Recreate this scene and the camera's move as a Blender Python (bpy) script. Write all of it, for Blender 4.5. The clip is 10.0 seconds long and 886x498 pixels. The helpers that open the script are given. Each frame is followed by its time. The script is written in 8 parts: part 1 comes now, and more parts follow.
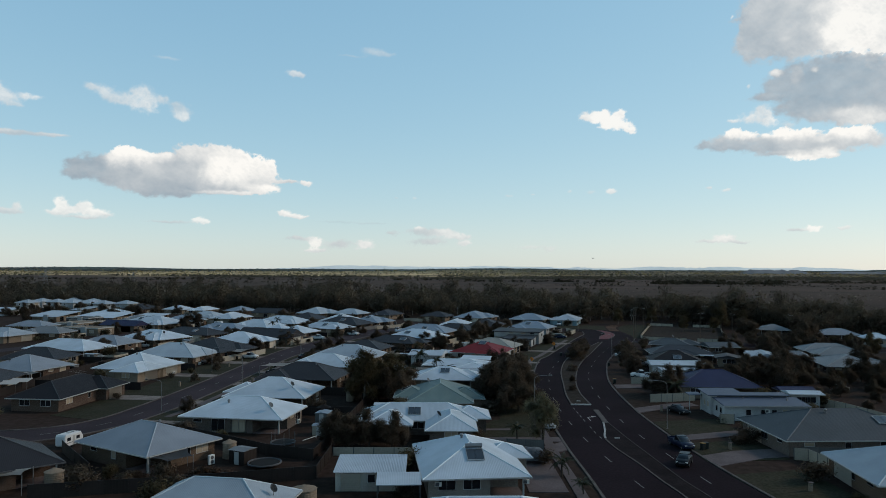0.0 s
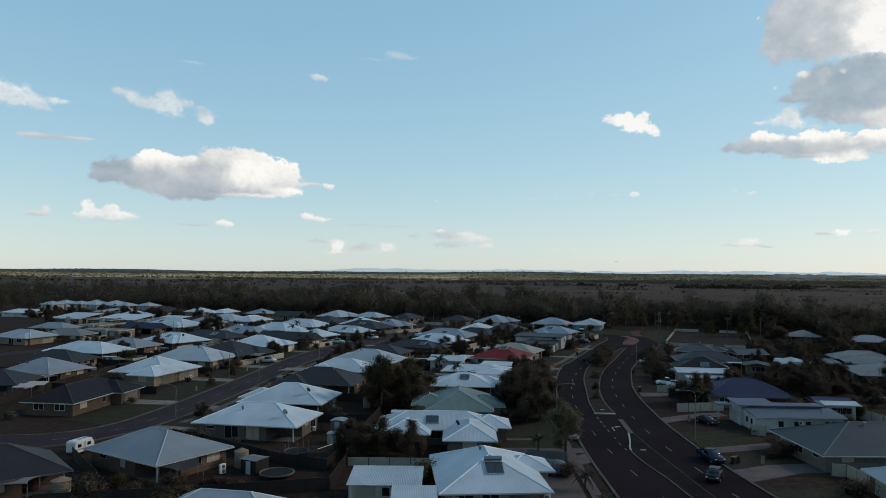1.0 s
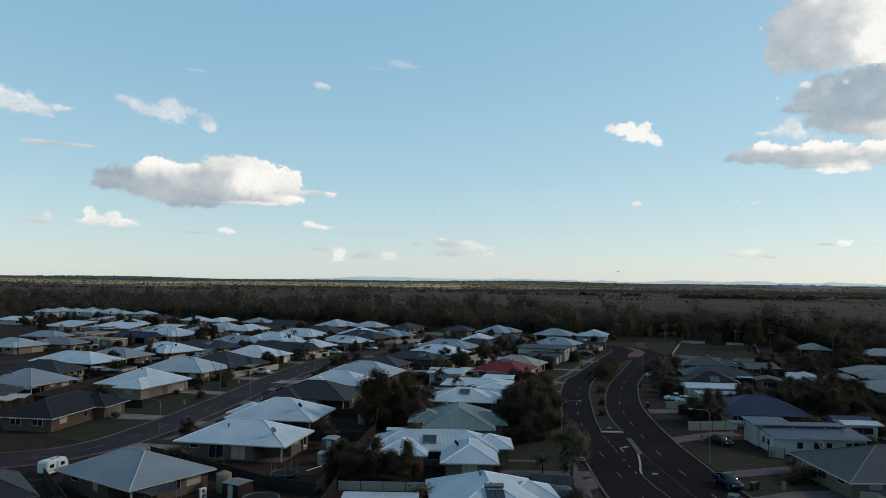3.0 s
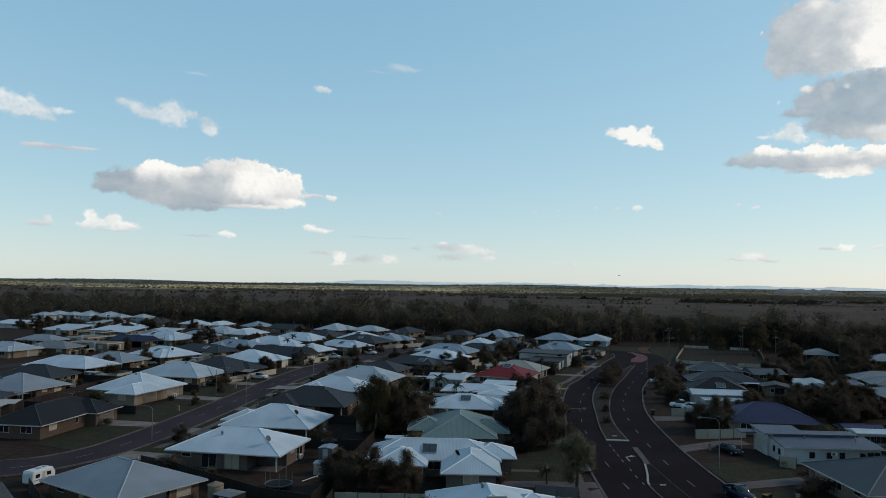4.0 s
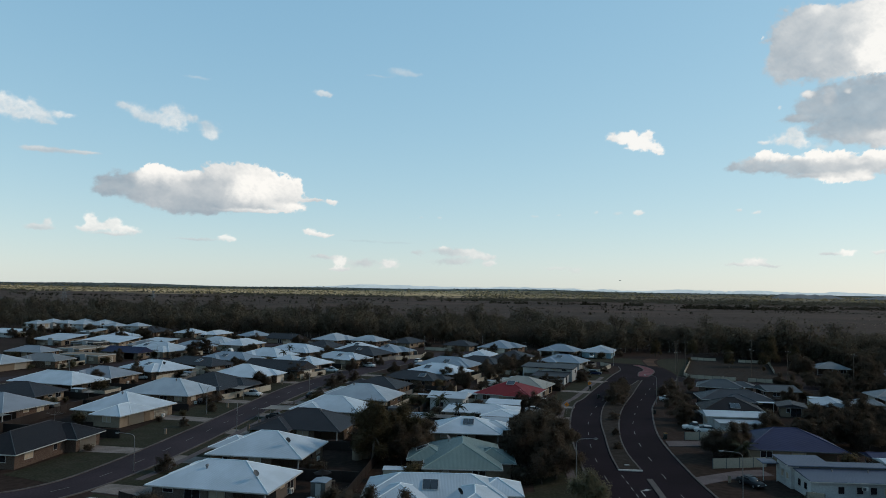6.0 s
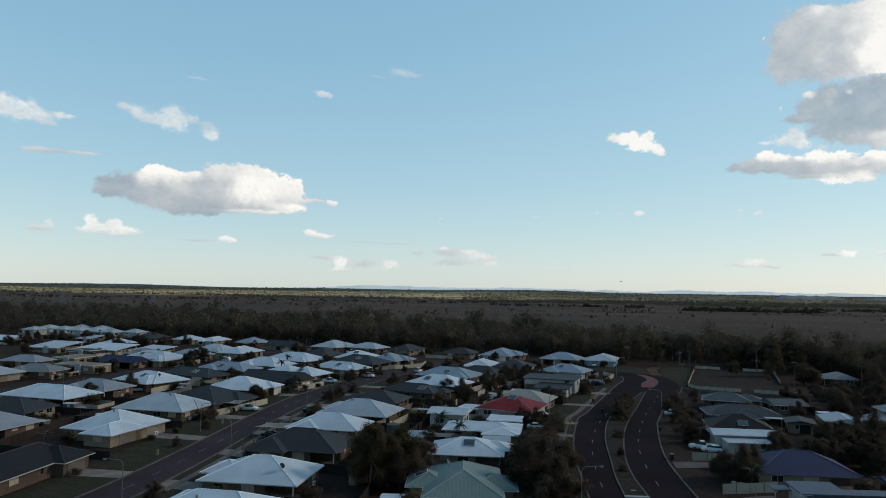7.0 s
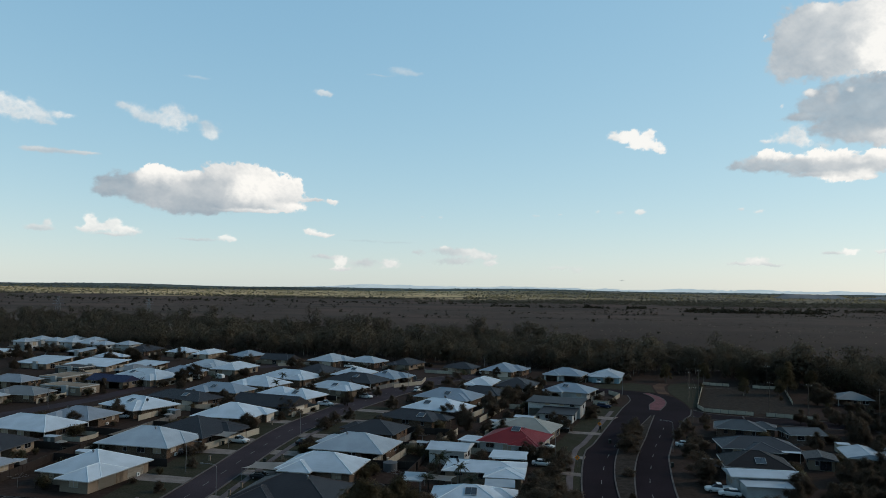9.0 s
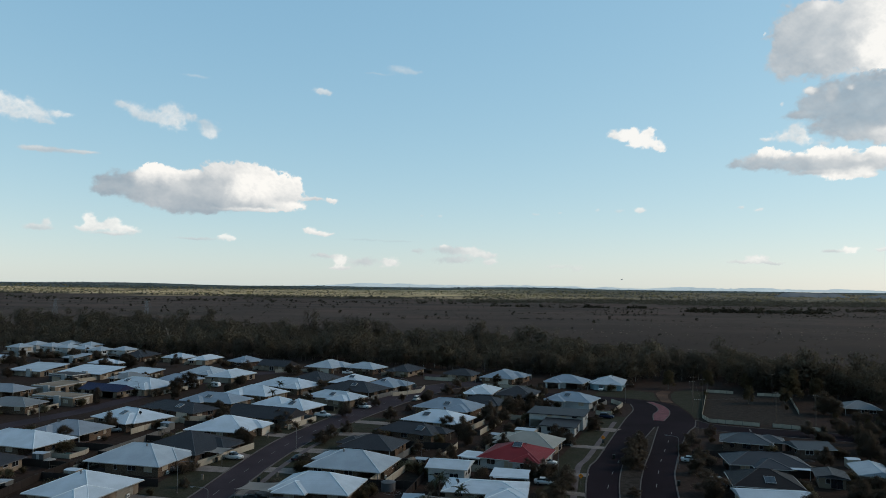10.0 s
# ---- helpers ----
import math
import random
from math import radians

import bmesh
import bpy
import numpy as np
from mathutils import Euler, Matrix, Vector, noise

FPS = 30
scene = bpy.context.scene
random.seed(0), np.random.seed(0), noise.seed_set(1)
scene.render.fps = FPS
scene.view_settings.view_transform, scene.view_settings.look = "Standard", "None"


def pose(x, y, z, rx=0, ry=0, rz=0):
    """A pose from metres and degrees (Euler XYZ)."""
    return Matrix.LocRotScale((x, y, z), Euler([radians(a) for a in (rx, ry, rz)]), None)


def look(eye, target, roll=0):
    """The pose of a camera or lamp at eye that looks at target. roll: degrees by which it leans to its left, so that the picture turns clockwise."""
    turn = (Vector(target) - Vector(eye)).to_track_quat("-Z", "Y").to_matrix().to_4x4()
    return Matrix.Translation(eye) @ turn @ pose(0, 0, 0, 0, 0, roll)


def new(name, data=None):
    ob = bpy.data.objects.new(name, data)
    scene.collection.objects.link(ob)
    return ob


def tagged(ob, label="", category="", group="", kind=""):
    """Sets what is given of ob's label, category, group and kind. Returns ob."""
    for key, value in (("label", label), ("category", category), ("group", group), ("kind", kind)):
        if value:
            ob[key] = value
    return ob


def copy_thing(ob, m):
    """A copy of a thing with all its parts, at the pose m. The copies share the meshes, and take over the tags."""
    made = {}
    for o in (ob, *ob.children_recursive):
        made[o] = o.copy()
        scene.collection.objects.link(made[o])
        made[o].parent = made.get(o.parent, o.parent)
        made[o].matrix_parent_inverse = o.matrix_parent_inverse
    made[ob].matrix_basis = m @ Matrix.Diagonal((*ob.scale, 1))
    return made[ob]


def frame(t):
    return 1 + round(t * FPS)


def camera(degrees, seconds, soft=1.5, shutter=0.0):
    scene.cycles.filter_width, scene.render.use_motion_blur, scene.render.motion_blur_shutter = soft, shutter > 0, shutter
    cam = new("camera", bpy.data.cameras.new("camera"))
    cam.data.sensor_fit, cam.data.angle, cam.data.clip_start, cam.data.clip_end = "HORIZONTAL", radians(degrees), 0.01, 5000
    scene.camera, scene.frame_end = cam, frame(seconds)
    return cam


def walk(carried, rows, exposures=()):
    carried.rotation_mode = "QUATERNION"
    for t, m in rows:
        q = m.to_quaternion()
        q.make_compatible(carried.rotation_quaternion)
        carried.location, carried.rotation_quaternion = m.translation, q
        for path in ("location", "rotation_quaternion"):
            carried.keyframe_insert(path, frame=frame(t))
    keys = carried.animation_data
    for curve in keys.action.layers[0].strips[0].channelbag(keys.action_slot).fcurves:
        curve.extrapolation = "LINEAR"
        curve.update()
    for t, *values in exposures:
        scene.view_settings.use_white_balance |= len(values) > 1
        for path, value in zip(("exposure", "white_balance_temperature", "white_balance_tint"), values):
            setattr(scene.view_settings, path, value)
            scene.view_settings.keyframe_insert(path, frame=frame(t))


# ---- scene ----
cam = camera(62.5, 10.0, 0.15)
PATH = [
    (0, (0.454, 2.956, 27.186), (0.427, 4.956, 27.236), 0.2),
    (0.5, (0.615, 4.787, 27.247), (0.548, 6.785, 27.3), 0.3),
    (1, (0.837, 6.626, 27.362), (0.75, 8.624, 27.42), 0.4),
    (1.5, (0.852, 8.196, 27.474), (0.764, 10.193, 27.536), 0.5),
    (2, (0.971, 9.953, 27.518), (0.881, 11.95, 27.588), 0.5),
    (2.5, (0.986, 11.64, 27.572), (0.895, 13.636, 27.648), 0.6),
    (4, (0.782, 16.834, 27.539), (0.688, 18.83, 27.631), 0.8),
    (4.5, (0.638, 18.557, 27.654), (0.544, 20.552, 27.749), 0.8),
    (5, (0.468, 20.44, 28.002), (0.374, 22.435, 28.1), 0.9),
    (6.5, (0.064, 26.408, 31.549), (-0.032, 28.403, 31.653), 0.9),
    (7, (0.041, 28.448, 33.149), (-0.056, 30.443, 33.253), 0.9),
    (7.5, (-0.128, 30.549, 34.814), (-0.225, 32.544, 34.918), 0.9),
    (8, (-0.291, 32.901, 36.553), (-0.389, 34.896, 36.656), 0.9),
    (8.5, (-0.276, 35.098, 38.251), (-0.373, 37.093, 38.352), 0.8),
    (9, (-0.327, 37.514, 40.069), (-0.425, 39.51, 40.167), 0.8),
    (9.5, (-0.385, 39.951, 41.706), (-0.483, 41.947, 41.802), 0.7),
    (10, (-0.484, 42.2, 43.355), (-0.581, 44.195, 43.448), 0.7),
]
walk(cam, [(t, look(eye, target, roll)) for t, eye, target, roll in PATH])

# ---------- world, sun, exposure ----------
SUN_ELEV, SUN_AZ = 30.0, 78.0          # degrees; azimuth from +y towards +x
world = bpy.data.worlds.new("sky")
scene.world = world
world.use_nodes = True
wn = world.node_tree
sky = wn.nodes.new("ShaderNodeTexSky")
sky.sky_type, sky.sun_disc = "NISHITA", False
sky.sun_elevation, sky.sun_rotation = radians(SUN_ELEV), radians(SUN_AZ)
sky.altitude, sky.air_density, sky.dust_density, sky.ozone_density = 200.0, 1.0, 0.25, 1.6
split, join = wn.nodes.new("ShaderNodeSeparateColor"), wn.nodes.new("ShaderNodeCombineColor")
wn.links.new(sky.outputs[0], split.inputs[0])
for k, (gain, power) in enumerate(((1.385, 0.62), (2.17, 0.44), (2.84, 0.32))):   # a hazier, cooler sky towards the horizon
    lift, scale = wn.nodes.new("ShaderNodeMath"), wn.nodes.new("ShaderNodeMath")
    lift.operation, scale.operation = "POWER", "MULTIPLY"
    lift.inputs[1].default_value, scale.inputs[1].default_value = power, gain
    wn.links.new(split.outputs[k], lift.inputs[0])
    wn.links.new(lift.outputs[0], scale.inputs[0])
    wn.links.new(scale.outputs[0], join.inputs[k])
deep, shade = wn.nodes.new("ShaderNodeMapRange"), wn.nodes.new("ShaderNodeVectorMath")      # deeper blue high overhead
for k, v in ((1, 0.7), (2, 1.9), (3, 0.3), (4, 1.0)):
    deep.inputs[k].default_value = v
shade.operation = "SCALE"
wn.links.new(split.outputs[1], deep.inputs[0])
wn.links.new(join.outputs[0], shade.inputs[0])
wn.links.new(deep.outputs[0], shade.inputs["Scale"])
wn.links.new(shade.outputs[0], wn.nodes["Background"].inputs[0])
wn.nodes["Background"].inputs[1].default_value = 0.15
sun = new("sun", bpy.data.lights.new("sun", "SUN"))
sun.data.energy, sun.data.angle, sun.data.color = 1.45, radians(10), (1.0, 0.84, 0.66)
az, el = radians(SUN_AZ), radians(SUN_ELEV)
sun.matrix_world = look((math.sin(az) * math.cos(el), math.cos(az) * math.cos(el), math.sin(el)), (0, 0, 0))
scene.view_settings.exposure = 0.0


# ---------- materials ----------
def mat(name, base, rough=0.8, metal=0.0, big=0.15, fine=0.12, big_scale=0.15, fine_scale=6.0, bump=0.15, second=None,
        space="Object", spread=0.0, spec=0.16):
    """A surface with stains at a large scale, grain at a small one and a fine relief."""
    m = bpy.data.materials.new(name)
    m.use_nodes = True
    nt = m.node_tree
    n, l = nt.nodes, nt.links
    bsdf = n["Principled BSDF"]
    bsdf.inputs["Roughness"].default_value, bsdf.inputs["Metallic"].default_value = rough, metal
    bsdf.inputs["Specular IOR Level"].default_value = spec
    tc = n.new("ShaderNodeTexCoord")
    a, b = n.new("ShaderNodeTexNoise"), n.new("ShaderNodeTexNoise")
    a.inputs["Scale"].default_value, a.inputs["Detail"].default_value = big_scale, 4
    b.inputs["Scale"].default_value, b.inputs["Detail"].default_value = fine_scale, 3
    for t in (a, b):
        l.new(tc.outputs[space], t.inputs["Vector"])
    mix = n.new("ShaderNodeMix")
    mix.data_type = "RGBA"
    other = second or tuple(c * (1 - big * 2) for c in base)
    mix.inputs[6].default_value, mix.inputs[7].default_value = (*base, 1), (*other, 1)
    ramp = n.new("ShaderNodeMapRange")
    ramp.inputs["From Min"].default_value, ramp.inputs["From Max"].default_value = 0.38, 0.62
    l.new(a.outputs["Fac"], ramp.inputs["Value"])
    l.new(ramp.outputs[0], mix.inputs[0])
    hsv = n.new("ShaderNodeHueSaturation")
    val = n.new("ShaderNodeMapRange")
    val.inputs["To Min"].default_value, val.inputs["To Max"].default_value = 1 - fine, 1 + fine
    val.inputs["From Min"].default_value, val.inputs["From Max"].default_value = 0.3, 0.7
    l.new(b.outputs["Fac"], val.inputs["Value"])
    last = val.outputs[0]
    if spread:
        info = n.new("ShaderNodeObjectInfo")
        r = n.new("ShaderNodeMapRange")
        r.inputs["To Min"].default_value, r.inputs["To Max"].default_value = 1 - spread, 1 + spread
        l.new(info.outputs["Random"], r.inputs["Value"])
        mul = n.new("ShaderNodeMath")
        mul.operation = "MULTIPLY"
        l.new(last, mul.inputs[0])
        l.new(r.outputs[0], mul.inputs[1])
        last = mul.outputs[0]
    l.new(last, hsv.inputs["Value"])
    l.new(mix.outputs[2], hsv.inputs["Color"])
    l.new(hsv.outputs[0], bsdf.inputs["Base Color"])
    if bump:
        bp = n.new("ShaderNodeBump")
        bp.inputs["Strength"].default_value, bp.inputs["Distance"].default_value = bump, 0.05
        l.new(b.outputs["Fac"], bp.inputs["Height"])
        l.new(bp.outputs[0], bsdf.inputs["Normal"])
    return m


def ribbed(m, pitch=0.2, strength=0.35):
    """Adds the ribs of roof sheets, which run down the slope (UV x in metres along the eave)."""
    n, l = m.node_tree.nodes, m.node_tree.links
    tc, wave, bp = n.new("ShaderNodeTexCoord"), n.new("ShaderNodeTexWave"), n.new("ShaderNodeBump")
    wave.inputs["Scale"].default_value = 0.314 / pitch
    bp.inputs["Strength"].default_value, bp.inputs["Distance"].default_value = strength, 0.03
    l.new(tc.outputs["UV"], wave.inputs["Vector"])
    l.new(wave.outputs["Fac"], bp.inputs["Height"])
    old = n["Principled BSDF"].inputs["Normal"].links
    if old:
        l.new(old[0].from_socket, bp.inputs["Normal"])
    l.new(bp.outputs[0], n["Principled BSDF"].inputs["Normal"])
    return m


def bricked(m, mortar):
    """Adds courses of brick (UV in metres) to a wall's colour and relief."""
    n, l = m.node_tree.nodes, m.node_tree.links
    b = n["Principled BSDF"]
    tc, br, bp = n.new("ShaderNodeTexCoord"), n.new("ShaderNodeTexBrick"), n.new("ShaderNodeBump")
    br.inputs["Scale"].default_value, br.inputs["Mortar Size"].default_value = 1.0, 0.008
    br.inputs["Brick Width"].default_value, br.inputs["Row Height"].default_value = 0.24, 0.086
    src = b.inputs["Base Color"].links[0].from_socket
    br.inputs["Mortar"].default_value = (*mortar, 1)
    l.new(tc.outputs["UV"], br.inputs["Vector"])
    l.new(src, br.inputs["Color1"])
    l.new(src, br.inputs["Color2"])
    l.new(br.outputs["Color"], b.inputs["Base Color"])
    bp.inputs["Strength"].default_value, bp.inputs["Distance"].default_value = 0.4, 0.01
    bp.invert = True
    l.new(br.outputs["Fac"], bp.inputs["Height"])
    l.new(bp.outputs[0], b.inputs["Normal"])
    return m


def roof_mat(name, c, rough=0.58, spec=0.2):
    return ribbed(mat(name, c, rough, 0.0, 0.07, 0.06, 0.25, 9.0, 0.05, spread=0.10, spec=spec))


ROOF = {
    "white": roof_mat("roof white steel", (0.415, 0.475, 0.535)),
    "pale": roof_mat("roof pale grey steel", (0.30, 0.345, 0.39)),
    "grey": roof_mat("roof grey steel", (0.16, 0.17, 0.18)),
    "slate": roof_mat("roof slate blue steel", (0.192, 0.236, 0.286)),
    "blue": roof_mat("roof steel blue", (0.060, 0.076, 0.114), 0.55, 0.25),
    "teal": roof_mat("roof dark grey green steel", (0.050, 0.059, 0.068), 0.6, 0.2),
    "dark": roof_mat("roof charcoal steel", (0.0255, 0.0240, 0.0275), 0.6, 0.2),
    "red": roof_mat("roof red steel", (0.165, 0.020, 0.024), 0.65, 0.12),
    "green": roof_mat("roof grey green steel", (0.12, 0.165, 0.16)),
    "navy": roof_mat("roof navy steel", (0.0165, 0.0200, 0.058), 0.6, 0.2),
    "black": roof_mat("roof near-black steel", (0.015, 0.0135, 0.0155), 0.65, 0.12),
    "storm": roof_mat("roof storm blue-grey steel", (0.034, 0.038, 0.047), 0.6, 0.2),
    "ash": roof_mat("roof ash grey steel", (0.205, 0.232, 0.270)),
    "beige": roof_mat("roof beige steel", (0.28, 0.27, 0.24)),
}
CAP = {k: mat("ridge cap " + k, tuple(min(0.75, 1.45 * v + 0.012) for v in c), 0.5, 0, 0.05, 0.05, 0.3, 6.0, 0.05, spec=0.25) for k, c in {
    "white": (0.435, 0.48, 0.52), "pale": (0.315, 0.35, 0.38), "grey": (0.16, 0.17, 0.18), "slate": (0.192, 0.236, 0.286), "blue": (0.060, 0.069, 0.100), "teal": (0.054, 0.057, 0.065),
    "dark": (0.030, 0.0272, 0.0290), "red": (0.165, 0.020, 0.024), "green": (0.12, 0.165, 0.16), "navy": (0.020, 0.0245, 0.060), "black": (0.015, 0.0135, 0.0155), "storm": (0.034, 0.038, 0.047),
    "ash": (0.215, 0.235, 0.262), "beige": (0.28, 0.27, 0.24)}.items()}
WALL = {
    "cream": mat("wall cream render", (0.232, 0.180, 0.134), 0.9, spread=0.1),
    "tan": bricked(mat("wall tan brick", (0.104, 0.066, 0.044), 0.9, spread=0.2, fine=0.25), (0.17, 0.13, 0.10)),
    "brown": bricked(mat("wall brown brick", (0.080, 0.050, 0.037), 0.9, spread=0.2, fine=0.25), (0.12, 0.095, 0.08)),
    "grey": bricked(mat("wall grey brick", (0.122, 0.096, 0.081), 0.9, spread=0.15, fine=0.3), (0.18, 0.15, 0.13)),
    "white": mat("wall white render", (0.40, 0.41, 0.41), 0.85, spread=0.05),
    "block": bricked(mat("wall pale block", (0.27, 0.235, 0.205), 0.9, spread=0.05, fine=0.25), (0.17, 0.145, 0.125)),
    "blue": mat("wall pale blue boards", (0.22, 0.33, 0.38), 0.8, spread=0.05),
    "charcoal": mat("wall charcoal render", (0.05, 0.048, 0.05), 0.85),
}
GLASS = mat("window glass", (0.012, 0.014, 0.018), 0.08, 0, 0.02, 0.02, bump=0, spec=0.6)
FRAME = mat("aluminium frame", (0.45, 0.45, 0.45), 0.4, 0.3, 0.05, 0.05)
TRIM = mat("painted trim", (0.36, 0.36, 0.35), 0.6, 0, 0.05, 0.05)
TRIM_DARK = mat("dark painted trim", (0.08, 0.08, 0.085), 0.6, 0, 0.05, 0.05)
GARAGE = mat("garage door steel", (0.50, 0.455, 0.39), 0.6, 0, 0.05, 0.05, spread=0.25)
SOLAR = mat("solar glass", (0.03, 0.035, 0.045), 0.25, 0.0, 0.1, 0.1, spec=0.6)
BLIND = mat("pale window blind", (0.36, 0.30, 0.23), 0.7, 0, 0.08, 0.1, bump=0)
STEEL = mat("galvanised steel", (0.22, 0.22, 0.225), 0.45, 0.7, 0.08, 0.08)
DISH = mat("dish grey", (0.10, 0.11, 0.12), 0.6)
CONCRETE = mat("concrete", (0.108, 0.086, 0.087), 0.9, 0, 0.12, 0.15, 0.3, 5.0)
DRIVE = mat("pale driveway concrete", (0.19, 0.158, 0.142), 0.9, 0, 0.15, 0.2, 0.4, 4.0)
KERB = mat("kerb concrete", (0.095, 0.083, 0.080), 0.9, 0, 0.15, 0.2, 0.5, 5.0)
ASPHALT = mat("asphalt", (0.0160, 0.0102, 0.0136), 0.95, 0, 0.16, 0.25, 0.07, 3.0, 0.3, spec=0.04)
ASPHALT_OLD = mat("old asphalt", (0.037, 0.0255, 0.031), 0.95, 0, 0.16, 0.25, 0.09, 3.0, 0.3, spec=0.12)
PAINT = mat("road paint", (0.34, 0.34, 0.33), 0.7, 0, 0.15, 0.25, 1.5, 9.0)
PINK = mat("pink paving", (0.165, 0.072, 0.078), 0.9, 0, 0.15, 0.25, 0.6, 4.0, 0.3, spec=0.05)
FENCE = {
    "cream": ribbed(mat("fence cream steel", (0.34, 0.30, 0.24), 0.6, spread=0.1), 0.3),
    "brown": ribbed(mat("fence brown steel", (0.024, 0.018, 0.016), 0.6, spread=0.2), 0.3),
    "grey": ribbed(mat("fence grey steel", (0.12, 0.118, 0.115), 0.6, spread=0.15), 0.3),
}
LAWN = mat("lawn", (0.0270, 0.0272, 0.0165), 0.95, 0, 0.2, 0.35, 0.35, 2.5, 0.5, second=(0.0360, 0.0318, 0.0215), spec=0.05)
MULCH = mat("mulch", (0.035, 0.027, 0.022), 0.95, 0, 0.2, 0.35, 0.6, 3.0, 0.5, spec=0.05)
BARK = mat("bark", (0.06, 0.048, 0.04), 0.95, 0, 0.2, 0.3, 0.6, 4.0, 0.4)
PALE_BARK = mat("pale gum bark", (0.15, 0.125, 0.105), 0.9, 0, 0.25, 0.3, 0.5, 3.0, 0.3)
LEAF = {
    "gum": mat("gum leaves", (0.085, 0.070, 0.040), 0.8, 0, 0.2, 0.35, 0.5, 2.0, 0.0, second=(0.120, 0.098, 0.056), spread=0.2, spec=0.2),
    "dense": mat("dense leaves", (0.092, 0.073, 0.057), 0.8, 0, 0.2, 0.3, 0.5, 2.0, 0.0, second=(0.114, 0.093, 0.069), spread=0.3, spec=0.10),
    "light": mat("light leaves", (0.125, 0.122, 0.076), 0.6, 0, 0.2, 0.3, 0.35, 2.0, 0.0, second=(0.165, 0.158, 0.100), spread=0.15, spec=0.25),
    "palm": mat("palm fronds", (0.038, 0.042, 0.020), 0.5, 0, 0.2, 0.2, 0.5, 2.0, 0.0, spread=0.2, spec=0.3),
    "rust": mat("rusty flowers", (0.115, 0.078, 0.058), 0.8, 0, 0.2, 0.3, 0.6, 3.0, 0.0, spread=0.2),
    # far, mid, plain and hazy leaves: haze of distance put into the colours
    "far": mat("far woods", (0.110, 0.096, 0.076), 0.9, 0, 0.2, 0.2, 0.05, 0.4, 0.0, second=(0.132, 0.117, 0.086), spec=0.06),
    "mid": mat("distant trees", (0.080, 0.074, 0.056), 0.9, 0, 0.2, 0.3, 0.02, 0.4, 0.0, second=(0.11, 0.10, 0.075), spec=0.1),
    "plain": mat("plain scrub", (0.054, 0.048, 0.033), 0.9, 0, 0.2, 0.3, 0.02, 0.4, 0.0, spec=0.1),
    # dry leaves: the far strip's sunshine is painted into this colour
    "dry": mat("sun-tinted dry scrub", (0.29, 0.235, 0.125), 0.9, 0, 0.2, 0.3, 0.01, 0.3, 0.0, second=(0.22, 0.18, 0.08), spec=0.1),
    "hazy": mat("haze-tinted far woods", (0.095, 0.112, 0.112), 0.95, 0, 0.15, 0.2, 0.01, 0.3, 0.0, spec=0.05),
}


def leafy(m, share=0.45):
    """Lets light through leaves, so that shaded sides stay soft."""
    n, l = m.node_tree.nodes, m.node_tree.links
    through_leaf, mix = n.new("ShaderNodeBsdfTranslucent"), n.new("ShaderNodeMixShader")
    b = n["Principled BSDF"]
    l.new(b.inputs["Base Color"].links[0].from_socket, through_leaf.inputs["Color"])
    mix.inputs[0].default_value = share
    l.new(b.outputs[0], mix.inputs[1])
    l.new(through_leaf.outputs[0], mix.inputs[2])
    l.new(mix.outputs[0], n["Material Output"].inputs["Surface"])


for leaf_kind, leaf_material in LEAF.items():
    leafy(leaf_material, 0.4 if leaf_kind in ("dense", "far") else 0.45)
CAR = {k: mat("car paint " + k, c, 0.35, 0.0, 0.02, 0.02, bump=0, spec=0.14) for k, c in
       {"white": (0.55, 0.55, 0.55), "black": (0.012, 0.013, 0.016), "blue": (0.008, 0.013, 0.034), "grey": (0.16, 0.16, 0.17), "silver": (0.4, 0.41, 0.42), "red": (0.2, 0.02, 0.02)}.items()}
TYRE = mat("tyre rubber", (0.015, 0.015, 0.015), 0.9, bump=0)
BLEACHED = mat("bleached gum wood", (0.28, 0.245, 0.21), 0.9, 0, 0.2, 0.25, 0.5, 3.0, 0.2)
PLASTIC = {k: mat("plastic " + k, c, 0.6, bump=0.0) for k, c in {"green": (0.018, 0.022, 0.02), "yellow": (0.20, 0.11, 0.02), "orange": (0.65, 0.2, 0.02), "white": (0.65, 0.65, 0.63), "brown": (0.14, 0.08, 0.04), "blue": (0.04, 0.1, 0.4)}.items()}
TIMBER = mat("weathered timber", (0.11, 0.085, 0.068), 0.9, 0, 0.2, 0.3, 0.8, 5.0, 0.4)
CLOTH = mat("shade cloth", (0.38, 0.36, 0.34), 0.9, 0, 0.05, 0.06, bump=0.05)
DASH = mat("worn road paint", (0.20, 0.20, 0.195), 0.8, 0, 0.2, 0.3, 1.5, 9.0)
LENS = mat("lamp lens", (0.5, 0.5, 0.48), 0.3, bump=0)


# ---------- building helpers ----------
def mesh_of(bm, name, material):
    me = bpy.data.meshes.new(name)
    bm.normal_update()
    bm.to_mesh(me)
    bm.free()
    me.materials.append(material)
    return me


def part(name, bm, material, parent=None, label=""):
    """Links a bmesh (or a mesh that is there already) as one object under a thing."""
    me = bm if isinstance(bm, bpy.types.Mesh) else mesh_of(bm, name, material)
    ob = new(name, me)
    if parent:
        ob.parent = parent
    if label:
        tagged(ob, label)
    return ob


def thing(name, label, category, m=None, group="", kind=""):
    ob = new(name)
    ob.matrix_world = m or Matrix()
    return tagged(ob, label, category, group, kind)


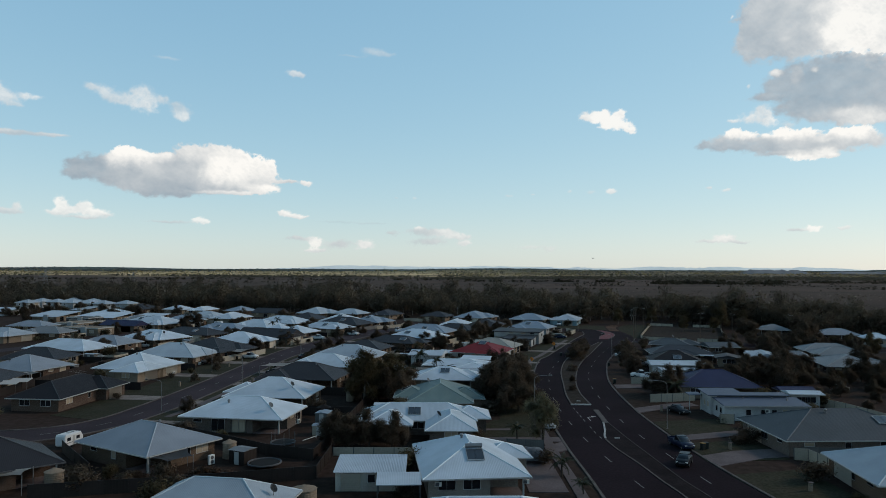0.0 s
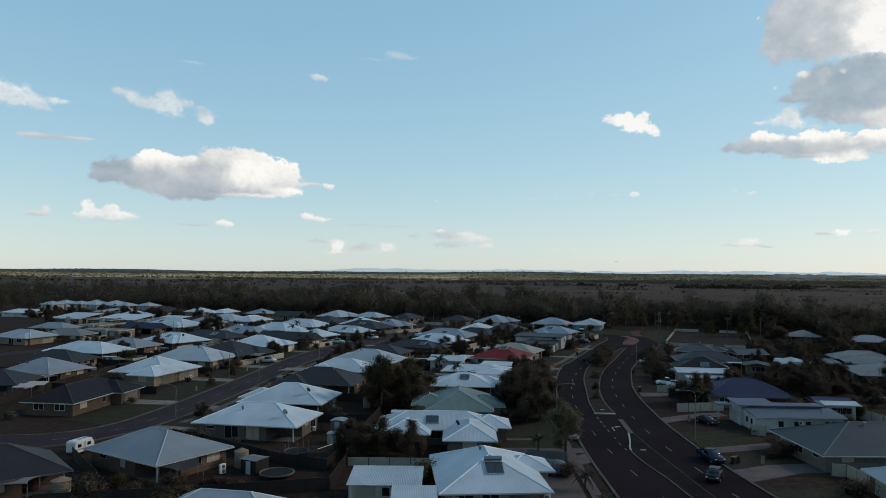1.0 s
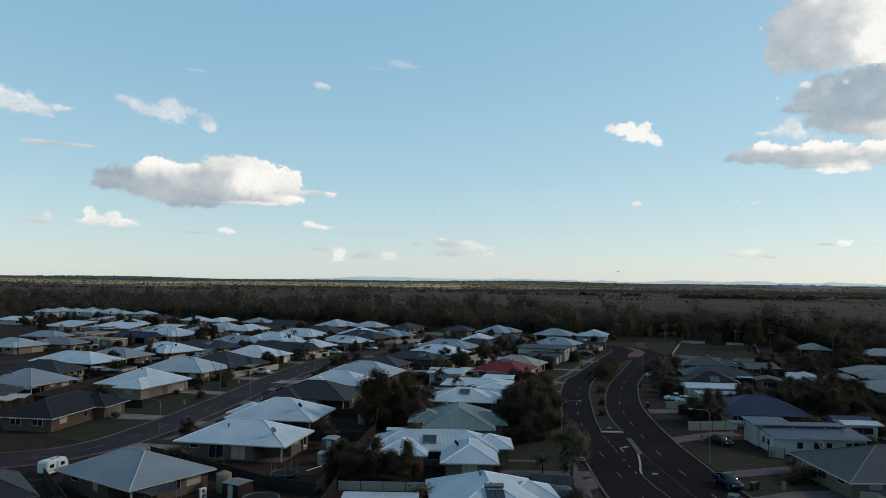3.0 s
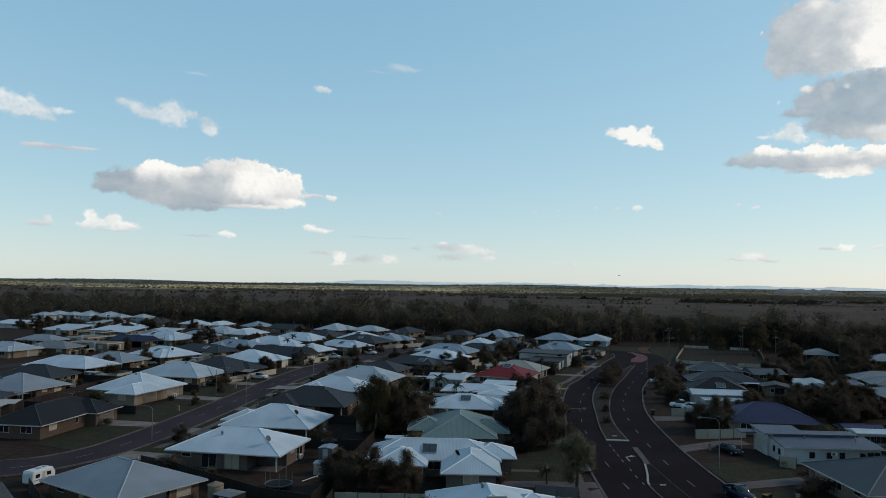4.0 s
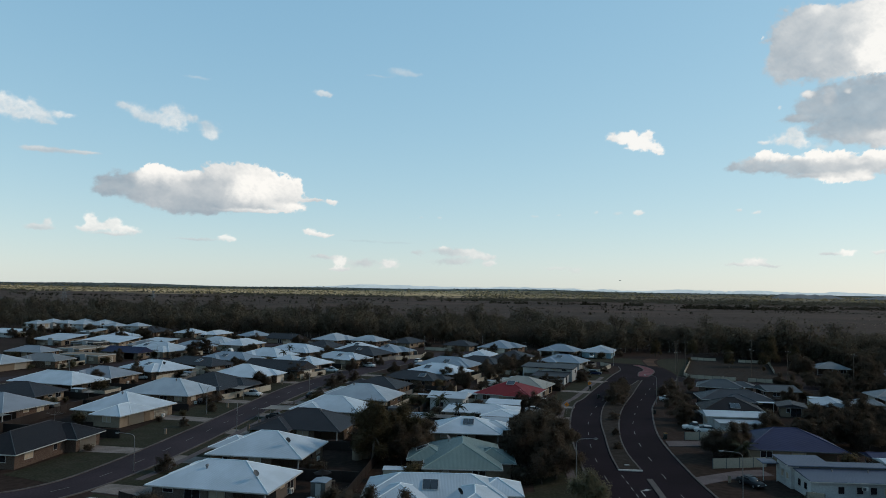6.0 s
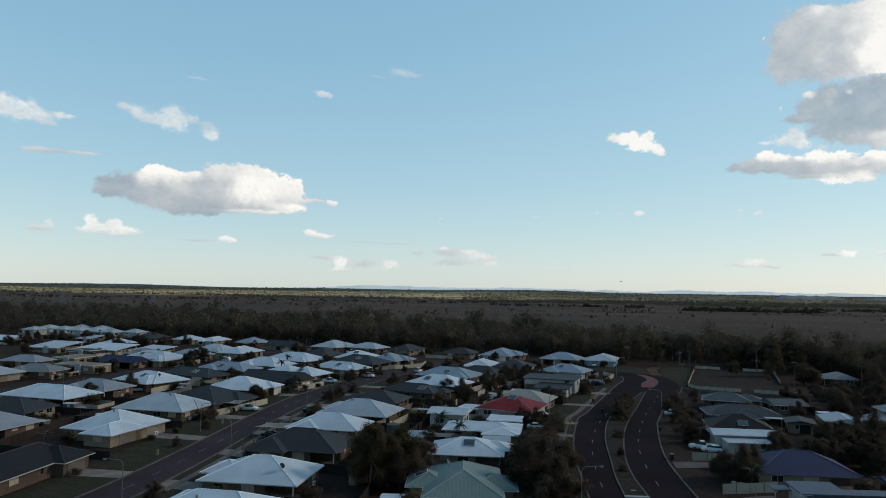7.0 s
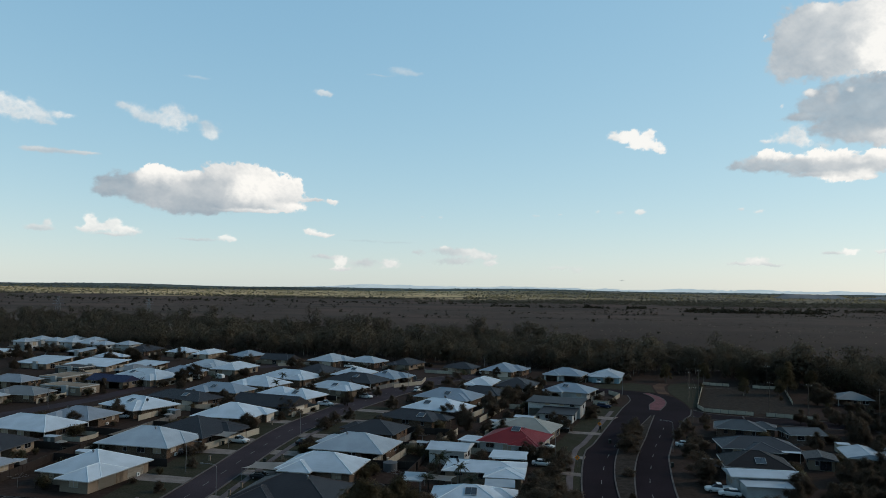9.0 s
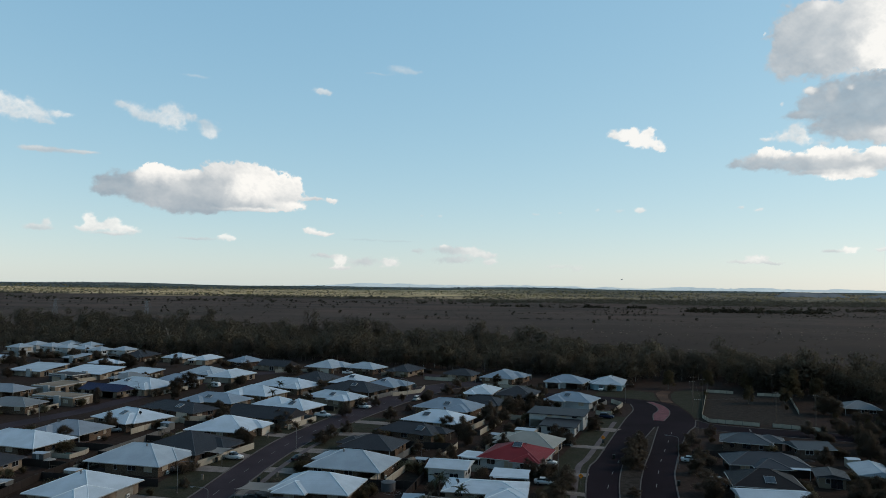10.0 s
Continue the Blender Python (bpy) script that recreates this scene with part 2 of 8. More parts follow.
def box(bm, x0, y0, z0, x1, y1, z1, bevel=0.0):
    v = bmesh.ops.create_cube(bm, size=1.0)["verts"]
    bmesh.ops.scale(bm, verts=v, vec=(x1 - x0, y1 - y0, z1 - z0))
    bmesh.ops.translate(bm, verts=v, vec=((x0 + x1) / 2, (y0 + y1) / 2, (z0 + z1) / 2))
    if bevel:
        bmesh.ops.bevel(bm, geom=list({e for w in v for e in w.link_edges}), offset=bevel, segments=2, affect="EDGES", profile=0.5)
    return bm


def boxes(*dims, bevel=0.0):
    bm = bmesh.new()
    for d in dims:
        box(bm, *d, bevel=bevel)
    return bm


def tube(bm, a, b, ra, rb, sides=8, caps=True):
    a, b = Vector(a), Vector(b)
    axis = (b - a).normalized()
    side = axis.orthogonal().normalized()
    other = axis.cross(side)
    rings = []
    for p, r in ((a, ra), (b, rb)):
        rings.append([bm.verts.new(p + r * (math.cos(t) * side + math.sin(t) * other)) for t in (2 * math.pi * k / sides for k in range(sides))])
    for k in range(sides):
        bm.faces.new((rings[0][k], rings[0][(k + 1) % sides], rings[1][(k + 1) % sides], rings[1][k]))
    if caps:
        bm.faces.new(rings[0][::-1])
        bm.faces.new(rings[1])
    return bm


def uv_slopes(bm):
    """UV in metres: x along the level direction of each face, y up its slope."""
    uv = bm.loops.layers.uv.verify()
    bm.normal_update()
    for f in bm.faces:
        lvl = Vector((0, 0, 1)).cross(f.normal)
        lvl = lvl.normalized() if lvl.length > 1e-4 else Vector((1, 0, 0))
        up = f.normal.cross(lvl)
        for lp in f.loops:
            lp[uv].uv = (lp.vert.co.dot(lvl), lp.vert.co.dot(up))
    return bm


def prism(bm, pts, z0, z1):
    """An upright solid over a polygon (anticlockwise)."""
    lo, hi = [bm.verts.new((x, y, z0)) for x, y in pts], [bm.verts.new((x, y, z1)) for x, y in pts]
    for k in range(len(pts)):
        j = (k + 1) % len(pts)
        bm.faces.new((lo[k], lo[j], hi[j], hi[k]))
    bm.faces.new(hi)
    bm.faces.new(lo[::-1])
    return bm


def smooth_line(pts, n=8):
    """A curve through points (Catmull-Rom)."""
    p = [Vector(q) for q in pts]
    p = [2 * p[0] - p[1]] + p + [2 * p[-1] - p[-2]]
    out = []
    for k in range(1, len(p) - 2):
        for j in range(n):
            t = j / n
            a, b, c, d = p[k - 1], p[k], p[k + 1], p[k + 2]
            out.append(0.5 * (2 * b + (c - a) * t + (2 * a - 5 * b + 4 * c - d) * t * t + (3 * b - a - 3 * c + d) * t ** 3))
    return out + [p[-2]]


def along(line, step):
    """Points and directions every step metres on a line of 2D points."""
    out, left = [], 0.0
    for a, b in zip(line, line[1:]):
        d = (b - a).length
        while left < d:
            out.append((a + (b - a) * (left / d), (b - a).normalized()))
            left += step
        left -= d
    return out


def offset_line(line, by):
    """The line moved to its right."""
    out = []
    for k, p in enumerate(line):
        d = (line[min(k + 1, len(line) - 1)] - line[max(k - 1, 0)]).normalized()
        out.append(p + Vector((d.y, -d.x)) * by)
    return out


def strip(bm, left, right, z0, z1):
    """A slab between two lines of equal count."""
    rows = [[bm.verts.new((*l, z0)), bm.verts.new((*l, z1)), bm.verts.new((*r, z1)), bm.verts.new((*r, z0))] for l, r in zip(left, right)]
    for a, b in zip(rows, rows[1:]):
        for k in range(3):
            bm.faces.new((a[k], a[k + 1], b[k + 1], b[k]))
    bm.faces.new(rows[0])
    bm.faces.new(rows[-1][::-1])
    bmesh.ops.recalc_face_normals(bm, faces=bm.faces)
    return bm


# ---------- ground and distance ----------
def ground_material():
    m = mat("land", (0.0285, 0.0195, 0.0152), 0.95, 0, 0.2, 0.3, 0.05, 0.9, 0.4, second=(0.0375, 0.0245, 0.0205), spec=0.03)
    n, l = m.node_tree.nodes, m.node_tree.links
    b = n["Principled BSDF"]
    town = b.inputs["Base Color"].links[0].from_socket
    tc, sep = n.new("ShaderNodeTexCoord"), n.new("ShaderNodeSeparateXYZ")
    l.new(tc.outputs["Object"], sep.inputs[0])

    def noise_at(scale, detail=5):
        t = n.new("ShaderNodeTexNoise")
        t.inputs["Scale"].default_value, t.inputs["Detail"].default_value = scale, detail
        l.new(tc.outputs["Object"], t.inputs["Vector"])
        return t.outputs["Fac"]

    def maths(op, a, c):
        t = n.new("ShaderNodeMath")
        t.operation = op
        for k, v in enumerate((a, c)):
            if isinstance(v, float):
                t.inputs[k].default_value = v
            else:
                l.new(v, t.inputs[k])
        return t.outputs[0]

    def ramp(v, lo, hi):
        t = n.new("ShaderNodeMapRange")
        t.inputs["From Min"].default_value, t.inputs["From Max"].default_value = lo, hi
        l.new(v, t.inputs["Value"])
        return t.outputs[0]

    def blend(f, a, c):
        t = n.new("ShaderNodeMix")
        t.data_type = "RGBA"
        l.new(f, t.inputs[0])
        for k, v in ((6, a), (7, c)):
            if isinstance(v, tuple):
                t.inputs[k].default_value = (*v, 1)
            else:
                l.new(v, t.inputs[k])
        return t.outputs[2]

    # open plain, lifted by the haze of distance put into its colours
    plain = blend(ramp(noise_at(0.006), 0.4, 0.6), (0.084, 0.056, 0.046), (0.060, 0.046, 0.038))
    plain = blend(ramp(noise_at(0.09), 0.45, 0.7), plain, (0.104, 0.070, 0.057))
    streak, flow = n.new("ShaderNodeMapping"), n.new("ShaderNodeTexNoise")
    streak.inputs["Scale"].default_value = (0.4, 1.0, 1.0)
    flow.inputs["Scale"].default_value, flow.inputs["Detail"].default_value = 0.010, 7
    l.new(tc.outputs["Object"], streak.inputs[0])
    l.new(streak.outputs[0], flow.inputs["Vector"])
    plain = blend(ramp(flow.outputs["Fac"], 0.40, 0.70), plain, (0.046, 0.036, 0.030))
    near_plain = blend(ramp(noise_at(0.012), 0.4, 0.65), (0.040, 0.029, 0.024), (0.056, 0.039, 0.031))      # darker plain nearby, before haze is painted into the farther ground
    plain = blend(ramp(maths("ADD", sep.outputs["Y"], maths("MULTIPLY", noise_at(0.004), 500.0)), 750.0, 1250.0), near_plain, plain)
    # dry grass of the far strip, with sunshine put into its colour
    sunlit_straw = blend(ramp(noise_at(0.004), 0.42, 0.58), (0.53, 0.385, 0.215), (0.30, 0.225, 0.125))
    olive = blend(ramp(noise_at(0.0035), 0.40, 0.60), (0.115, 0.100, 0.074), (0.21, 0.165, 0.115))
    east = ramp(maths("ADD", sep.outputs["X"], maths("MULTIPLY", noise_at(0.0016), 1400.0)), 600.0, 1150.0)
    sunlit_straw = blend(east, sunlit_straw, olive)
    # ground under the farthest woods, blue-grey from haze mixed into the colour
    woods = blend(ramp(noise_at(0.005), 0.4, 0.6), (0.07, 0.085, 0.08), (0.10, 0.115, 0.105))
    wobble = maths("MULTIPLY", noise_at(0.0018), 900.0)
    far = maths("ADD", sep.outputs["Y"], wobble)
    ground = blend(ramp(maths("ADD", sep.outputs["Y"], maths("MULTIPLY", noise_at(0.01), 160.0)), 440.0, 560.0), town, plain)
    ground = blend(ramp(far, 2550.0, 2750.0), ground, sunlit_straw)
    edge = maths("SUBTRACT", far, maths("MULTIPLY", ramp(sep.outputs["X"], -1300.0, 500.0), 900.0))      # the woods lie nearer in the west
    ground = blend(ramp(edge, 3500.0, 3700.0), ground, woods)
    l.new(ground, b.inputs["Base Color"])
    return m


def rise(x, y):
    """The gentle lie of the far land."""
    far = max(0.0, min(1.0, (y - 2600.0) / 2000.0))
    return far * (4.0 * math.sin(x * 0.0021 + 1.0) + 3.0 * math.sin(x * 0.0047)) - 2.0 * max(0.0, min(1.0, (y - 600) / 800.0)) + 17.0 * max(0.0, min(1.0, (y - 1900) / 2900.0))


def make_ground():
    bm = bmesh.new()
    xs = [-4900 + 175 * k for k in range(57)]
    ys = [-4900, -3000, -1500, -600, -200, 0, 200, 400, 520, 650, 800, 1000, 1250, 1500, 1800, 2100, 2500, 2900, 3300, 3700, 4100, 4500, 4900]
    grid = [[bm.verts.new((x, y, rise(x, y))) for x in xs] for y in ys]
    for j in range(len(ys) - 1):
        for k in range(len(xs) - 1):
            bm.faces.new((grid[j][k], grid[j][k + 1], grid[j + 1][k + 1], grid[j + 1][k]))
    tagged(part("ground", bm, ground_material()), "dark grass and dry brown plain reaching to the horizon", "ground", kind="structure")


make_ground()


def hill_range(y, x0, x1, height, base_z, seed, material, label, steps=120, rough=1.0, flat=0.72):
    """A long low ridge on the horizon, with its own depth and slopes."""
    bm = bmesh.new()
    rows = []
    for k in range(steps + 1):
        x = x0 + (x1 - x0) * k / steps
        ends = min(1.0, 6 * k / steps, 6 * (steps - k) / steps)
        h = 0.55 + 0.55 * rough * (noise.noise((x * 0.0022, seed, 0)) + 0.5 * noise.noise((x * 0.009, seed, 3.0)) + 0.3 * noise.noise((x * 0.035, seed, 7.0)) + 0.2 * noise.noise((x * 0.11, seed, 9.0)))
        h = max(0.12, min(flat + 0.06 * noise.noise((x * 0.02, seed, 1.0)), h)) * height * ends + 0.5
        rows.append([bm.verts.new((x, y - 70, base_z - 4)), bm.verts.new((x, y - 25, base_z + 0.75 * h)), bm.verts.new((x, y, base_z + h)), bm.verts.new((x, y + 70, base_z - 4))])
    for a, b in zip(rows, rows[1:]):
        for j in range(3):
            bm.faces.new((a[j], b[j], b[j + 1], a[j + 1]))
    tagged(part("hill_range", bm, material), label, "hills", kind="structure")


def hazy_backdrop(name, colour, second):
    """Far land: haze in between is put into its colour, with a faint glow."""
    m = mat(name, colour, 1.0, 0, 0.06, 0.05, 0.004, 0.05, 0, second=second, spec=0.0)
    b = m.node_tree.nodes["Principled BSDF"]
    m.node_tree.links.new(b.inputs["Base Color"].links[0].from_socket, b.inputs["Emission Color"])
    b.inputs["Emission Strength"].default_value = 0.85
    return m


HILL_FAR = hazy_backdrop("haze-blue far hills", (0.33, 0.375, 0.385), (0.29, 0.335, 0.35))
HILL_NEAR = hazy_backdrop("dark spoil hills", (0.040, 0.050, 0.060), (0.080, 0.090, 0.100))
hill_range(4800, -1150, 1150, 27, 17, 3.1, HILL_FAR, "low range on the horizon in painted haze blue")
hill_range(4790, 1000, 2700, 26, 17, 8.7, HILL_FAR, "low range on the horizon in painted haze blue")
hill_range(3050, 1190, 1480, 19, 5, 5.5, HILL_NEAR, "dark spoil heaps standing on the plain", 160, 1.15, 1.0)
hill_range(3000, 1500, 1980, 21, 5, 9.9, HILL_NEAR, "dark spoil heaps standing on the plain", 160, 1.15, 1.0)


def cloud_patch(rng, n, area, size, flat, count):
    """Vertices and faces of n clumps of leaf cards, for scrub and woods that nobody could count."""
    verts, faces = [], []
    for _ in range(n):
        x, y, s = area(rng)
        s *= rng.uniform(0.6, 1.4)
        z0 = rise(x, y)
        for _ in range(count):
            a, r = rng.uniform(0, 6.283), s * math.sqrt(rng.random())
            h = s * flat * rng.uniform(0.1, 1.7) * (1 - 0.4 * (r / s) ** 2)
            c = Vector((x + r * math.cos(a), y + r * math.sin(a), z0 + h))
            u = Vector((rng.gauss(0, 1), rng.gauss(0, 1), rng.gauss(0, 0.6))).normalized()
            v = u.cross(Vector((rng.gauss(0, 1), rng.gauss(0, 1), rng.gauss(0, 1)))).normalized()
            q = s * size * rng.uniform(0.6, 1.3)
            k = len(verts)
            verts += [c - q * u - q * 0.7 * v, c + q * u - q * 0.5 * v, c + q * 0.8 * u + q * 0.7 * v, c - q * 0.7 * u + q * 0.6 * v]
            faces.append((k, k + 1, k + 2, k + 3))
    return verts, faces


def stuff(name, verts, faces, material, label, category):
    me = bpy.data.meshes.new(name)
    me.from_pydata([tuple(v) for v in verts], [], faces)
    me.materials.append(material)
    return tagged(new(name, me), label, category, kind="stuff")


rng = random.Random(11)


def in_wedge(y0, y1, s0, s1, spread=0.72):
    def place(r):
        y = r.uniform(y0, y1)
        return r.uniform(-spread, spread) * y, y, r.uniform(s0, s1)
    return place


def gappy(place, scale, cut):
    """Keeps the places where a slow noise is high, so that scrub stands in patches."""
    def pick(r):
        for _ in range(30):
            x, y, s = place(r)
            if noise.noise((x * scale, y * scale * 1.8, 4.2)) > cut:
                break
        return x, y, s
    return pick


stuff("scrub", *cloud_patch(rng, 3000, gappy(in_wedge(560, 1850, 0.2, 0.55), 0.004, 0.12), 0.6, 0.7, 6), LEAF["plain"], "scattered dark shrubs on the brown plain", "scrub")
stuff("lone_trees", *cloud_patch(rng, 90, in_wedge(620, 1800, 0.8, 1.9), 0.36, 1.2, 40), LEAF["plain"], "lone dark trees standing far apart on the plain", "trees")
stuff("west_scrub", *cloud_patch(rng, 300, gappy(lambda r: (-r.uniform(0, 0.75) * r.uniform(700, 1800), r.uniform(900, 1800), r.uniform(1.0, 2.4)), 0.005, 0.0), 0.30, 1.2, 26), LEAF["plain"], "dark scrub and small trees over the western plain", "scrub")
# small pale specks on the plain, of no certain kind
PALE_SPECK = mat("pale stones", (0.30, 0.24, 0.19), 0.95, spec=0.05)
stuff("pale_stones", *cloud_patch(rng, 420, gappy(lambda r: (r.uniform(-40, 460), r.uniform(470, 900), r.uniform(0.3, 0.8)), 0.01, -0.05), 0.6, 0.7, 3), PALE_SPECK, "pale stones and mounds dotted over the plain", "stones")
stuff("tree_line", *cloud_patch(rng, 3600, gappy(in_wedge(1780, 2150, 1.8, 4.2), 0.0016, -0.3), 0.36, 0.8, 12), LEAF["mid"], "dark line of trees across the plain", "trees")
stuff("tree_row", *cloud_patch(rng, 110, gappy(lambda r: (r.uniform(20, 330), 1500 + r.gauss(0, 14), r.uniform(1.2, 3.4)), 0.02, -0.1), 0.36, 1.0, 26), LEAF["plain"], "broken row of dark trees crossing the plain", "trees")
stuff("tree_row", *cloud_patch(rng, 160, gappy(lambda r: (r.uniform(-1100, 60), 1640 + r.gauss(0, 40), r.uniform(1.2, 3.0)), 0.012, -0.05), 0.36, 1.0, 24), LEAF["plain"], "broken row of dark trees crossing the plain", "trees")
stuff("thicket", *cloud_patch(rng, 150, lambda r: (r.uniform(360, 600), r.gauss(1330, 20), r.uniform(3, 5)), 0.45, 0.8, 12), LEAF["plain"], "dark thicket standing alone on the plain", "trees")
stuff("thicket", *cloud_patch(rng, 240, lambda r: (r.uniform(650, 1250), r.gauss(1480, 45), r.uniform(2, 4)), 0.4, 0.8, 12), LEAF["plain"], "dark belt of scrub on the plain", "trees")
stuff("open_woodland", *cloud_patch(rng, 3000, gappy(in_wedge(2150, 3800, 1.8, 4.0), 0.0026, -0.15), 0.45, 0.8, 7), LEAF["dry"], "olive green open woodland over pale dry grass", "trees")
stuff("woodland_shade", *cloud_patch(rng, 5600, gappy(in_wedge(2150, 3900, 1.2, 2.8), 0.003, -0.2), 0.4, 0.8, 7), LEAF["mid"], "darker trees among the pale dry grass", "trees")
stuff("east_woodland", *cloud_patch(rng, 3800, gappy(lambda r: ((lambda y: (r.uniform(-0.02, 0.62) * y, y, r.uniform(1.4, 3.0)))(1750 + 1900 * r.random() ** 1.6)), 0.0022, -0.08), 0.4, 0.9, 10), LEAF["mid"], "dark open woodland over the eastern plain", "trees")
stuff("east_scrub", *cloud_patch(rng, 900, gappy(lambda r: ((lambda y: (r.uniform(0.05, 0.62) * y, y, r.uniform(0.5, 1.5)))(r.uniform(950, 1700))), 0.006, 0.12), 0.45, 0.9, 10), LEAF["plain"], "clumps of dark scrub on the eastern plain", "scrub")
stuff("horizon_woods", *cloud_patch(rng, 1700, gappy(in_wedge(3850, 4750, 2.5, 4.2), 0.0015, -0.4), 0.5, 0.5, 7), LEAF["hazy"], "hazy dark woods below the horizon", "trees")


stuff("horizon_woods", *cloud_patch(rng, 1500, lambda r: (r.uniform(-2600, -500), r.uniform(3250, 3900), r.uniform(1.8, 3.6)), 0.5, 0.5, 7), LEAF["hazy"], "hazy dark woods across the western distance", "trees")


# ---------- woods behind the houses ----------
def limb_into(wood, a, b, ra, rb):
    k = len(wood[0])
    ax = (b - a).normalized()
    s = ax.orthogonal().normalized()
    o = ax.cross(s)
    for p, rad in ((a, ra), (b, rb)):
        for j in range(4):
            t = j * 1.5708
            wood[0].append(p + rad * (math.cos(t) * s + math.sin(t) * o))
    for j in range(4):
        wood[1].append((k + j, k + (j + 1) % 4, k + 4 + (j + 1) % 4, k + 4 + j))


def woods_tree(r, x, y, h, wood, clumps, dead=False):
    """A loose gum: leaning trunk, limbs, and clumps that will carry leaves: (place, size, crown middle, crown reach)."""
    base = Vector((x, y, -0.2))
    top = base + Vector((r.gauss(0, 0.05) * h, r.gauss(0, 0.05) * h, h * 0.55))
    limb_into(wood, base, top, 0.020 * h, 0.012 * h)
    wide = r.uniform(0.11, 0.20)
    for k in range(r.randint(9, 11)):
        tip = top + Vector((r.gauss(0, wide) * h, r.gauss(0, wide) * h, r.uniform(-0.28, 0.38) * h))
        limb_into(wood, top - Vector((0, 0, r.uniform(0, 0.2) * h)), tip, 0.010 * h, 0.004 * h)
        if dead:
            for _ in range(3):
                limb_into(wood, tip, tip + Vector((r.gauss(0, 0.07) * h, r.gauss(0, 0.07) * h, r.uniform(0.03, 0.14) * h)), 0.005 * h, 0.002 * h)
        else:
            clumps.append((*tip, r.uniform(0.13, 0.21) * h, top.x, top.y, top.z - 0.1 * h, 0.42 * h))


def leaf_cloud(name, clumps, count, seed, material, label):
    """Leaves on all clumps in one mesh, shaded as rounded crowns."""
    g = np.random.RandomState(seed)
    c = np.repeat(np.array(clumps), count, axis=0)
    off = g.normal(size=(len(c), 3)) * (0.52, 0.52, 0.42)
    mid = c[:, :3] + off * c[:, 3:4]
    u = g.normal(size=mid.shape) * (1, 1, 0.8)
    u /= np.linalg.norm(u, axis=1, keepdims=True)
    v = np.cross(u, g.normal(size=mid.shape))
    v /= np.linalg.norm(v, axis=1, keepdims=True)
    q = c[:, 3:4] * g.uniform(0.09, 0.19, (len(c), 1))
    verts = np.stack([mid - q * u - 0.6 * q * v, mid + 1.1 * q * u - 0.3 * q * v, mid + 0.2 * q * u + 0.9 * q * v], 1).reshape(-1, 3)
    out = 1.0 * (mid - c[:, 4:7]) / c[:, 7:8] + 0.55 * off + 0.22 * g.normal(size=mid.shape) + (0, 0, 0.15)
    out /= np.linalg.norm(out, axis=1, keepdims=True)
    me = bpy.data.meshes.new(name)
    n = len(verts)
    me.vertices.add(n)
    me.loops.add(n)
    me.polygons.add(n // 3)
    me.vertices.foreach_set("co", verts.astype(np.float32).ravel())
    me.loops.foreach_set("vertex_index", np.arange(n, dtype=np.int32))
    me.polygons.foreach_set("loop_start", np.arange(0, n, 3, dtype=np.int32))
    me.update(calc_edges=True)
    me.normals_split_custom_set_from_vertices(np.repeat(out, 3, axis=0).tolist())
    me.materials.append(material)
    return tagged(new(name, me), label, "woodland", kind="stuff")


def lerp_table(x, table):
    for (x0, y0), (x1, y1) in zip(table, table[1:]):
        if x <= x1:
            return y0 + (y1 - y0) * max(0.0, (x - x0) / (x1 - x0))
    return table[-1][1]


def make_woods():
    r = random.Random(5)
    near = ((-500, 455), (-230, 462), (-190, 452), (-100, 436), (-20, 412), (40, 388), (66, 372), (80, 360), (95, 356), (130, 348), (170, 300), (300, 230))
    deep = ((-500, 760), (-300, 700), (-100, 600), (0, 540), (60, 480), (110, 440), (170, 390), (300, 330))
    wood, pale, clumps = ([], []), ([], []), []
    for n in range(3000):
        x = r.uniform(-480, 290)
        y0, y1 = lerp_table(x, near), lerp_table(x, deep)
        y = y0 + (y1 - y0) * r.random() ** 1.5
        if noise.noise((x * 0.018, y * 0.018, 9)) < -0.34:
            continue
        h = r.uniform(6.5, 12.0) * (1 + 0.6 * noise.noise((x * 0.03, y * 0.03, 2))) * (1.5 if r.random() < 0.10 else 1)
        woods_tree(r, x, y, h, pale if r.random() < 0.05 else wood, clumps)
    for x, y, h in ((-181, 468, 15.5), (-166, 462, 12.5), (-196, 458, 11.0), (-96, 438, 10.5), (-91, 446, 9.0), (-44, 430, 8.0), (-150, 470, 10.0), (-262, 480, 9.0), (-20, 428, 9.0)):
        woods_tree(r, x, y, h, pale, clumps, True)
    leaf_cloud("woodland", clumps, 80, 6, LEAF["far"], "dark olive eucalypt woodland behind the houses")
    stuff("woodland_trunks", *wood, BARK, "dark trunks and limbs of the woodland", "woodland")
    stuff("woodland_pale_trunks", *pale, BLEACHED, "pale bare gum trunks standing in the woodland", "woodland")


make_woods()


# ---------- roads ----------
def slab(name, left, right, z0, z1, material, label, category, kind="structure"):
    return tagged(part(name, strip(bmesh.new(), left, right, z0, z1), material), label, category, kind=kind)


def kerb_line(line, by=0.0, w=0.35, h=0.16, name="kerb"):
    line = offset_line(line, by) if by else line
    slab(name, line, offset_line(line, w), -0.05, h, KERB, "grey concrete kerb along the road", "kerb")




MAIN_L = smooth_line([(18.6, 55), (18.5, 93), (18.0, 112), (18.0, 127), (18.4, 150), (20.5, 183), (25.7, 216), (29.8, 228), (38.3, 254.5), (47.9, 284), (53.9, 301), (55.7, 314)])
MAIN_R = smooth_line([(43.5, 55), (38.0, 92.4), (36.1, 111), (35.3, 127), (35.4, 148), (37.6, 178), (43.5, 208.5), (47.2, 222), (54.5, 244), (62, 264), (66.5, 273), (70.0, 284)])
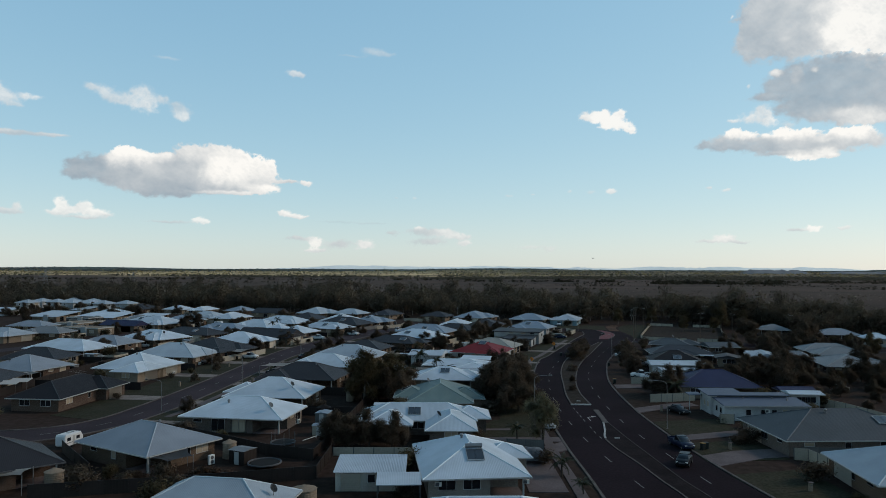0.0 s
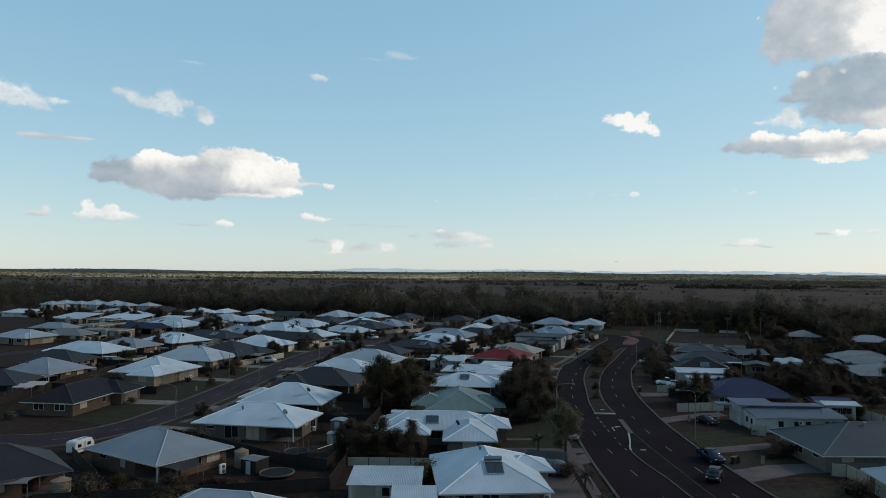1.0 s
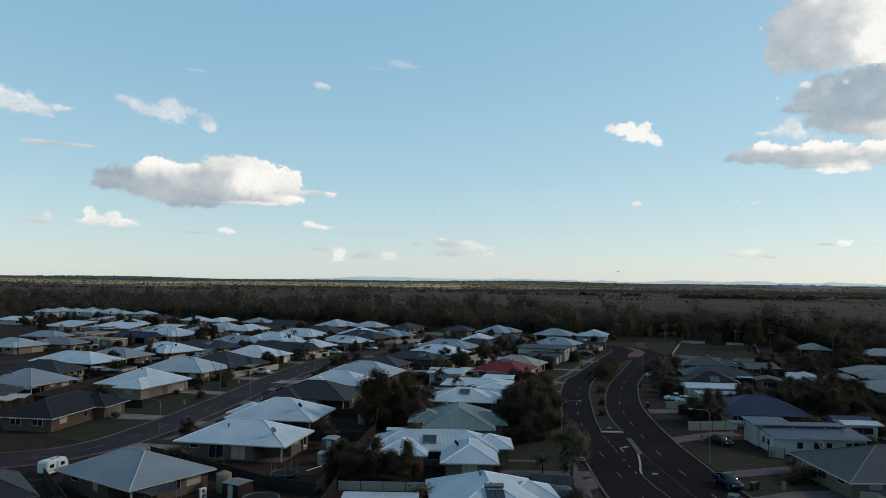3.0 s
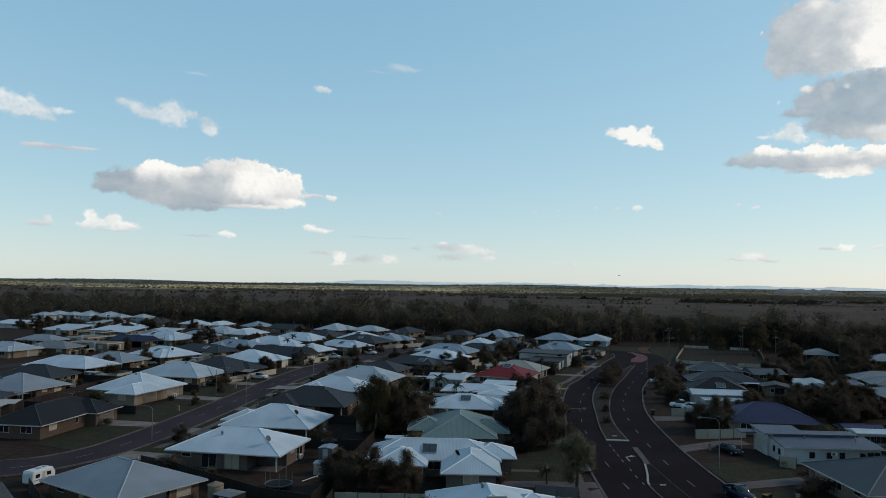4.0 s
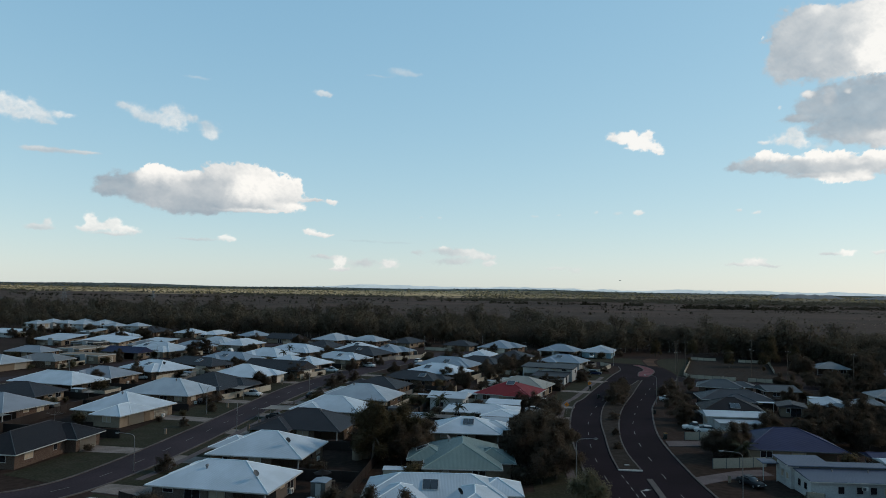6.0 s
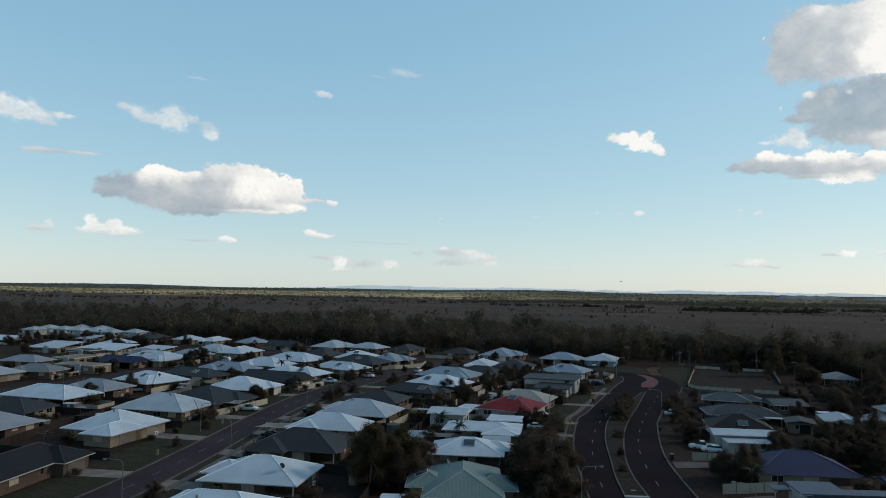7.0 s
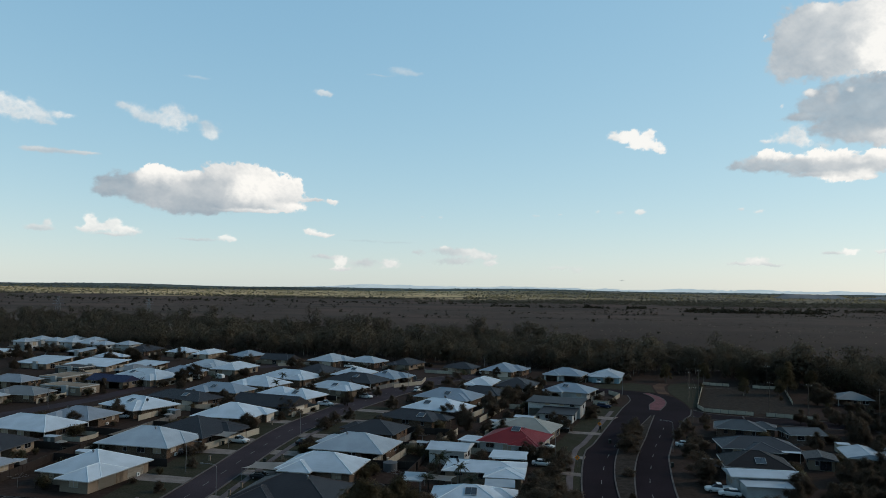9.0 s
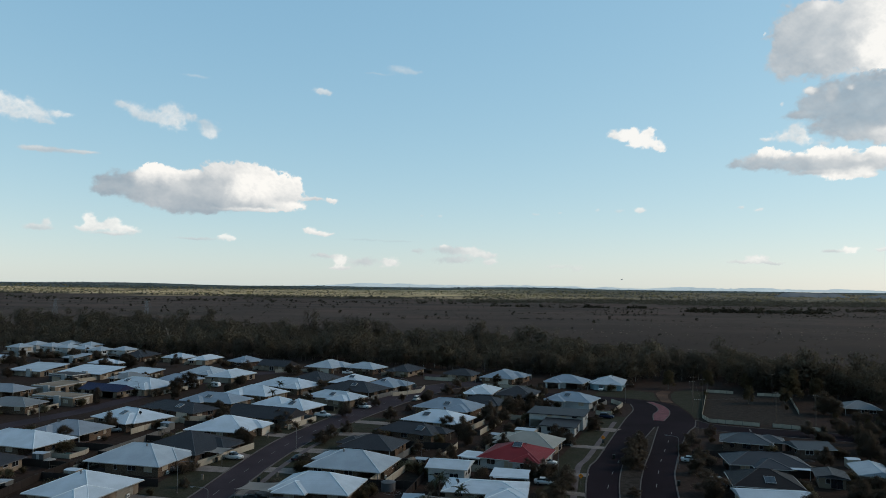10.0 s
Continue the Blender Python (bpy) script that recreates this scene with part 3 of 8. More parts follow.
slab("road", MAIN_L, MAIN_R, -0.05, 0.04, ASPHALT, "dark asphalt two-lane road curving through the suburb", "road")
kerb_line(MAIN_L, -0.35)
kerb_line(MAIN_R, 0.0)
slab("footpath", offset_line(MAIN_L[:71], -3.3), offset_line(MAIN_L[:71], -1.9), -0.02, 0.11, CONCRETE, "grey concrete footpath on the grass verge", "path")

bm = prism(bmesh.new(), [(53.5, 300), (66.5, 272.5), (69.9, 283.7), (71.3, 294), (71.9, 311), (67.7, 320.6), (60.1, 325), (46.5, 331.7), (10, 342), (8, 332), (40, 323), (52, 318.5), (55.6, 314)], -0.05, 0.036)
tagged(part("road", bm, ASPHALT), "worn asphalt junction at the end of the road", "road", kind="structure")
SIDE_T = smooth_line([(70, 284), (74.3, 276.7), (86.6, 271.8), (99.7, 268.9), (117, 262.6), (160, 246)])
SIDE_B = smooth_line([(66.4, 272), (71, 267.5), (80, 263), (94, 258.5), (114, 251.5), (157, 236)])
slab("road", SIDE_T, SIDE_B, -0.05, 0.032, ASPHALT, "narrow asphalt side street past the park", "road")
kerb_line(SIDE_T, -0.3, 0.3)
kerb_line(SIDE_B, 0.0, 0.3)

STREET_L = smooth_line([(-110, 118), (-80, 121.5), (-68, 124.6), (-62.5, 131.5), (-60.3, 143), (-58.6, 165), (-57.4, 190), (-56.6, 215), (-54.6, 241), (-49.5, 266), (-40, 305), (-29, 338), (-16, 358), (5, 372)])
STREET_R = smooth_line([(-110, 108), (-78, 111), (-63.9, 116), (-56.5, 125.5), (-53.0, 139), (-51.0, 160), (-49.8, 185), (-48.9, 210), (-46.6, 233), (-41.5, 258), (-32.0, 290), (-22.0, 318), (-10, 343), (8, 360)])
slab("road", STREET_L, STREET_R, -0.05, 0.03, ASPHALT_OLD, "grey asphalt residential street between two rows of houses", "road")
kerb_line(STREET_L, -0.35)
kerb_line(STREET_R, 0.0)
slab("footpath", offset_line(STREET_R[30:70], 2.2), offset_line(STREET_R[30:70], 3.5), -0.02, 0.10, CONCRETE, "concrete footpath behind the street verge", "path")

NW_R = smooth_line([(-150, 215), (-139, 238), (-130.3, 264.4), (-126.3, 276.8), (-123.3, 297.7), (-118, 330), (-106, 366), (-92, 384), (-60, 391), (-20, 381), (0, 373)])
NW_L = smooth_line([(-158, 220), (-146, 243), (-136.5, 268), (-132.5, 282), (-130.3, 299.3), (-126, 334), (-113, 372), (-95, 392), (-60, 399), (-18, 389), (3, 380)])
slab("road", NW_L, NW_R, -0.05, 0.028, ASPHALT_OLD, "quiet asphalt street at the back of the suburb", "road")

# median with kerbs
MED_L = smooth_line([(23.9, 148.6), (24.6, 160), (26.1, 173.6), (28.7, 194.9), (33.0, 216), (38.8, 235), (46.2, 252), (53.7, 270.5)])
MED_R = smooth_line([(27.9, 149.0), (28.2, 162), (30.0, 178), (34.2, 200), (39.2, 219), (44.6, 236), (50.0, 254), (55.2, 271.0)])
slab("median", MED_L, MED_R, 0.0, 0.17, MULCH, "planted median strip in the road", "median")
slab("kerb", MED_L, offset_line(MED_L, 0.28), 0.0, 0.21, KERB, "pale concrete kerb round the median", "kerb")
slab("kerb", offset_line(MED_R, -0.28), MED_R, 0.0, 0.212, KERB, "pale concrete kerb round the median", "kerb")
tagged(part("kerb", boxes((23.9, 148.2, 0, 27.9, 148.9, 0.22), bevel=0.03), PAINT), "white painted kerb end of the median", "kerb", kind="structure")
SPL = smooth_line([(56.3, 281.8), (58.8, 292.6), (62.6, 301.5), (63.6, 311), (62.6, 319)])
SPR = smooth_line([(59.2, 281.2), (63.8, 292.6), (66.0, 301.5), (66.2, 311), (64.4, 319)])
slab("traffic_island", SPL, SPR, 0.0, 0.2, PINK, "pink paved traffic island with pale kerb", "traffic island")
slab("kerb", offset_line(SPL, -0.3), SPL, 0.0, 0.22, KERB, "pale concrete kerb of the traffic island", "kerb")
slab("kerb", SPR, offset_line(SPR, 0.3), 0.0, 0.22, KERB, "pale concrete kerb of the traffic island", "kerb")

# road markings
NIB = smooth_line([(27.8, 143.2), (27.6, 138), (27.3, 131.7)])
slab("kerb", offset_line(NIB, -0.45), offset_line(NIB, 0.45), 0.0, 0.17, KERB, "narrow raised concrete nib in the road", "kerb")
ISLE_L = smooth_line([(27.0, 132.0), (26.0, 126), (24.9, 120.1), (25.3, 113.2), (26.5, 105.2), (27.3, 97.6), (28.3, 90.0), (30.0, 70)])
ISLE_R = smooth_line([(27.7, 132.0), (28.0, 126), (28.3, 120.2), (28.8, 113.2), (29.4, 105.2), (30.0, 97.6), (31.1, 90.0), (33.6, 70)])
slab("median", offset_line(ISLE_L, 0.22), offset_line(ISLE_R, -0.18), 0.0, 0.075, mat("worn median paving", (0.0175, 0.0125, 0.0140), 0.95, 0, 0.2, 0.3, 0.4, 4.0, 0.3, spec=0.04), "low dark paved median beside the turning lane", "median")
slab("kerb", ISLE_L, offset_line(ISLE_L, 0.22), 0.0, 0.13, KERB, "pale concrete kerb along the median", "kerb")
slab("kerb", offset_line(ISLE_R, -0.14), ISLE_R, 0.0, 0.10, mat("stained kerb concrete", (0.048, 0.040, 0.040), 0.9, 0, 0.2, 0.3, 0.5, 5.0), "stained concrete kerb along the median", "kerb")
slab("kerb", offset_line(ISLE_L[:17], -0.1), offset_line(ISLE_L[:17], 0.2), 0.0, 0.14, PAINT, "white painted kerb edge of the median", "kerb")
for xx, yy, ln in ((23.9, 144.6, 1.6), (23.9, 141.0, 1.6), (23.9, 137.4, 1.6), (23.9, 133.8, 1.6), (24.0, 128.2, 1.3), (24.0, 124.4, 1.3), (24.2, 120.8, 1.3)):
    tagged(part("road_marking", boxes((xx - 0.08, yy - ln / 2, 0.046, xx + 0.08, yy + ln / 2, 0.053)), DASH), "short white turning lane dash on asphalt", "road marking", "turning lane dashes", "structure")
tagged(part("marker_block", boxes((26.3, 119.9, 0.07, 27.1, 120.3, 0.2), bevel=0.03), PAINT), "white painted concrete block on the median", "marker", kind="structure")
tagged(part("marker_block", boxes((25.6, 151.6, 0.16, 26.4, 152.0, 0.3), bevel=0.03), PAINT), "white painted concrete block on the median", "marker", kind="structure")


def arrow(x, y):
    """A turn arrow painted on the road."""
    bm = prism(bmesh.new(), [(-0.09, -2.4), (0.09, -2.4), (0.09, 0.3), (1.0, 0.9), (0.9, 1.2), (-0.09, 0.5)], 0.046, 0.053)
    prism(bm, [(0.85, 0.55), (1.75, 1.25), (0.8, 1.75)], 0.046, 0.0532)
    ob = tagged(part("road_marking", bm, PAINT), "white painted turn arrow on asphalt", "road marking", kind="structure")
    ob.matrix_world = pose(x, y, 0)


arrow(25.0, 136)


def dashes(left, right, share, step, length, w, label, gap_from=0, gap_to=None):
    line = [l + (r - l) * share for l, r in zip(left, right)][gap_from:gap_to]
    me = mesh_of(boxes((-w / 2, 0, 0.046, w / 2, length, 0.054)), "road_marking", DASH)
    for p, d in along(line, step):
        ob = tagged(new("road_marking", me), label, "road marking", "lane dashes", "structure")
        ob.matrix_world = pose(p.x, p.y, 0, 0, 0, math.degrees(math.atan2(d.y, d.x)) - 90)


LANE_R = smooth_line([(34.6, 84.2), (33.1, 96.2), (32.0, 108.3), (31.0, 120.3), (30.5, 132), (30.6, 144.1), (31.2, 157), (32.0, 168.4), (33.4, 180.2), (35.3, 191.2), (39.5, 208), (45.0, 227), (52.0, 248), (58.0, 266)])
LANE_L = smooth_line([(25.7, 82.2), (24.1, 94.2), (22.7, 106.3), (21.6, 118.5), (21.1, 130.5), (21.0, 142.3), (21.4, 155.2), (22.6, 170.5), (25.2, 189.9), (29.0, 207.5), (34.0, 224.5), (41.5, 246.5), (48.5, 266.5)])
dashes(LANE_L, LANE_L, 0.0, 12, 3, 0.13, "white lane dash on dark asphalt")
dashes(LANE_R, LANE_R, 0.0, 12, 3, 0.13, "white lane dash on dark asphalt")
dashes(STREET_L, STREET_R, 0.5, 9, 3, 0.1, "faded white centre dash on the street")

# lawns, drives and yards
def patch(name, pts, material, label, category, h=0.06):
    tagged(part(name, prism(bmesh.new(), pts, -0.03, h), material), label, category, kind="structure")


patch("driveway", [(35.5, 140.9), (35.4, 145.2), (43.8, 150.3), (48.3, 151.6), (49.0, 148.0), (43.5, 146.2)], CONCRETE, "pale concrete driveway beside the lawn", "driveway", 0.10)
patch("driveway", [(35.9, 118.6), (35.8, 121.8), (47.8, 126.4), (48.4, 123.2)], CONCRETE, "pale concrete driveway between lawns", "driveway", 0.10)
patch("driveway", [(37.2, 104.2), (36.5, 109.7), (42.2, 112.6), (48.4, 114.0), (49.4, 109.4), (45.2, 108.6)], CONCRETE, "wide pale concrete driveway of the grey house", "driveway", 0.10)
patch("driveway", [(37.4, 168.5), (38.0, 173.6), (50, 175.1), (51.0, 170.5)], CONCRETE, "pale concrete driveway behind a cream fence", "driveway", 0.10)
for yy in (128, 112, 95):
    patch("lawn", [(38.4 if yy < 100 else 36.2, yy - 5.5), (36.9 if yy < 100 else 35.8, yy + 5), (48, yy + 8), (48.5, yy - 4)], LAWN, "dark green front lawn", "lawn", 0.07)
slab("lawn", offset_line(STREET_L[24:78], -11.0), offset_line(STREET_L[24:78], -0.4), -0.03, 0.040, LAWN, "dark green front lawns along the street", "lawn")
slab("lawn", offset_line(STREET_R[28:78], 0.4), offset_line(STREET_R[28:78], 7.5), -0.03, 0.040, LAWN, "dark green front lawns along the street", "lawn")
patch("lawn", [(71.0, 288), (74.0, 290), (93.5, 346), (88, 354), (80, 348), (76.5, 339), (74.2, 329), (72.6, 318.5), (72.4, 300)], LAWN, "rough grass between the junction and the park", "lawn", 0.034)
patch("lawn", [(45, 333.5), (60, 327), (67.6, 322), (69.2, 334), (71, 344), (64, 350), (50, 345)], LAWN, "rough grass beside the dirt track", "lawn", 0.028)
slab("lawn", offset_line(MAIN_L[26:74], -9.0), offset_line(MAIN_L[26:74], -0.4), -0.03, 0.045, LAWN, "dark green lawn along the road's verge", "lawn")
patch("lawn", [(5.0, 120.6), (14.4, 120.6), (14.4, 134.0), (8.0, 134.0), (5.0, 128.0)], LAWN, "dark green front lawn beside the white house", "lawn", 0.05)
patch("path", [(3.4, 125.2), (10.2, 125.6), (10.2, 126.8), (3.4, 126.4)], CONCRETE, "narrow concrete path across the lawn", "path", 0.09)
patch("driveway", [(4.4, 117.2), (17.6, 117.6), (17.6, 120.6), (4.4, 120.2)], CONCRETE, "concrete driveway from the road to the white house", "driveway", 0.108)
patch("driveway", [(14.4, 110.0), (14.4, 114.5), (17.6, 117.5), (17.6, 112.5)], CONCRETE, "concrete driveway crossing the verge", "driveway", 0.115)
patch("paving", [(9.8, 92.0), (9.4, 106.0), (14.2, 108.5), (14.6, 92.0)], CONCRETE, "worn concrete paving beside the brick house", "paving", 0.08)
patch("track", [(68.3, 320.5), (72.2, 318.5), (73.0, 329), (75.2, 339), (79, 348), (76, 350.5), (71.5, 343), (69.8, 333)], mat("dirt", (0.080, 0.040, 0.024), 0.95, big=0.2, fine=0.3), "bare dirt track leading off into the woods", "track", 0.03)
patch("lawn", [(74, 290), (94, 346), (121, 337), (104, 276), (78, 281)], MULCH, "fenced dry grass of a small park", "lawn", 0.04)


# ---------- houses ----------
WINGS = {}


def hip_faces(bm, x0, y0, x1, y1, z, slope, under=True):
    """A hipped roof over a rectangle."""
    w, d = x1 - x0, y1 - y0
    h = min(w, d) / 2 * slope
    c = [bm.verts.new(p) for p in ((x0, y0, z), (x1, y0, z), (x1, y1, z), (x0, y1, z))]
    if abs(w - d) < 0.3:
        t = bm.verts.new(((x0 + x1) / 2, (y0 + y1) / 2, z + h))
        for k in range(4):
            bm.faces.new((c[k], c[(k + 1) % 4], t))
        lines = [(v.co.copy(), t.co.copy()) for v in c]
    elif w > d:
        a, b = bm.verts.new((x0 + d / 2, (y0 + y1) / 2, z + h)), bm.verts.new((x1 - d / 2, (y0 + y1) / 2, z + h))
        for f in ((c[0], c[1], b, a), (c[1], c[2], b), (c[2], c[3], a, b), (c[3], c[0], a)):
            bm.faces.new(f)
        lines = [(c[0].co, a.co), (c[3].co, a.co), (c[1].co, b.co), (c[2].co, b.co), (a.co, b.co)]
    else:
        a, b = bm.verts.new(((x0 + x1) / 2, y0 + w / 2, z + h)), bm.verts.new(((x0 + x1) / 2, y1 - w / 2, z + h))
        for f in ((c[0], c[1], a), (c[1], c[2], b, a), (c[2], c[3], b), (c[3], c[0], a, b)):
            bm.faces.new(f)
        lines = [(c[0].co, a.co), (c[1].co, a.co), (c[3].co, b.co), (c[2].co, b.co), (a.co, b.co)]
    if under:
        bm.faces.new(c[::-1])
    return [(Vector(p), Vector(q)) for p, q in lines]


def gable_faces(bm, x0, y0, x1, y1, z, slope, along_x):
    if along_x:
        h, ym = (y1 - y0) / 2 * slope, (y0 + y1) / 2
        p = [(x0, y0, z), (x1, y0, z), (x1, ym, z + h), (x0, ym, z + h), (x1, y1, z), (x0, y1, z)]
    else:
        h, xm = (x1 - x0) / 2 * slope, (x0 + x1) / 2
        p = [(x1, y0, z), (x1, y1, z), (xm, y1, z + h), (xm, y0, z + h), (x0, y1, z), (x0, y0, z)]
    v = [bm.verts.new(q) for q in p]
    for f in ((0, 1, 2, 3), (3, 2, 4, 5), (0, 3, 5), (1, 4, 2), (0, 5, 4, 1)):
        bm.faces.new([v[k] for k in f])
    return [(Vector(p[2]), Vector(p[3]))]


def ring(bm, x0, y0, x1, y1, z0, z1, t):
    """Four boards round a rectangle, butted at the corners."""
    box(bm, x0 - t, y0 - t, z0, x1 + t, y0, z1)
    box(bm, x0 - t, y1, z0, x1 + t, y1 + t, z1)
    box(bm, x0 - t, y0, z0, x0, y1, z1)
    box(bm, x1, y0, z0, x1 + t, y1, z1)
    return bm


def window_mesh(w, h, bars):
    """A frame in one piece, with one or two openings, and its panes."""
    t = 0.08
    xs = [-w / 2, -w / 2 + t] + ([-t / 2, t / 2] if bars else []) + [w / 2 - t, w / 2]
    zs = [0, t, h - t, h]
    bm = bmesh.new()
    v = [[bm.verts.new((x, -0.03, z)) for x in xs] for z in zs]
    holes = {(1, 1), (1, 3)} if bars else {(1, 1)}
    for j in range(3):
        for k in range(len(xs) - 1):
            if (j, k) not in holes:
                bm.faces.new((v[j][k], v[j][k + 1], v[j + 1][k + 1], v[j + 1][k]))
    bmesh.ops.solidify(bm, geom=bm.faces[:], thickness=-0.07)
    glass = (-w / 2 + 0.02, -0.01, 0.02, w / 2 - 0.02, 0.03, h - 0.02)
    return mesh_of(bm, "window", FRAME), mesh_of(boxes(glass), "pane", GLASS), mesh_of(boxes(glass), "pane", BLIND)


WINDOWS = {"small": (window_mesh(1.0, 1.1, 0), 1.0), "wide": (window_mesh(2.1, 1.2, 1), 1.0), "door": (window_mesh(2.4, 2.1, 1), 0.08), "slot": (window_mesh(1.6, 0.6, 0), 1.5)}


def add_window(parent, size, x, y, turn, z=0.0):
    (frame_me, pane_me, blind_me), sill = WINDOWS[size]
    ob = new("window", frame_me)
    ob.parent = parent
    ob.matrix_local = pose(x, y, z + sill, 0, 0, turn)
    lit = random.Random(int(abs(x * 31 + y * 17) * 10) + len(parent.children)).random() < 0.28
    pane = new("pane", blind_me if lit else pane_me)
    pane.parent = ob


def slatted(w, h, n, depth=0.03):
    """A door of level slats in one folded sheet with thickness."""
    bm = bmesh.new()
    rows = []
    for k in range(n):
        z0, z1 = h * k / n, h * (k + 1) / n
        for z, y in ((z0 + 0.01, 0.0), (z0 + 0.04, -depth), (z1 - 0.02, -depth)):
            rows.append([bm.verts.new((-w / 2, y, z)), bm.verts.new((w / 2, y, z))])
    rows.append([bm.verts.new((-w / 2, 0.0, h)), bm.verts.new((w / 2, 0.0, h))])
    for a, b in zip(rows, rows[1:]):
        bm.faces.new((a[0], a[1], b[1], b[0]))
    bmesh.ops.solidify(bm, geom=bm.faces[:], thickness=-0.05)
    return bm


def garage_mesh():
    return mesh_of(slatted(4.8, 2.2, 4), "garage_door", GARAGE)


GARAGE_ME = garage_mesh()
ROOF_WORDS = {"white": "white", "pale": "pale grey", "grey": "grey", "slate": "slate blue", "ash": "ash grey", "black": "near-black", "storm": "storm blue-grey", "blue": "steel blue", "teal": "dark grey-green", "dark": "charcoal", "red": "red", "green": "grey-green", "navy": "navy blue", "beige": "beige"}
WALL_WORDS = {"cream": "cream rendered", "block": "pale block", "tan": "tan brick", "brown": "brown brick", "grey": "grey brick", "white": "white", "blue": "pale blue", "charcoal": "charcoal"}


def house(cx, cy, turn, w, d, roof="white", wall="tan", shape="hip", street="r", wings=(), patio="", eave=2.5, slope=0.42, seed=0, note="", sides="fblr", storeys=1):
    """A house whose eaves cover w x d metres. street: the side with the garage (r, l, f, b). wings: rectangles (x0, y0, x1, y1) about
    the middle with hips of their own. patio: corner (fr, fl) left open under the roof with a post."""
    r = random.Random(seed * 31 + 7)
    if patio == "none":
        patio = ""
    elif not patio and shape == "hip" and storeys == 1 and "f" in sides and street != "f" and not any(wy0 < -d / 2 for _, wy0, _, _ in wings):
        patio = ("fr", "fl", "fr", "")[seed % 4]
    ob = thing("house", f"{WALL_WORDS[wall]} house with a {ROOF_WORDS[roof]} steel {'flat' if shape == 'flat' else shape} roof{note}", "house", pose(cx, cy, 0, 0, 0, turn), "houses of the suburb")
    x0, x1, y0, y1 = -w / 2, w / 2, -d / 2, d / 2
    lip = 0.7 if shape != "flat" else 0.1
    a0, a1, b0, b1 = x0 + lip, x1 - lip, y0 + lip, y1 - lip
    # walls
    pts = [(a0, b0), (a1, b0), (a1, b1), (a0, b1)]
    pw, pd = min(4.6, w * 0.32), min(3.6, d * 0.3)
    if patio == "fr":
        pts = [(a0, b0), (a1 - pw, b0), (a1 - pw, b0 + pd), (a1, b0 + pd), (a1, b1), (a0, b1)]
    elif patio == "fl":
        pts = [(a0, b0 + pd), (a0 + pw, b0 + pd), (a0 + pw, b0), (a1, b0), (a1, b1), (a0, b1)]
    top = eave + (0.0 if shape != "flat" else 0.5)
    part("wall", uv_slopes(prism(bmesh.new(), pts, -0.15, top - 0.01)), WALL[wall], ob)
    if patio:
        px = a1 - 0.12 if patio == "fr" else a0 + 0.12
        part("post", boxes((px - 0.1, b0, 0, px + 0.1, b0 + 0.2, eave - 0.02), bevel=0.01), TRIM, ob)
        part("paving", boxes((a1 - pw if patio == "fr" else a0, b0, -0.1, a1 if patio == "fr" else a0 + pw, b0 + pd, 0.09)), CONCRETE, ob)
    # roof
    bm = bmesh.new()
    if shape == "hip":
        lines = hip_faces(bm, x0, y0, x1, y1, eave, slope)
    elif shape == "gable":
        lines = gable_faces(bm, x0, y0, x1, y1, eave, slope, w >= d)
    elif shape == "skillion":
        v = [bm.verts.new(p) for p in ((x0, y0, eave), (x1, y0, eave), (x1, y1, eave + d * 0.12), (x0, y1, eave + d * 0.12), (x0, y0, eave - 0.18), (x1, y0, eave - 0.18), (x1, y1, eave + d * 0.12 - 0.18), (x0, y1, eave + d * 0.12 - 0.18))]
        for f in ((0, 1, 2, 3), (7, 6, 5, 4), (4, 5, 1, 0), (5, 6, 2, 1), (6, 7, 3, 2), (7, 4, 0, 3)):
            bm.faces.new([v[k] for k in f])
        lines = []
        part("wall", uv_slopes(prism(bmesh.new(), [(a0 + 0.02, b1 - 1.2), (a1 - 0.02, b1 - 1.2), (a1 - 0.02, b1 - 0.02), (a0 + 0.02, b1 - 0.02)], top - 0.02, eave + (d - 1.9) * 0.12 - 0.18)), WALL[wall], ob)
    else:
        box(bm, a0 + 0.2, b0 + 0.2, eave - 0.05, a1 - 0.2, b1 - 0.2, eave + 0.1)
        lines = []
        part("parapet", ring(bmesh.new(), a0 + 0.15, b0 + 0.15, a1 - 0.15, b1 - 0.15, eave + 0.2, eave + 0.56, 0.2), TRIM, ob)
    part("roof", uv_slopes(bm), ROOF[roof], ob)
    wing_faces = []
    for k, (wx0, wy0, wx1, wy1) in enumerate(wings):
        bm = bmesh.new()
        lines += hip_faces(bm, wx0, wy0, wx1, wy1, eave - 0.006 * (k + 1), slope)
        part("roof", uv_slopes(bm), ROOF[roof], ob)
        part("wall", uv_slopes(prism(bmesh.new(), [(wx0 + lip, wy0 + lip), (wx1 - lip, wy0 + lip), (wx1 - lip, wy1 - lip), (wx0 + lip, wy1 - lip)], -0.15, eave - 0.02)), WALL[wall], ob)
        part("gutter", ring(bmesh.new(), wx0, wy0, wx1, wy1, eave - 0.17, eave - 0.03, 0.09), TRIM if roof not in ("dark", "navy") else TRIM_DARK, ob)
    if shape in ("hip", "gable"):
        part("gutter", ring(bmesh.new(), x0, y0, x1, y1, eave - 0.16, eave - 0.012, 0.1), TRIM if roof not in ("dark", "navy") else TRIM_DARK, ob)
    for p, q in lines:
        part("ridge_cap", tube(bmesh.new(), p + Vector((0, 0, 0.01)), q + Vector((0, 0, 0.01)), 0.085, 0.085, 6), CAP[roof], ob)
    # openings
    fr = {"f": (b0, 0), "b": (b1, 180), "l": (a0, 270), "r": (a1, 90)}
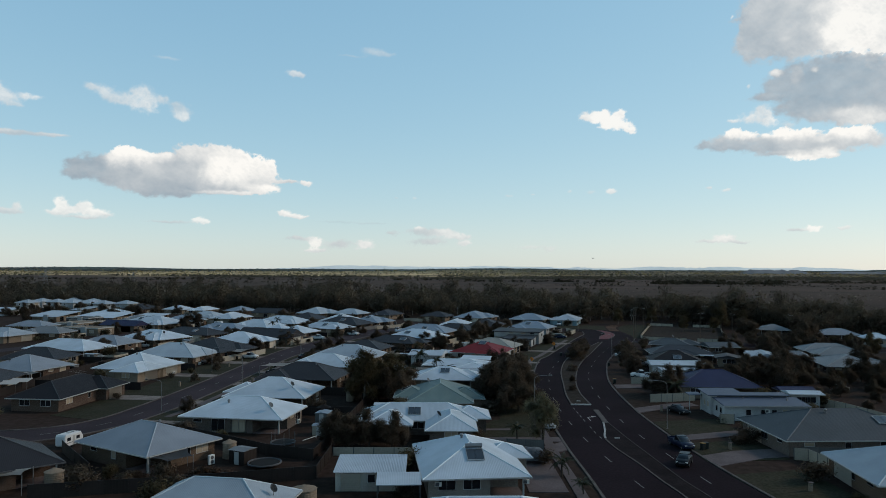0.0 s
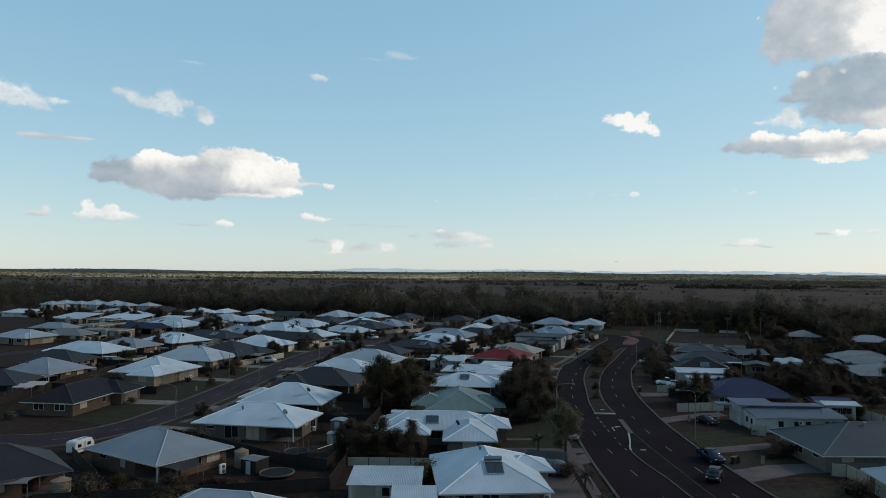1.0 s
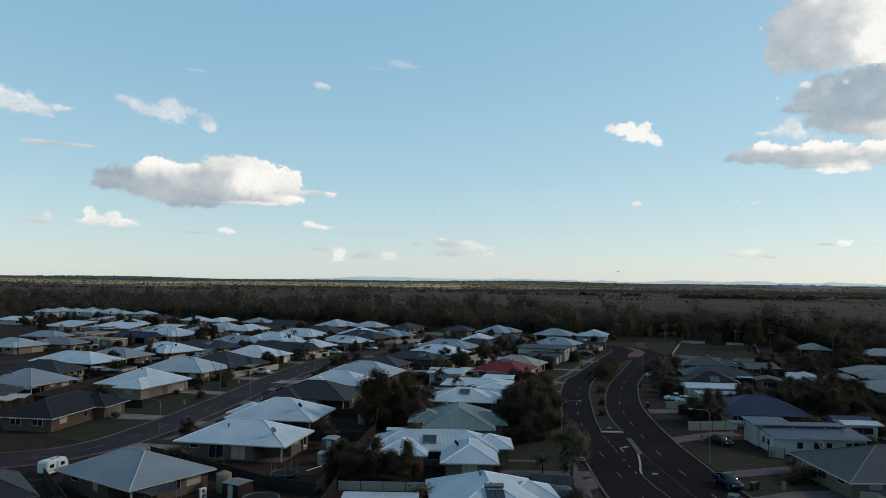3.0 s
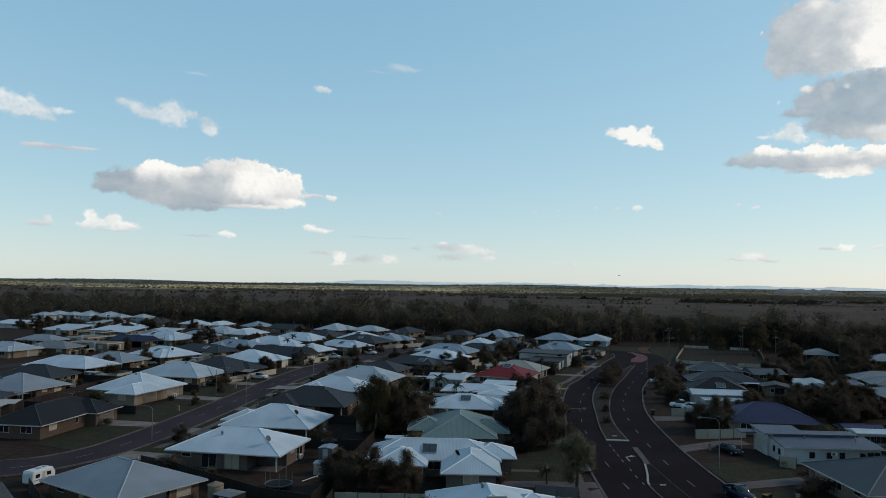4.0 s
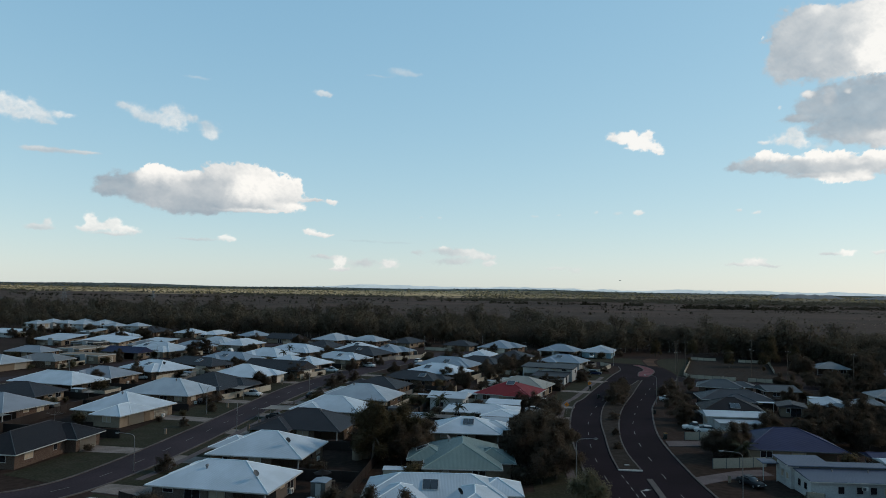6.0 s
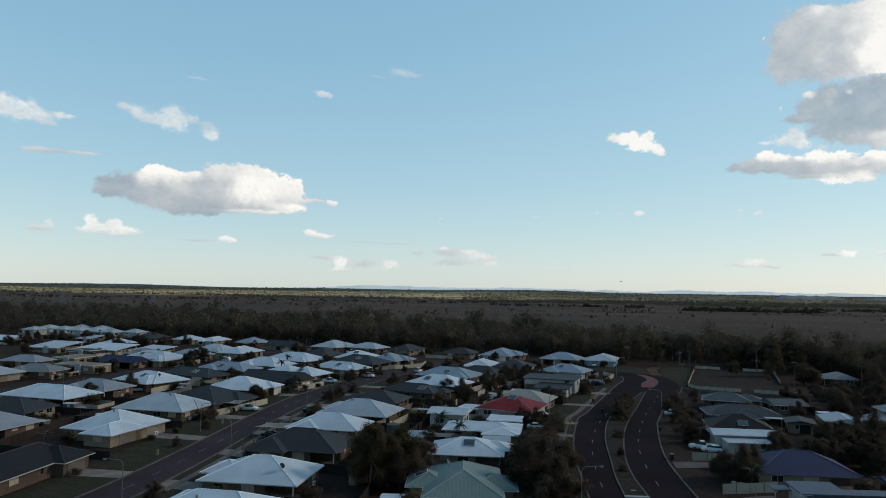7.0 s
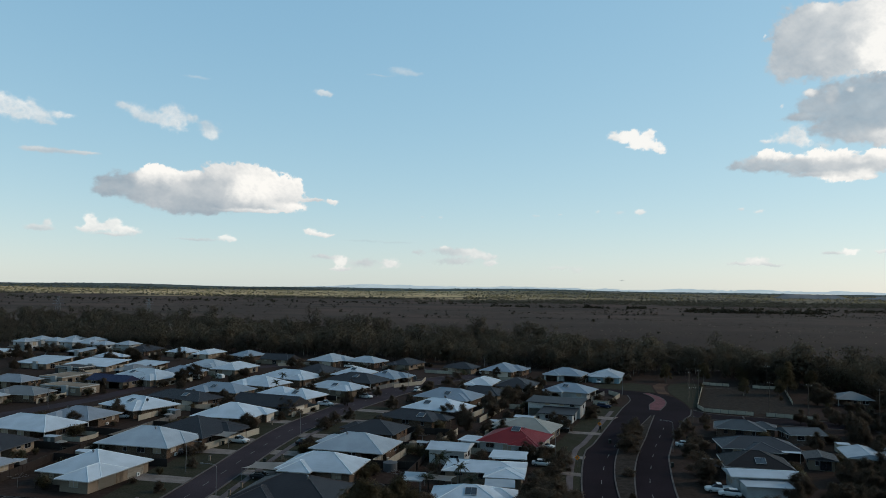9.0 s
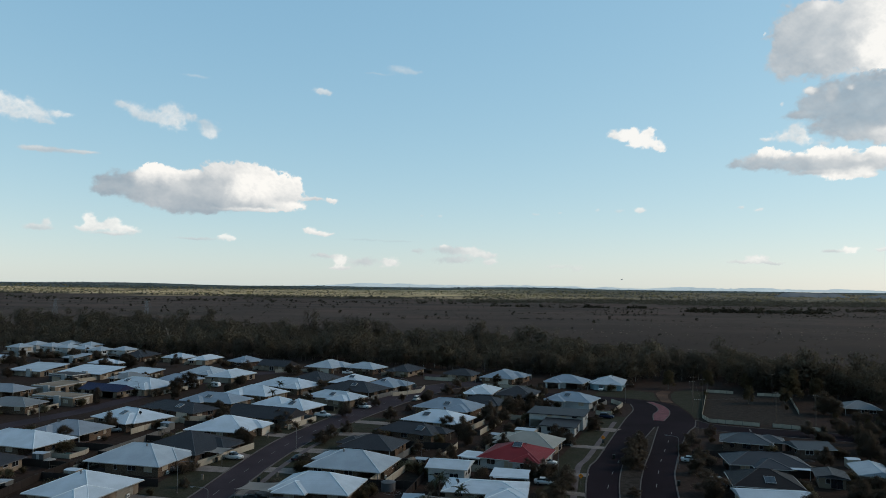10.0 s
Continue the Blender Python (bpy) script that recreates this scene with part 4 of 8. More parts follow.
    for s in sides:
        edge, ang = fr[s]
        span = (a1 - a0) if s in "fb" else (b1 - b0)
        low, high = -span / 2 + 1.2, span / 2 - 1.2
        if s == "f" and patio == "fr":
            high -= pw
        if s == "f" and patio == "fl":
            low += pw
        if s == "r" and patio == "fr":
            low += pd
        if s == "l" and patio == "fl":
            low += pd
        spots = [low + (high - low) * f for f in ((0.12, 0.5, 0.88) if high - low > 9 else (0.2, 0.8))]
        for k, u in enumerate(spots):
            if s == street and k == len(spots) - 1 and high - low > 6:
                g = new("garage_door", GARAGE_ME)
                g.parent = ob
                u -= 1.4
                g.matrix_local = pose(u if s in "fb" else edge, edge if s in "fb" else u, 0, 0, 0, ang)
                continue
            if any(wx0 - 0.5 < (u if s in "fb" else edge) < wx1 + 0.5 and wy0 - 0.5 < (edge if s in "fb" else u) < wy1 + 0.5 for wx0, wy0, wx1, wy1 in wings):
                continue
            for level in range(storeys):
                add_window(ob, r.choice(("small", "wide", "wide", "door") if k else ("small", "wide", "slot")), u if s in "fb" else edge, edge if s in "fb" else u, ang, 2.75 * level)
    for wx0, wy0, wx1, wy1 in wings:
        if wy0 < y0 - 0.3:
            if street == "f" and wx1 - wx0 > 6:
                g = new("garage_door", GARAGE_ME)
                g.parent = ob
                g.matrix_local = pose((wx0 + wx1) / 2, wy0 + lip, 0)
            else:
                add_window(ob, "wide", (wx0 + wx1) / 2, wy0 + lip, 0)
        if wx1 > x1 + 0.3:
            if street == "r" and wy1 - wy0 > 6:
                g = new("garage_door", GARAGE_ME)
                g.parent = ob
                g.matrix_local = pose(wx1 - lip, (wy0 + wy1) / 2, 0, 0, 0, 90)
            else:
                add_window(ob, "wide", wx1 - lip, (wy0 + wy1) / 2, 90)
        if wx0 < x0 - 0.3:
            add_window(ob, "wide", wx0 + lip, (wy0 + wy1) / 2, 270)
    ob["w"], ob["d"], ob["eave"], ob["slope"] = w, d, eave, slope
    WINGS[ob.name] = list(wings)
    return ob


def on_roof(h, x, y):
    """Where a thing at x, y of a hipped house meets the roof, wings and all."""
    rects = [(-h["w"] / 2, -h["d"] / 2, h["w"] / 2, h["d"] / 2)] + WINGS.get(h.name, [])
    return h["eave"] + h["slope"] * max(min(x - x0, x1 - x, y - y0, y1 - y) for x0, y0, x1, y1 in rects)


def dish_thing():
    ob = thing("satellite_dish", "dark grey satellite dish on a bent mast on the roof", "satellite dish", group="roof dishes")
    bm = bmesh.new()
    rings = []
    for k in range(4):
        rr, zz = 0.42 * k / 3 + 0.01, 0.10 * (k / 3) ** 2
        rings.append([bm.verts.new((rr * math.cos(t), rr * math.sin(t) * 1.1, zz)) for t in (2 * math.pi * j / 14 for j in range(14))])
    for a, b in zip(rings, rings[1:]):
        for j in range(14):
            bm.faces.new((a[j], a[(j + 1) % 14], b[(j + 1) % 14], b[j]))
    bmesh.ops.solidify(bm, geom=bm.faces[:], thickness=0.02)
    bmesh.ops.transform(bm, matrix=pose(0, -0.1, 0.75, 52, 0, 62), verts=bm.verts)
    part("reflector", bm, DISH, ob)
    bm = tube(bmesh.new(), (0, 0, -0.1), (0, 0, 0.7), 0.03, 0.03)
    part("mast", tube(bm, (0.05, -0.1, 0.55), (0.2, -0.6, 0.75), 0.015, 0.015), STEEL, ob)
    return ob


def heater_thing():
    ob = thing("solar_water_heater", "flat dark solar water heater with a steel tank on the roof", "solar heater", group="roof heaters")
    part("collector", boxes((-1.0, -1.0, 0.10, -0.03, 1.0, 0.18), (0.03, -1.0, 0.10, 1.0, 1.0, 0.18), bevel=0.01), SOLAR, ob)
    part("frame", ring(bmesh.new(), -1.02, -1.02, 1.02, 1.02, 0.06, 0.2, 0.04), FRAME, ob)
    return ob


def vent_thing():
    ob = thing("roof_vent", "small round turbine vent on the roof", "roof vent", group="roof vents")
    bm = tube(bmesh.new(), (0, 0, -0.1), (0, 0, 0.25), 0.14, 0.14, 10)
    part("stem", bm, STEEL, ob)
    bm = bmesh.new()
    bmesh.ops.create_icosphere(bm, subdivisions=2, radius=0.24, matrix=pose(0, 0, 0.4))
    part("cowl", bm, STEEL, ob)
    return ob


PROTO = {"dish": dish_thing(), "heater": heater_thing(), "vent": vent_thing()}
USED = {k: False for k in PROTO}


def roof_item(kind, h, x, y, lay=False):
    """Sets a dish, heater or vent on a house's roof; lay: turned with the slope it lies on."""
    m = h.matrix_world @ Matrix.Translation((x, y, on_roof(h, x, y)))
    if lay:
        w, d = h["w"], h["d"]
        up = math.degrees(math.atan(h["slope"]))
        if w / 2 - abs(x) < d / 2 - abs(y):
            m = m @ pose(0, 0, 0, 0, -up if x < 0 else up, 0)
        else:
            m = m @ pose(0, 0, 0, up if y < 0 else -up, 0, 0)
    if USED[kind]:
        return copy_thing(PROTO[kind], m)
    USED[kind] = True
    PROTO[kind].matrix_world = m
    return PROTO[kind]


# houses, street by street
house_a = house(-35.0, 128.0, -8, 17.9, 12.1, "white", "grey", "hip", "l", patio="fr", wings=[(-9,0,-5,6.8)], seed=1)
house_b = house(-42.7, 106.9, -31, 15.9, 12.4, "ash", "tan", "hip", "l", patio="fr", seed=2)
house_e5 = house(-77.5, 184.4, -13, 15.6, 15.2, "white", "cream", "hip", "r", wings=[(0,-11,7.8,0)], seed=3)
house_f6 = house(-76.6, 148.6, -5, 10.8, 21.0, "black", "brown", "hip", "r", wings=[(-2, 2.0, 7.4, 10.3)], patio="none", slope=0.46, seed=4)
house_g7 = house(-77.7, 209.4, -11, 19.4, 14.8, "pale", "tan", "hip", "r", wings=[(2,-1,10,6.5)], seed=5)
house_g8 = house(-115.6, 223.8, -15, 22.4, 13.9, "white", "tan", "hip", "l", patio="fr", slope=0.37, seed=6)
house_g9 = house(-111.8, 200.9, -4, 16.4, 12.5, "dark", "cream", "hip", "l", patio="fr", wings=[(-10.0,-1.9,0.0,5.2)], seed=7)
house_g10 = house(-103.6, 181.1, -12, 15.0, 14.0, "ash", "brown", "hip", "l", patio="fr", seed=8)
house_g12 = house(-110.5, 238.2, -14, 16.7, 13.0, "ash", "tan", "hip", "l", patio="fr", wings=[(-7.4,-8.5,-0.3,0.0)], slope=0.37, seed=9)
house_g13 = house(-103.0, 257.5, -28, 20.0, 14.0, "white", "tan", "hip", "l", wings=[(-1,-9,9,2)], slope=0.37, seed=10)
house_g14 = house(-71.8, 223.1, -19, 18.4, 17.8, "dark", "brown", "hip", "r", wings=[(1,-1,11,7)], slope=0.37, seed=11)
house_g15 = house(-70.3, 246.5, -9, 18.1, 16.1, "white", "tan", "hip", "r", wings=[(2,0,10.5,7)], slope=0.37, seed=12)
house_g19 = house(-151.5, 275.8, -6, 17.0, 11.0, "grey", "tan", "hip", "l", wings=[(-7.6,-7.5,-0.3,0.0)], slope=0.37, seed=13)
house_g20 = house(-162.0, 265.5, -14, 18.0, 13.0, "pale", "cream", "hip", "r", wings=[(1.8,-8.1,8.4,0.0)], slope=0.37, seed=14)
house_g21 = house(-173.5, 304.5, -10, 17.0, 11.0, "ash", "tan", "hip", "r", slope=0.37, seed=110, sides="fr")
house_k22 = house(-198.2, 365.2, -17, 19.0, 16.0, "white", "cream", "skillion", "r", seed=15, sides="fr")
house_k23 = house(-170.7, 359.8, -17, 24.0, 15.0, "white", "cream", "skillion", "r", seed=16, sides="fr")
house_k24 = house(-161.1, 318.1, -15, 11.4, 15.4, "beige", "cream", "flat", "r", seed=17, sides="fr")
house_k25 = house(-173.7, 347.1, -20, 14.0, 9.0, "dark", "charcoal", "flat", "r", seed=18, sides="fr")
house_k26 = house(-144.6, 291.9, -16, 18.1, 9.0, "grey", "cream", "flat", "r", seed=19)
house_k27 = house(-138.1, 309.8, -18, 18.7, 9.0, "navy", "cream", "gable", "f", seed=20, sides="fr")
house_k28 = house(-130.8, 322.1, -18, 24.0, 15.9, "white", "cream", "hip", "f", wings=[(2,-10,11,0)], slope=0.37, seed=21, sides="fr")
house_k29 = house(-147.7, 358.6, -25, 16.0, 12.0, "white", "tan", "skillion", "r", seed=22, sides="fr")
house_k30 = house(-146.2, 344.3, -22, 10.6, 11.9, "grey", "cream", "hip", "r", wings=[(-4.4,-7.9,-0.2,0.0)], slope=0.37, seed=23, sides="fr")
house_k31 = house(-123.0, 339.4, -10, 16.1, 12.4, "slate", "tan", "hip", "r", wings=[(1.6,-7.8,7.5,0.0)], slope=0.37, seed=24, sides="fr")
house_k32 = house(-121.2, 364.6, -15, 17.1, 13.9, "pale", "cream", "hip", "r", wings=[(0.9,-9.2,7.7,0.0)], slope=0.37, seed=25, sides="fr")
house_k33 = house(-106.9, 356.8, -16, 12.9, 19.0, "white", "cream", "hip", "f", slope=0.37, seed=26, sides="fr")
house_k34 = house(-157.8, 423.8, -18, 14.0, 12.0, "white", "cream", "hip", "f", wings=[(-8.8,-1.8,0.0,5.0)], slope=0.37, seed=27, sides="fr")
house_k35 = house(-141.8, 419.5, -12, 10.0, 17.7, "white", "cream", "hip", "f", wings=[(-4.1,-10.8,-0.2,0.0)], slope=0.37, seed=28, sides="fr")
house_k36 = house(-182.4, 430.8, -6, 14.3, 18.6, "dark", "brown", "hip", "f", wings=[(1.4,-10.9,6.6,0.0)], slope=0.37, seed=29, sides="fr")
house_k38 = house(-209.3, 417.3, -22, 10.0, 11.6, "pale", "cream", "skillion", "f", seed=30, sides="fr")
house_k39 = house(-181.8, 393.1, -18, 13.0, 11.0, "white", "cream", "hip", "f", wings=[(0.0,-1.1,8.7,4.6)], slope=0.37, seed=31, sides="fr")
house_k41 = house(-95.7, 274.2, -26, 24.0, 11.1, "dark", "brown", "hip", "f", wings=[(-13.8,-1.7,0.0,4.5)], slope=0.37, seed=32)
house_k42 = house(-89.9, 291.7, -17, 21.0, 12.7, "slate", "tan", "hip", "r", wings=[(-9.6,-8.4,-0.4,0.0)], slope=0.37, seed=33)
house_k43 = house(-118.5, 412.4, -31, 13.5, 14.3, "slate", "brown", "hip", "f", wings=[(1.3,-8.7,6.1,0.0)], slope=0.37, seed=34, sides="fr")
house_k44 = house(-98.1, 397.2, -20, 17.0, 11.0, "dark", "cream", "gable", "r", seed=35, sides="fr")
house_k45 = house(-72.4, 397.4, -23, 15.7, 19.0, "pale", "tan", "hip", "f", wings=[(0.0,-1.9,10.0,8.6)], slope=0.37, seed=36, sides="fr")
house_k46 = house(-53.9, 393.6, -26, 16.9, 13.0, "pale", "brown", "hip", "f", wings=[(-10.3,-2.0,0.0,5.5)], slope=0.37, seed=37, sides="fr")
house_k47 = house(-34.2, 388.1, -23, 12.3, 17.2, "dark", "cream", "hip", "f", wings=[(-5.2,-10.6,-0.2,0.0)], slope=0.37, seed=38, sides="fr")
house_k48 = house(-68.6, 351.1, -22, 16.6, 15.7, "dark", "brown", "hip", "r", wings=[(1.7,-9.5,7.7,0.0)], slope=0.37, seed=39, sides="fr")
house_k49 = house(-51.8, 344.7, -16, 14.4, 17.1, "white", "tan", "hip", "r", wings=[(0.7,-10.7,6.4,0.0)], slope=0.37, seed=40, sides="fr")
house_k50 = house(-36.8, 336.7, -19, 14.0, 16.0, "slate", "brown", "hip", "r", wings=[(0.0,-1.6,9.2,7.1)], slope=0.37, seed=41, sides="fr")
house_k51 = house(-47.0, 324.1, -25, 21.9, 15.0, "dark", "tan", "hip", "r", wings=[(-12.7,-2.2,0.0,6.5)], slope=0.37, seed=42, sides="fr")
house_k52 = house(-81.2, 309.0, -22, 19.0, 14.0, "white", "tan", "hip", "r", wings=[(-8.6,-9.0,-0.4,0.0)], slope=0.37, seed=43, sides="fr")
house_k53 = house(-75.0, 330.5, -23, 22.8, 14.6, "white", "tan", "hip", "r", wings=[(2.3,-8.9,10.8,0.0)], slope=0.37, seed=44, sides="fr")
house_k54 = house(-50.9, 303.2, -25, 20.1, 10.9, "white", "cream", "hip", "r", wings=[(1.0,-7.6,9.2,0.0)], slope=0.37, seed=45, sides="fr")
house_k55 = house(-67.1, 286.0, -22, 13.0, 12.0, "white", "brown", "hip", "r", wings=[(0.0,-1.2,8.7,5.1)], slope=0.37, seed=46)
house_k56 = house(-58.8, 281.1, -22, 13.0, 13.0, "white", "brown", "hip", "r", wings=[(-8.3,-1.9,0.0,5.5)], slope=0.37, seed=47)
house_k57 = house(-65.3, 265.6, -19, 22.5, 11.9, "dark", "cream", "gable", "r", seed=48)
house_m58 = house(-12.0, 264.8, -22, 19.0, 14.0, "white", "tan", "hip", "l", wings=[(-9,-3,-3,5)], slope=0.37, seed=49)
house_m59 = house(-9.5, 287.8, -21, 21.0, 14.0, "slate", "tan", "hip", "l", wings=[(1.1,-9.2,9.7,0.0)], slope=0.37, seed=50)
house_m60 = house(-18.6, 247.6, -23, 18.0, 10.3, "dark", "tan", "hip", "l", wings=[(0.0,-1.0,11.2,4.2)], slope=0.37, seed=51)
house_m60b = house(-26.5, 228.6, -15, 14.5, 12.5, "dark", "tan", "hip", "l", patio="fr", wings=[(-9.5,-2,-3,5)], slope=0.37, seed=52)
house_m61 = house(-28.3, 208.8, -13, 18.0, 13.7, "pale", "tan", "hip", "l", patio="fr", wings=[(-10.5,0,-3,6.5)], seed=53)
house_m62 = house(-32.1, 190.1, -9, 16.5, 12.1, "white", "tan", "hip", "l", wings=[(-7,-7.6,0,0)], seed=54)
house_m63 = house(-33.3, 170.6, -9, 18.2, 13.7, "dark", "tan", "hip", "l", patio="fr", wings=[(-8.2,-8.8,-0.4,0.0)], seed=55)
house_m64 = house(-34.6, 147.7, -6, 16.3, 13.5, "white", "tan", "hip", "l", patio="fr", wings=[(-10,-2,-3,5)], seed=56)
house_c65 = house(-5.2, 125.8, 1, 19.2, 9.6, "white", "grey", "hip", "r", wings=[(-8.4,-8.3,-0.7,0),(1.3,-12,9.3,0),(5,-3,11.9,4.2)], seed=57)
house_d66 = house(2.4, 97.6, 7, 12.9, 17.1, "white", "block", "hip", "r", wings=[(2,0,8.6,6)], seed=58)
house_green = house(-1.9, 145.5, 1, 12.2, 18.0, "green", "cream", "hip", "r", wings=[(-8.9,-3.5,-2,4.5),(1,-4.6,8.4,3.2)], seed=59)
house_w70 = house(-1.5, 169.4, -3, 14.0, 11.8, "white", "cream", "hip", "r", slope=0.37, wings=[(1.2, -1.0, 8.6, 5.4)], seed=60)
house_red = house(9.3, 221.1, -19, 15.5, 15.0, "red", "white", "hip", "r", wings=[(0.5,-8.6,7.5,0)], slope=0.37, seed=61)
house_beige = house(13.4, 236.3, -21, 15.9, 12.4, "beige", "cream", "hip", "r", wings=[(-9.8,-1.9,0.0,5.2)], slope=0.37, seed=62)
house_n76 = house(33.7, 308.6, -25, 17.0, 13.0, "slate", "white", "hip", "r", wings=[(-7.6,-8.5,-0.3,0.0)], slope=0.37, seed=63, sides="fr")
house_n77 = house(37.9, 357.8, -22, 17.0, 14.0, "slate", "white", "hip", "f", patio="fl", wings=[(-7.6,-9.0,-0.3,0.0)], slope=0.37, seed=64, sides="fr")
house_n78 = house(55.5, 356.1, -16, 12.7, 19.0, "pale", "blue", "hip", "f", wings=[(-8,-7,-1,0)], slope=0.37, seed=65, sides="fr")
house_n79 = house(11.4, 370.2, -23, 15.4, 19.0, "slate", "tan", "hip", "f", wings=[(0.0,-1.9,9.9,8.6)], slope=0.37, seed=66, sides="fr")
house_n80 = house(-7.1, 375.7, -22, 14.0, 12.0, "dark", "cream", "hip", "f", wings=[(-8.8,-1.8,0.0,5.0)], slope=0.37, seed=67, sides="fr")
house_n81 = house(1.7, 324.0, -14, 11.1, 17.4, "white", "cream", "hip", "r", wings=[(-4.6,-10.7,-0.2,0.0)], slope=0.37, seed=68, sides="fr")
house_n82 = house(14.9, 320.1, -16, 14.5, 15.5, "dark", "cream", "hip", "r", wings=[(1.5,-9.4,6.7,0.0)], slope=0.37, seed=69, sides="fr")
house_n83 = house(1.8, 298.5, -28, 17.0, 11.0, "dark", "cream", "hip", "r", wings=[(0.9,-7.7,7.7,0.0)], slope=0.37, seed=70)
house_r90 = house(71.5, 243.3, -18, 13.0, 10.0, "teal", "brown", "hip", "l", wings=[(2,-1,9.5,6)], slope=0.37, seed=71)
house_r91 = house(67.2, 219.7, -6, 18.0, 11.0, "storm", "charcoal", "hip", "l", wings=[(-4,-8.2,4,0)], slope=0.37, seed=72)
house_r92 = house(60.2, 201.6, -10, 14.0, 12.0, "black", "charcoal", "hip", "l", seed=73)
house_r93 = house(85.4, 237.6, 2, 9.8, 9.6, "teal", "brown", "gable", "b", slope=0.24, seed=74)
house_r96 = house(115.0, 229.0, -8, 16.0, 10.0, "grey", "brown", "hip", "l", slope=0.37, seed=75)
house_r97 = house(112.5, 217.5, -12, 14.0, 11.5, "grey", "tan", "hip", "l", slope=0.37, seed=78)
house_r96b = house(103.5, 196.5, -10, 14.5, 17.0, "grey", "brown", "hip", "l", wings=[(1.0, -3.3, 10.7, 5.6)], slope=0.3, seed=76)
shed_pale = house(89.0, 212.6, -14, 9.2, 11.6, "pale", "cream", "gable", "f", slope=0.22, seed=102)
house_r95 = house(131.0, 303.0, -12, 12.0, 11.0, "grey", "brown", "hip", "l", slope=0.37, seed=77)
house_r98 = house(146.0, 283.0, -10, 15.0, 11.0, "ash", "brown", "hip", "l", slope=0.37, seed=79)

# houses with shapes of their own
house_grey = house(59.6, 117.4, 3, 23.5, 16.2, "teal", "grey", "hip", "l", slope=0.37, seed=90)
house_right = house(58.2, 94.2, -4, 17.5, 15.0, "pale", "tan", "hip", "l", seed=91)
house_navy = house(56.7, 162.2, -5, 17.4, 13.4, "navy", "cream", "hip", "l", wings=[(-10, 0, -4, 6)], seed=92)
house_left = house(-59.2, 93.6, 42, 18.0, 12.5, "dark", "brown", "hip", "b", patio="fr", slope=0.48, seed=93)
house_near = house(-24.2, 80.3, -8, 15.0, 9.6, "pale", "grey", "hip", "l", slope=0.5, seed=94)
house_low = house(3.6, 74.2, 2, 19.0, 12.0, "white", "grey", "hip", "r", seed=95)


def sloped_roof(x0, y0, x1, y1, z0, z1, t=0.14):
    """A thin flat roof that rises from y0 to y1."""
    bm = bmesh.new()
    v = [bm.verts.new(p) for p in ((x0, y0, z0), (x1, y0, z0), (x1, y1, z1), (x0, y1, z1), (x0, y0, z0 - t), (x1, y0, z0 - t), (x1, y1, z1 - t), (x0, y1, z1 - t))]
    for f in ((0, 1, 2, 3), (7, 6, 5, 4), (4, 5, 1, 0), (5, 6, 2, 1), (6, 7, 3, 2), (7, 4, 0, 3)):
        bm.faces.new([v[k] for k in f])
    return uv_slopes(bm)


house_long = thing("house", "long low white house with two steel blue skillion roofs", "house", pose(57.3, 137.5, 0), "houses of the suburb")
house_long["w"], house_long["d"], house_long["eave"], house_long["slope"] = 15.4, 11.0, 2.7, 0.1
part("wall", uv_slopes(boxes((-8.3, -2.9, -0.1, 6.5, 2.7, 2.6))), WALL["white"], house_long)
part("wall", uv_slopes(boxes((-8.8, 2.7, -0.1, -2.6, 7.9, 3.52))), WALL["white"], house_long)
part("wall", uv_slopes(boxes((-2.6, 2.72, -0.1, 5.2, 4.5, 3.46))), WALL["white"], house_long)
part("clerestory", boxes((-7.6, 2.55, 3.0, 5.2, 2.71, 3.5)), TRIM_DARK, house_long)
part("gable_wall", prism(bmesh.new(), [(-8.3, 0.4), (6.5, 0.4), (6.5, 2.6), (-8.3, 2.6)], 2.59, 2.86), WALL["white"], house_long)
part("roof", sloped_roof(-8.5, -3.4, 6.9, 2.68, 2.72, 3.26), ROOF["blue"], house_long)
part("roof", sloped_roof(-9.45, 2.2, -2.5, 8.3, 3.66, 3.98), ROOF["blue"], house_long)
part("roof", sloped_roof(-2.49, 2.2, 5.6, 4.8, 3.655, 3.80), ROOF["blue"], house_long)
part("gutter", boxes((-8.5, -3.52, 2.54, 6.9, -3.41, 2.68)), TRIM, house_long)
part("barge_board", boxes((-8.62, -3.4, 2.5, -8.51, -3.2, 2.7), (-9.58, 2.2, 3.4, -9.46, 2.4, 3.64)), TRIM, house_long)
for xx, kind in ((-4.0, "small"), (-1.35, "small"), (0.6, "small"), (2.5, "small"), (3.7, "small"), (5.4, "wide")):
    add_window(house_long, kind, xx, -2.9, 0, -0.1)
for yy in (0.9, -1.2):
    add_window(house_long, "small", -8.3, yy, 270)
for yy in (4.0, 5.8):
    add_window(house_long, "small", -8.8, yy, 270, 0.2)
for xx, yy in ((-3.4, 1.2), (1.9, 1.2), (4.2, 0.2)):
    part("vent", tube(bmesh.new(), (xx, yy, 2.9), (xx, yy, 3.5), 0.11, 0.11, 10), STEEL, house_long)
part("porch_roof", sloped_roof(-11.4, 7.0, -8.9, 9.6, 2.9, 3.0), ROOF["blue"], house_long)
for xx in (-11.3, -9.2):
    part("post", boxes((xx, 7.1, 0, xx + 0.12, 7.22, 2.77)), TRIM, house_long)
garage_white = house(57.2, 189.4, -4, 14.0, 7.0, "white", "white", "gable", "l", eave=3.05, slope=0.2, seed=97)
part("lean_to", uv_slopes(boxes((-5.5, -8.6, 2.4, 3.6, -2.9, 2.52))), ROOF["pale"], garage_white)
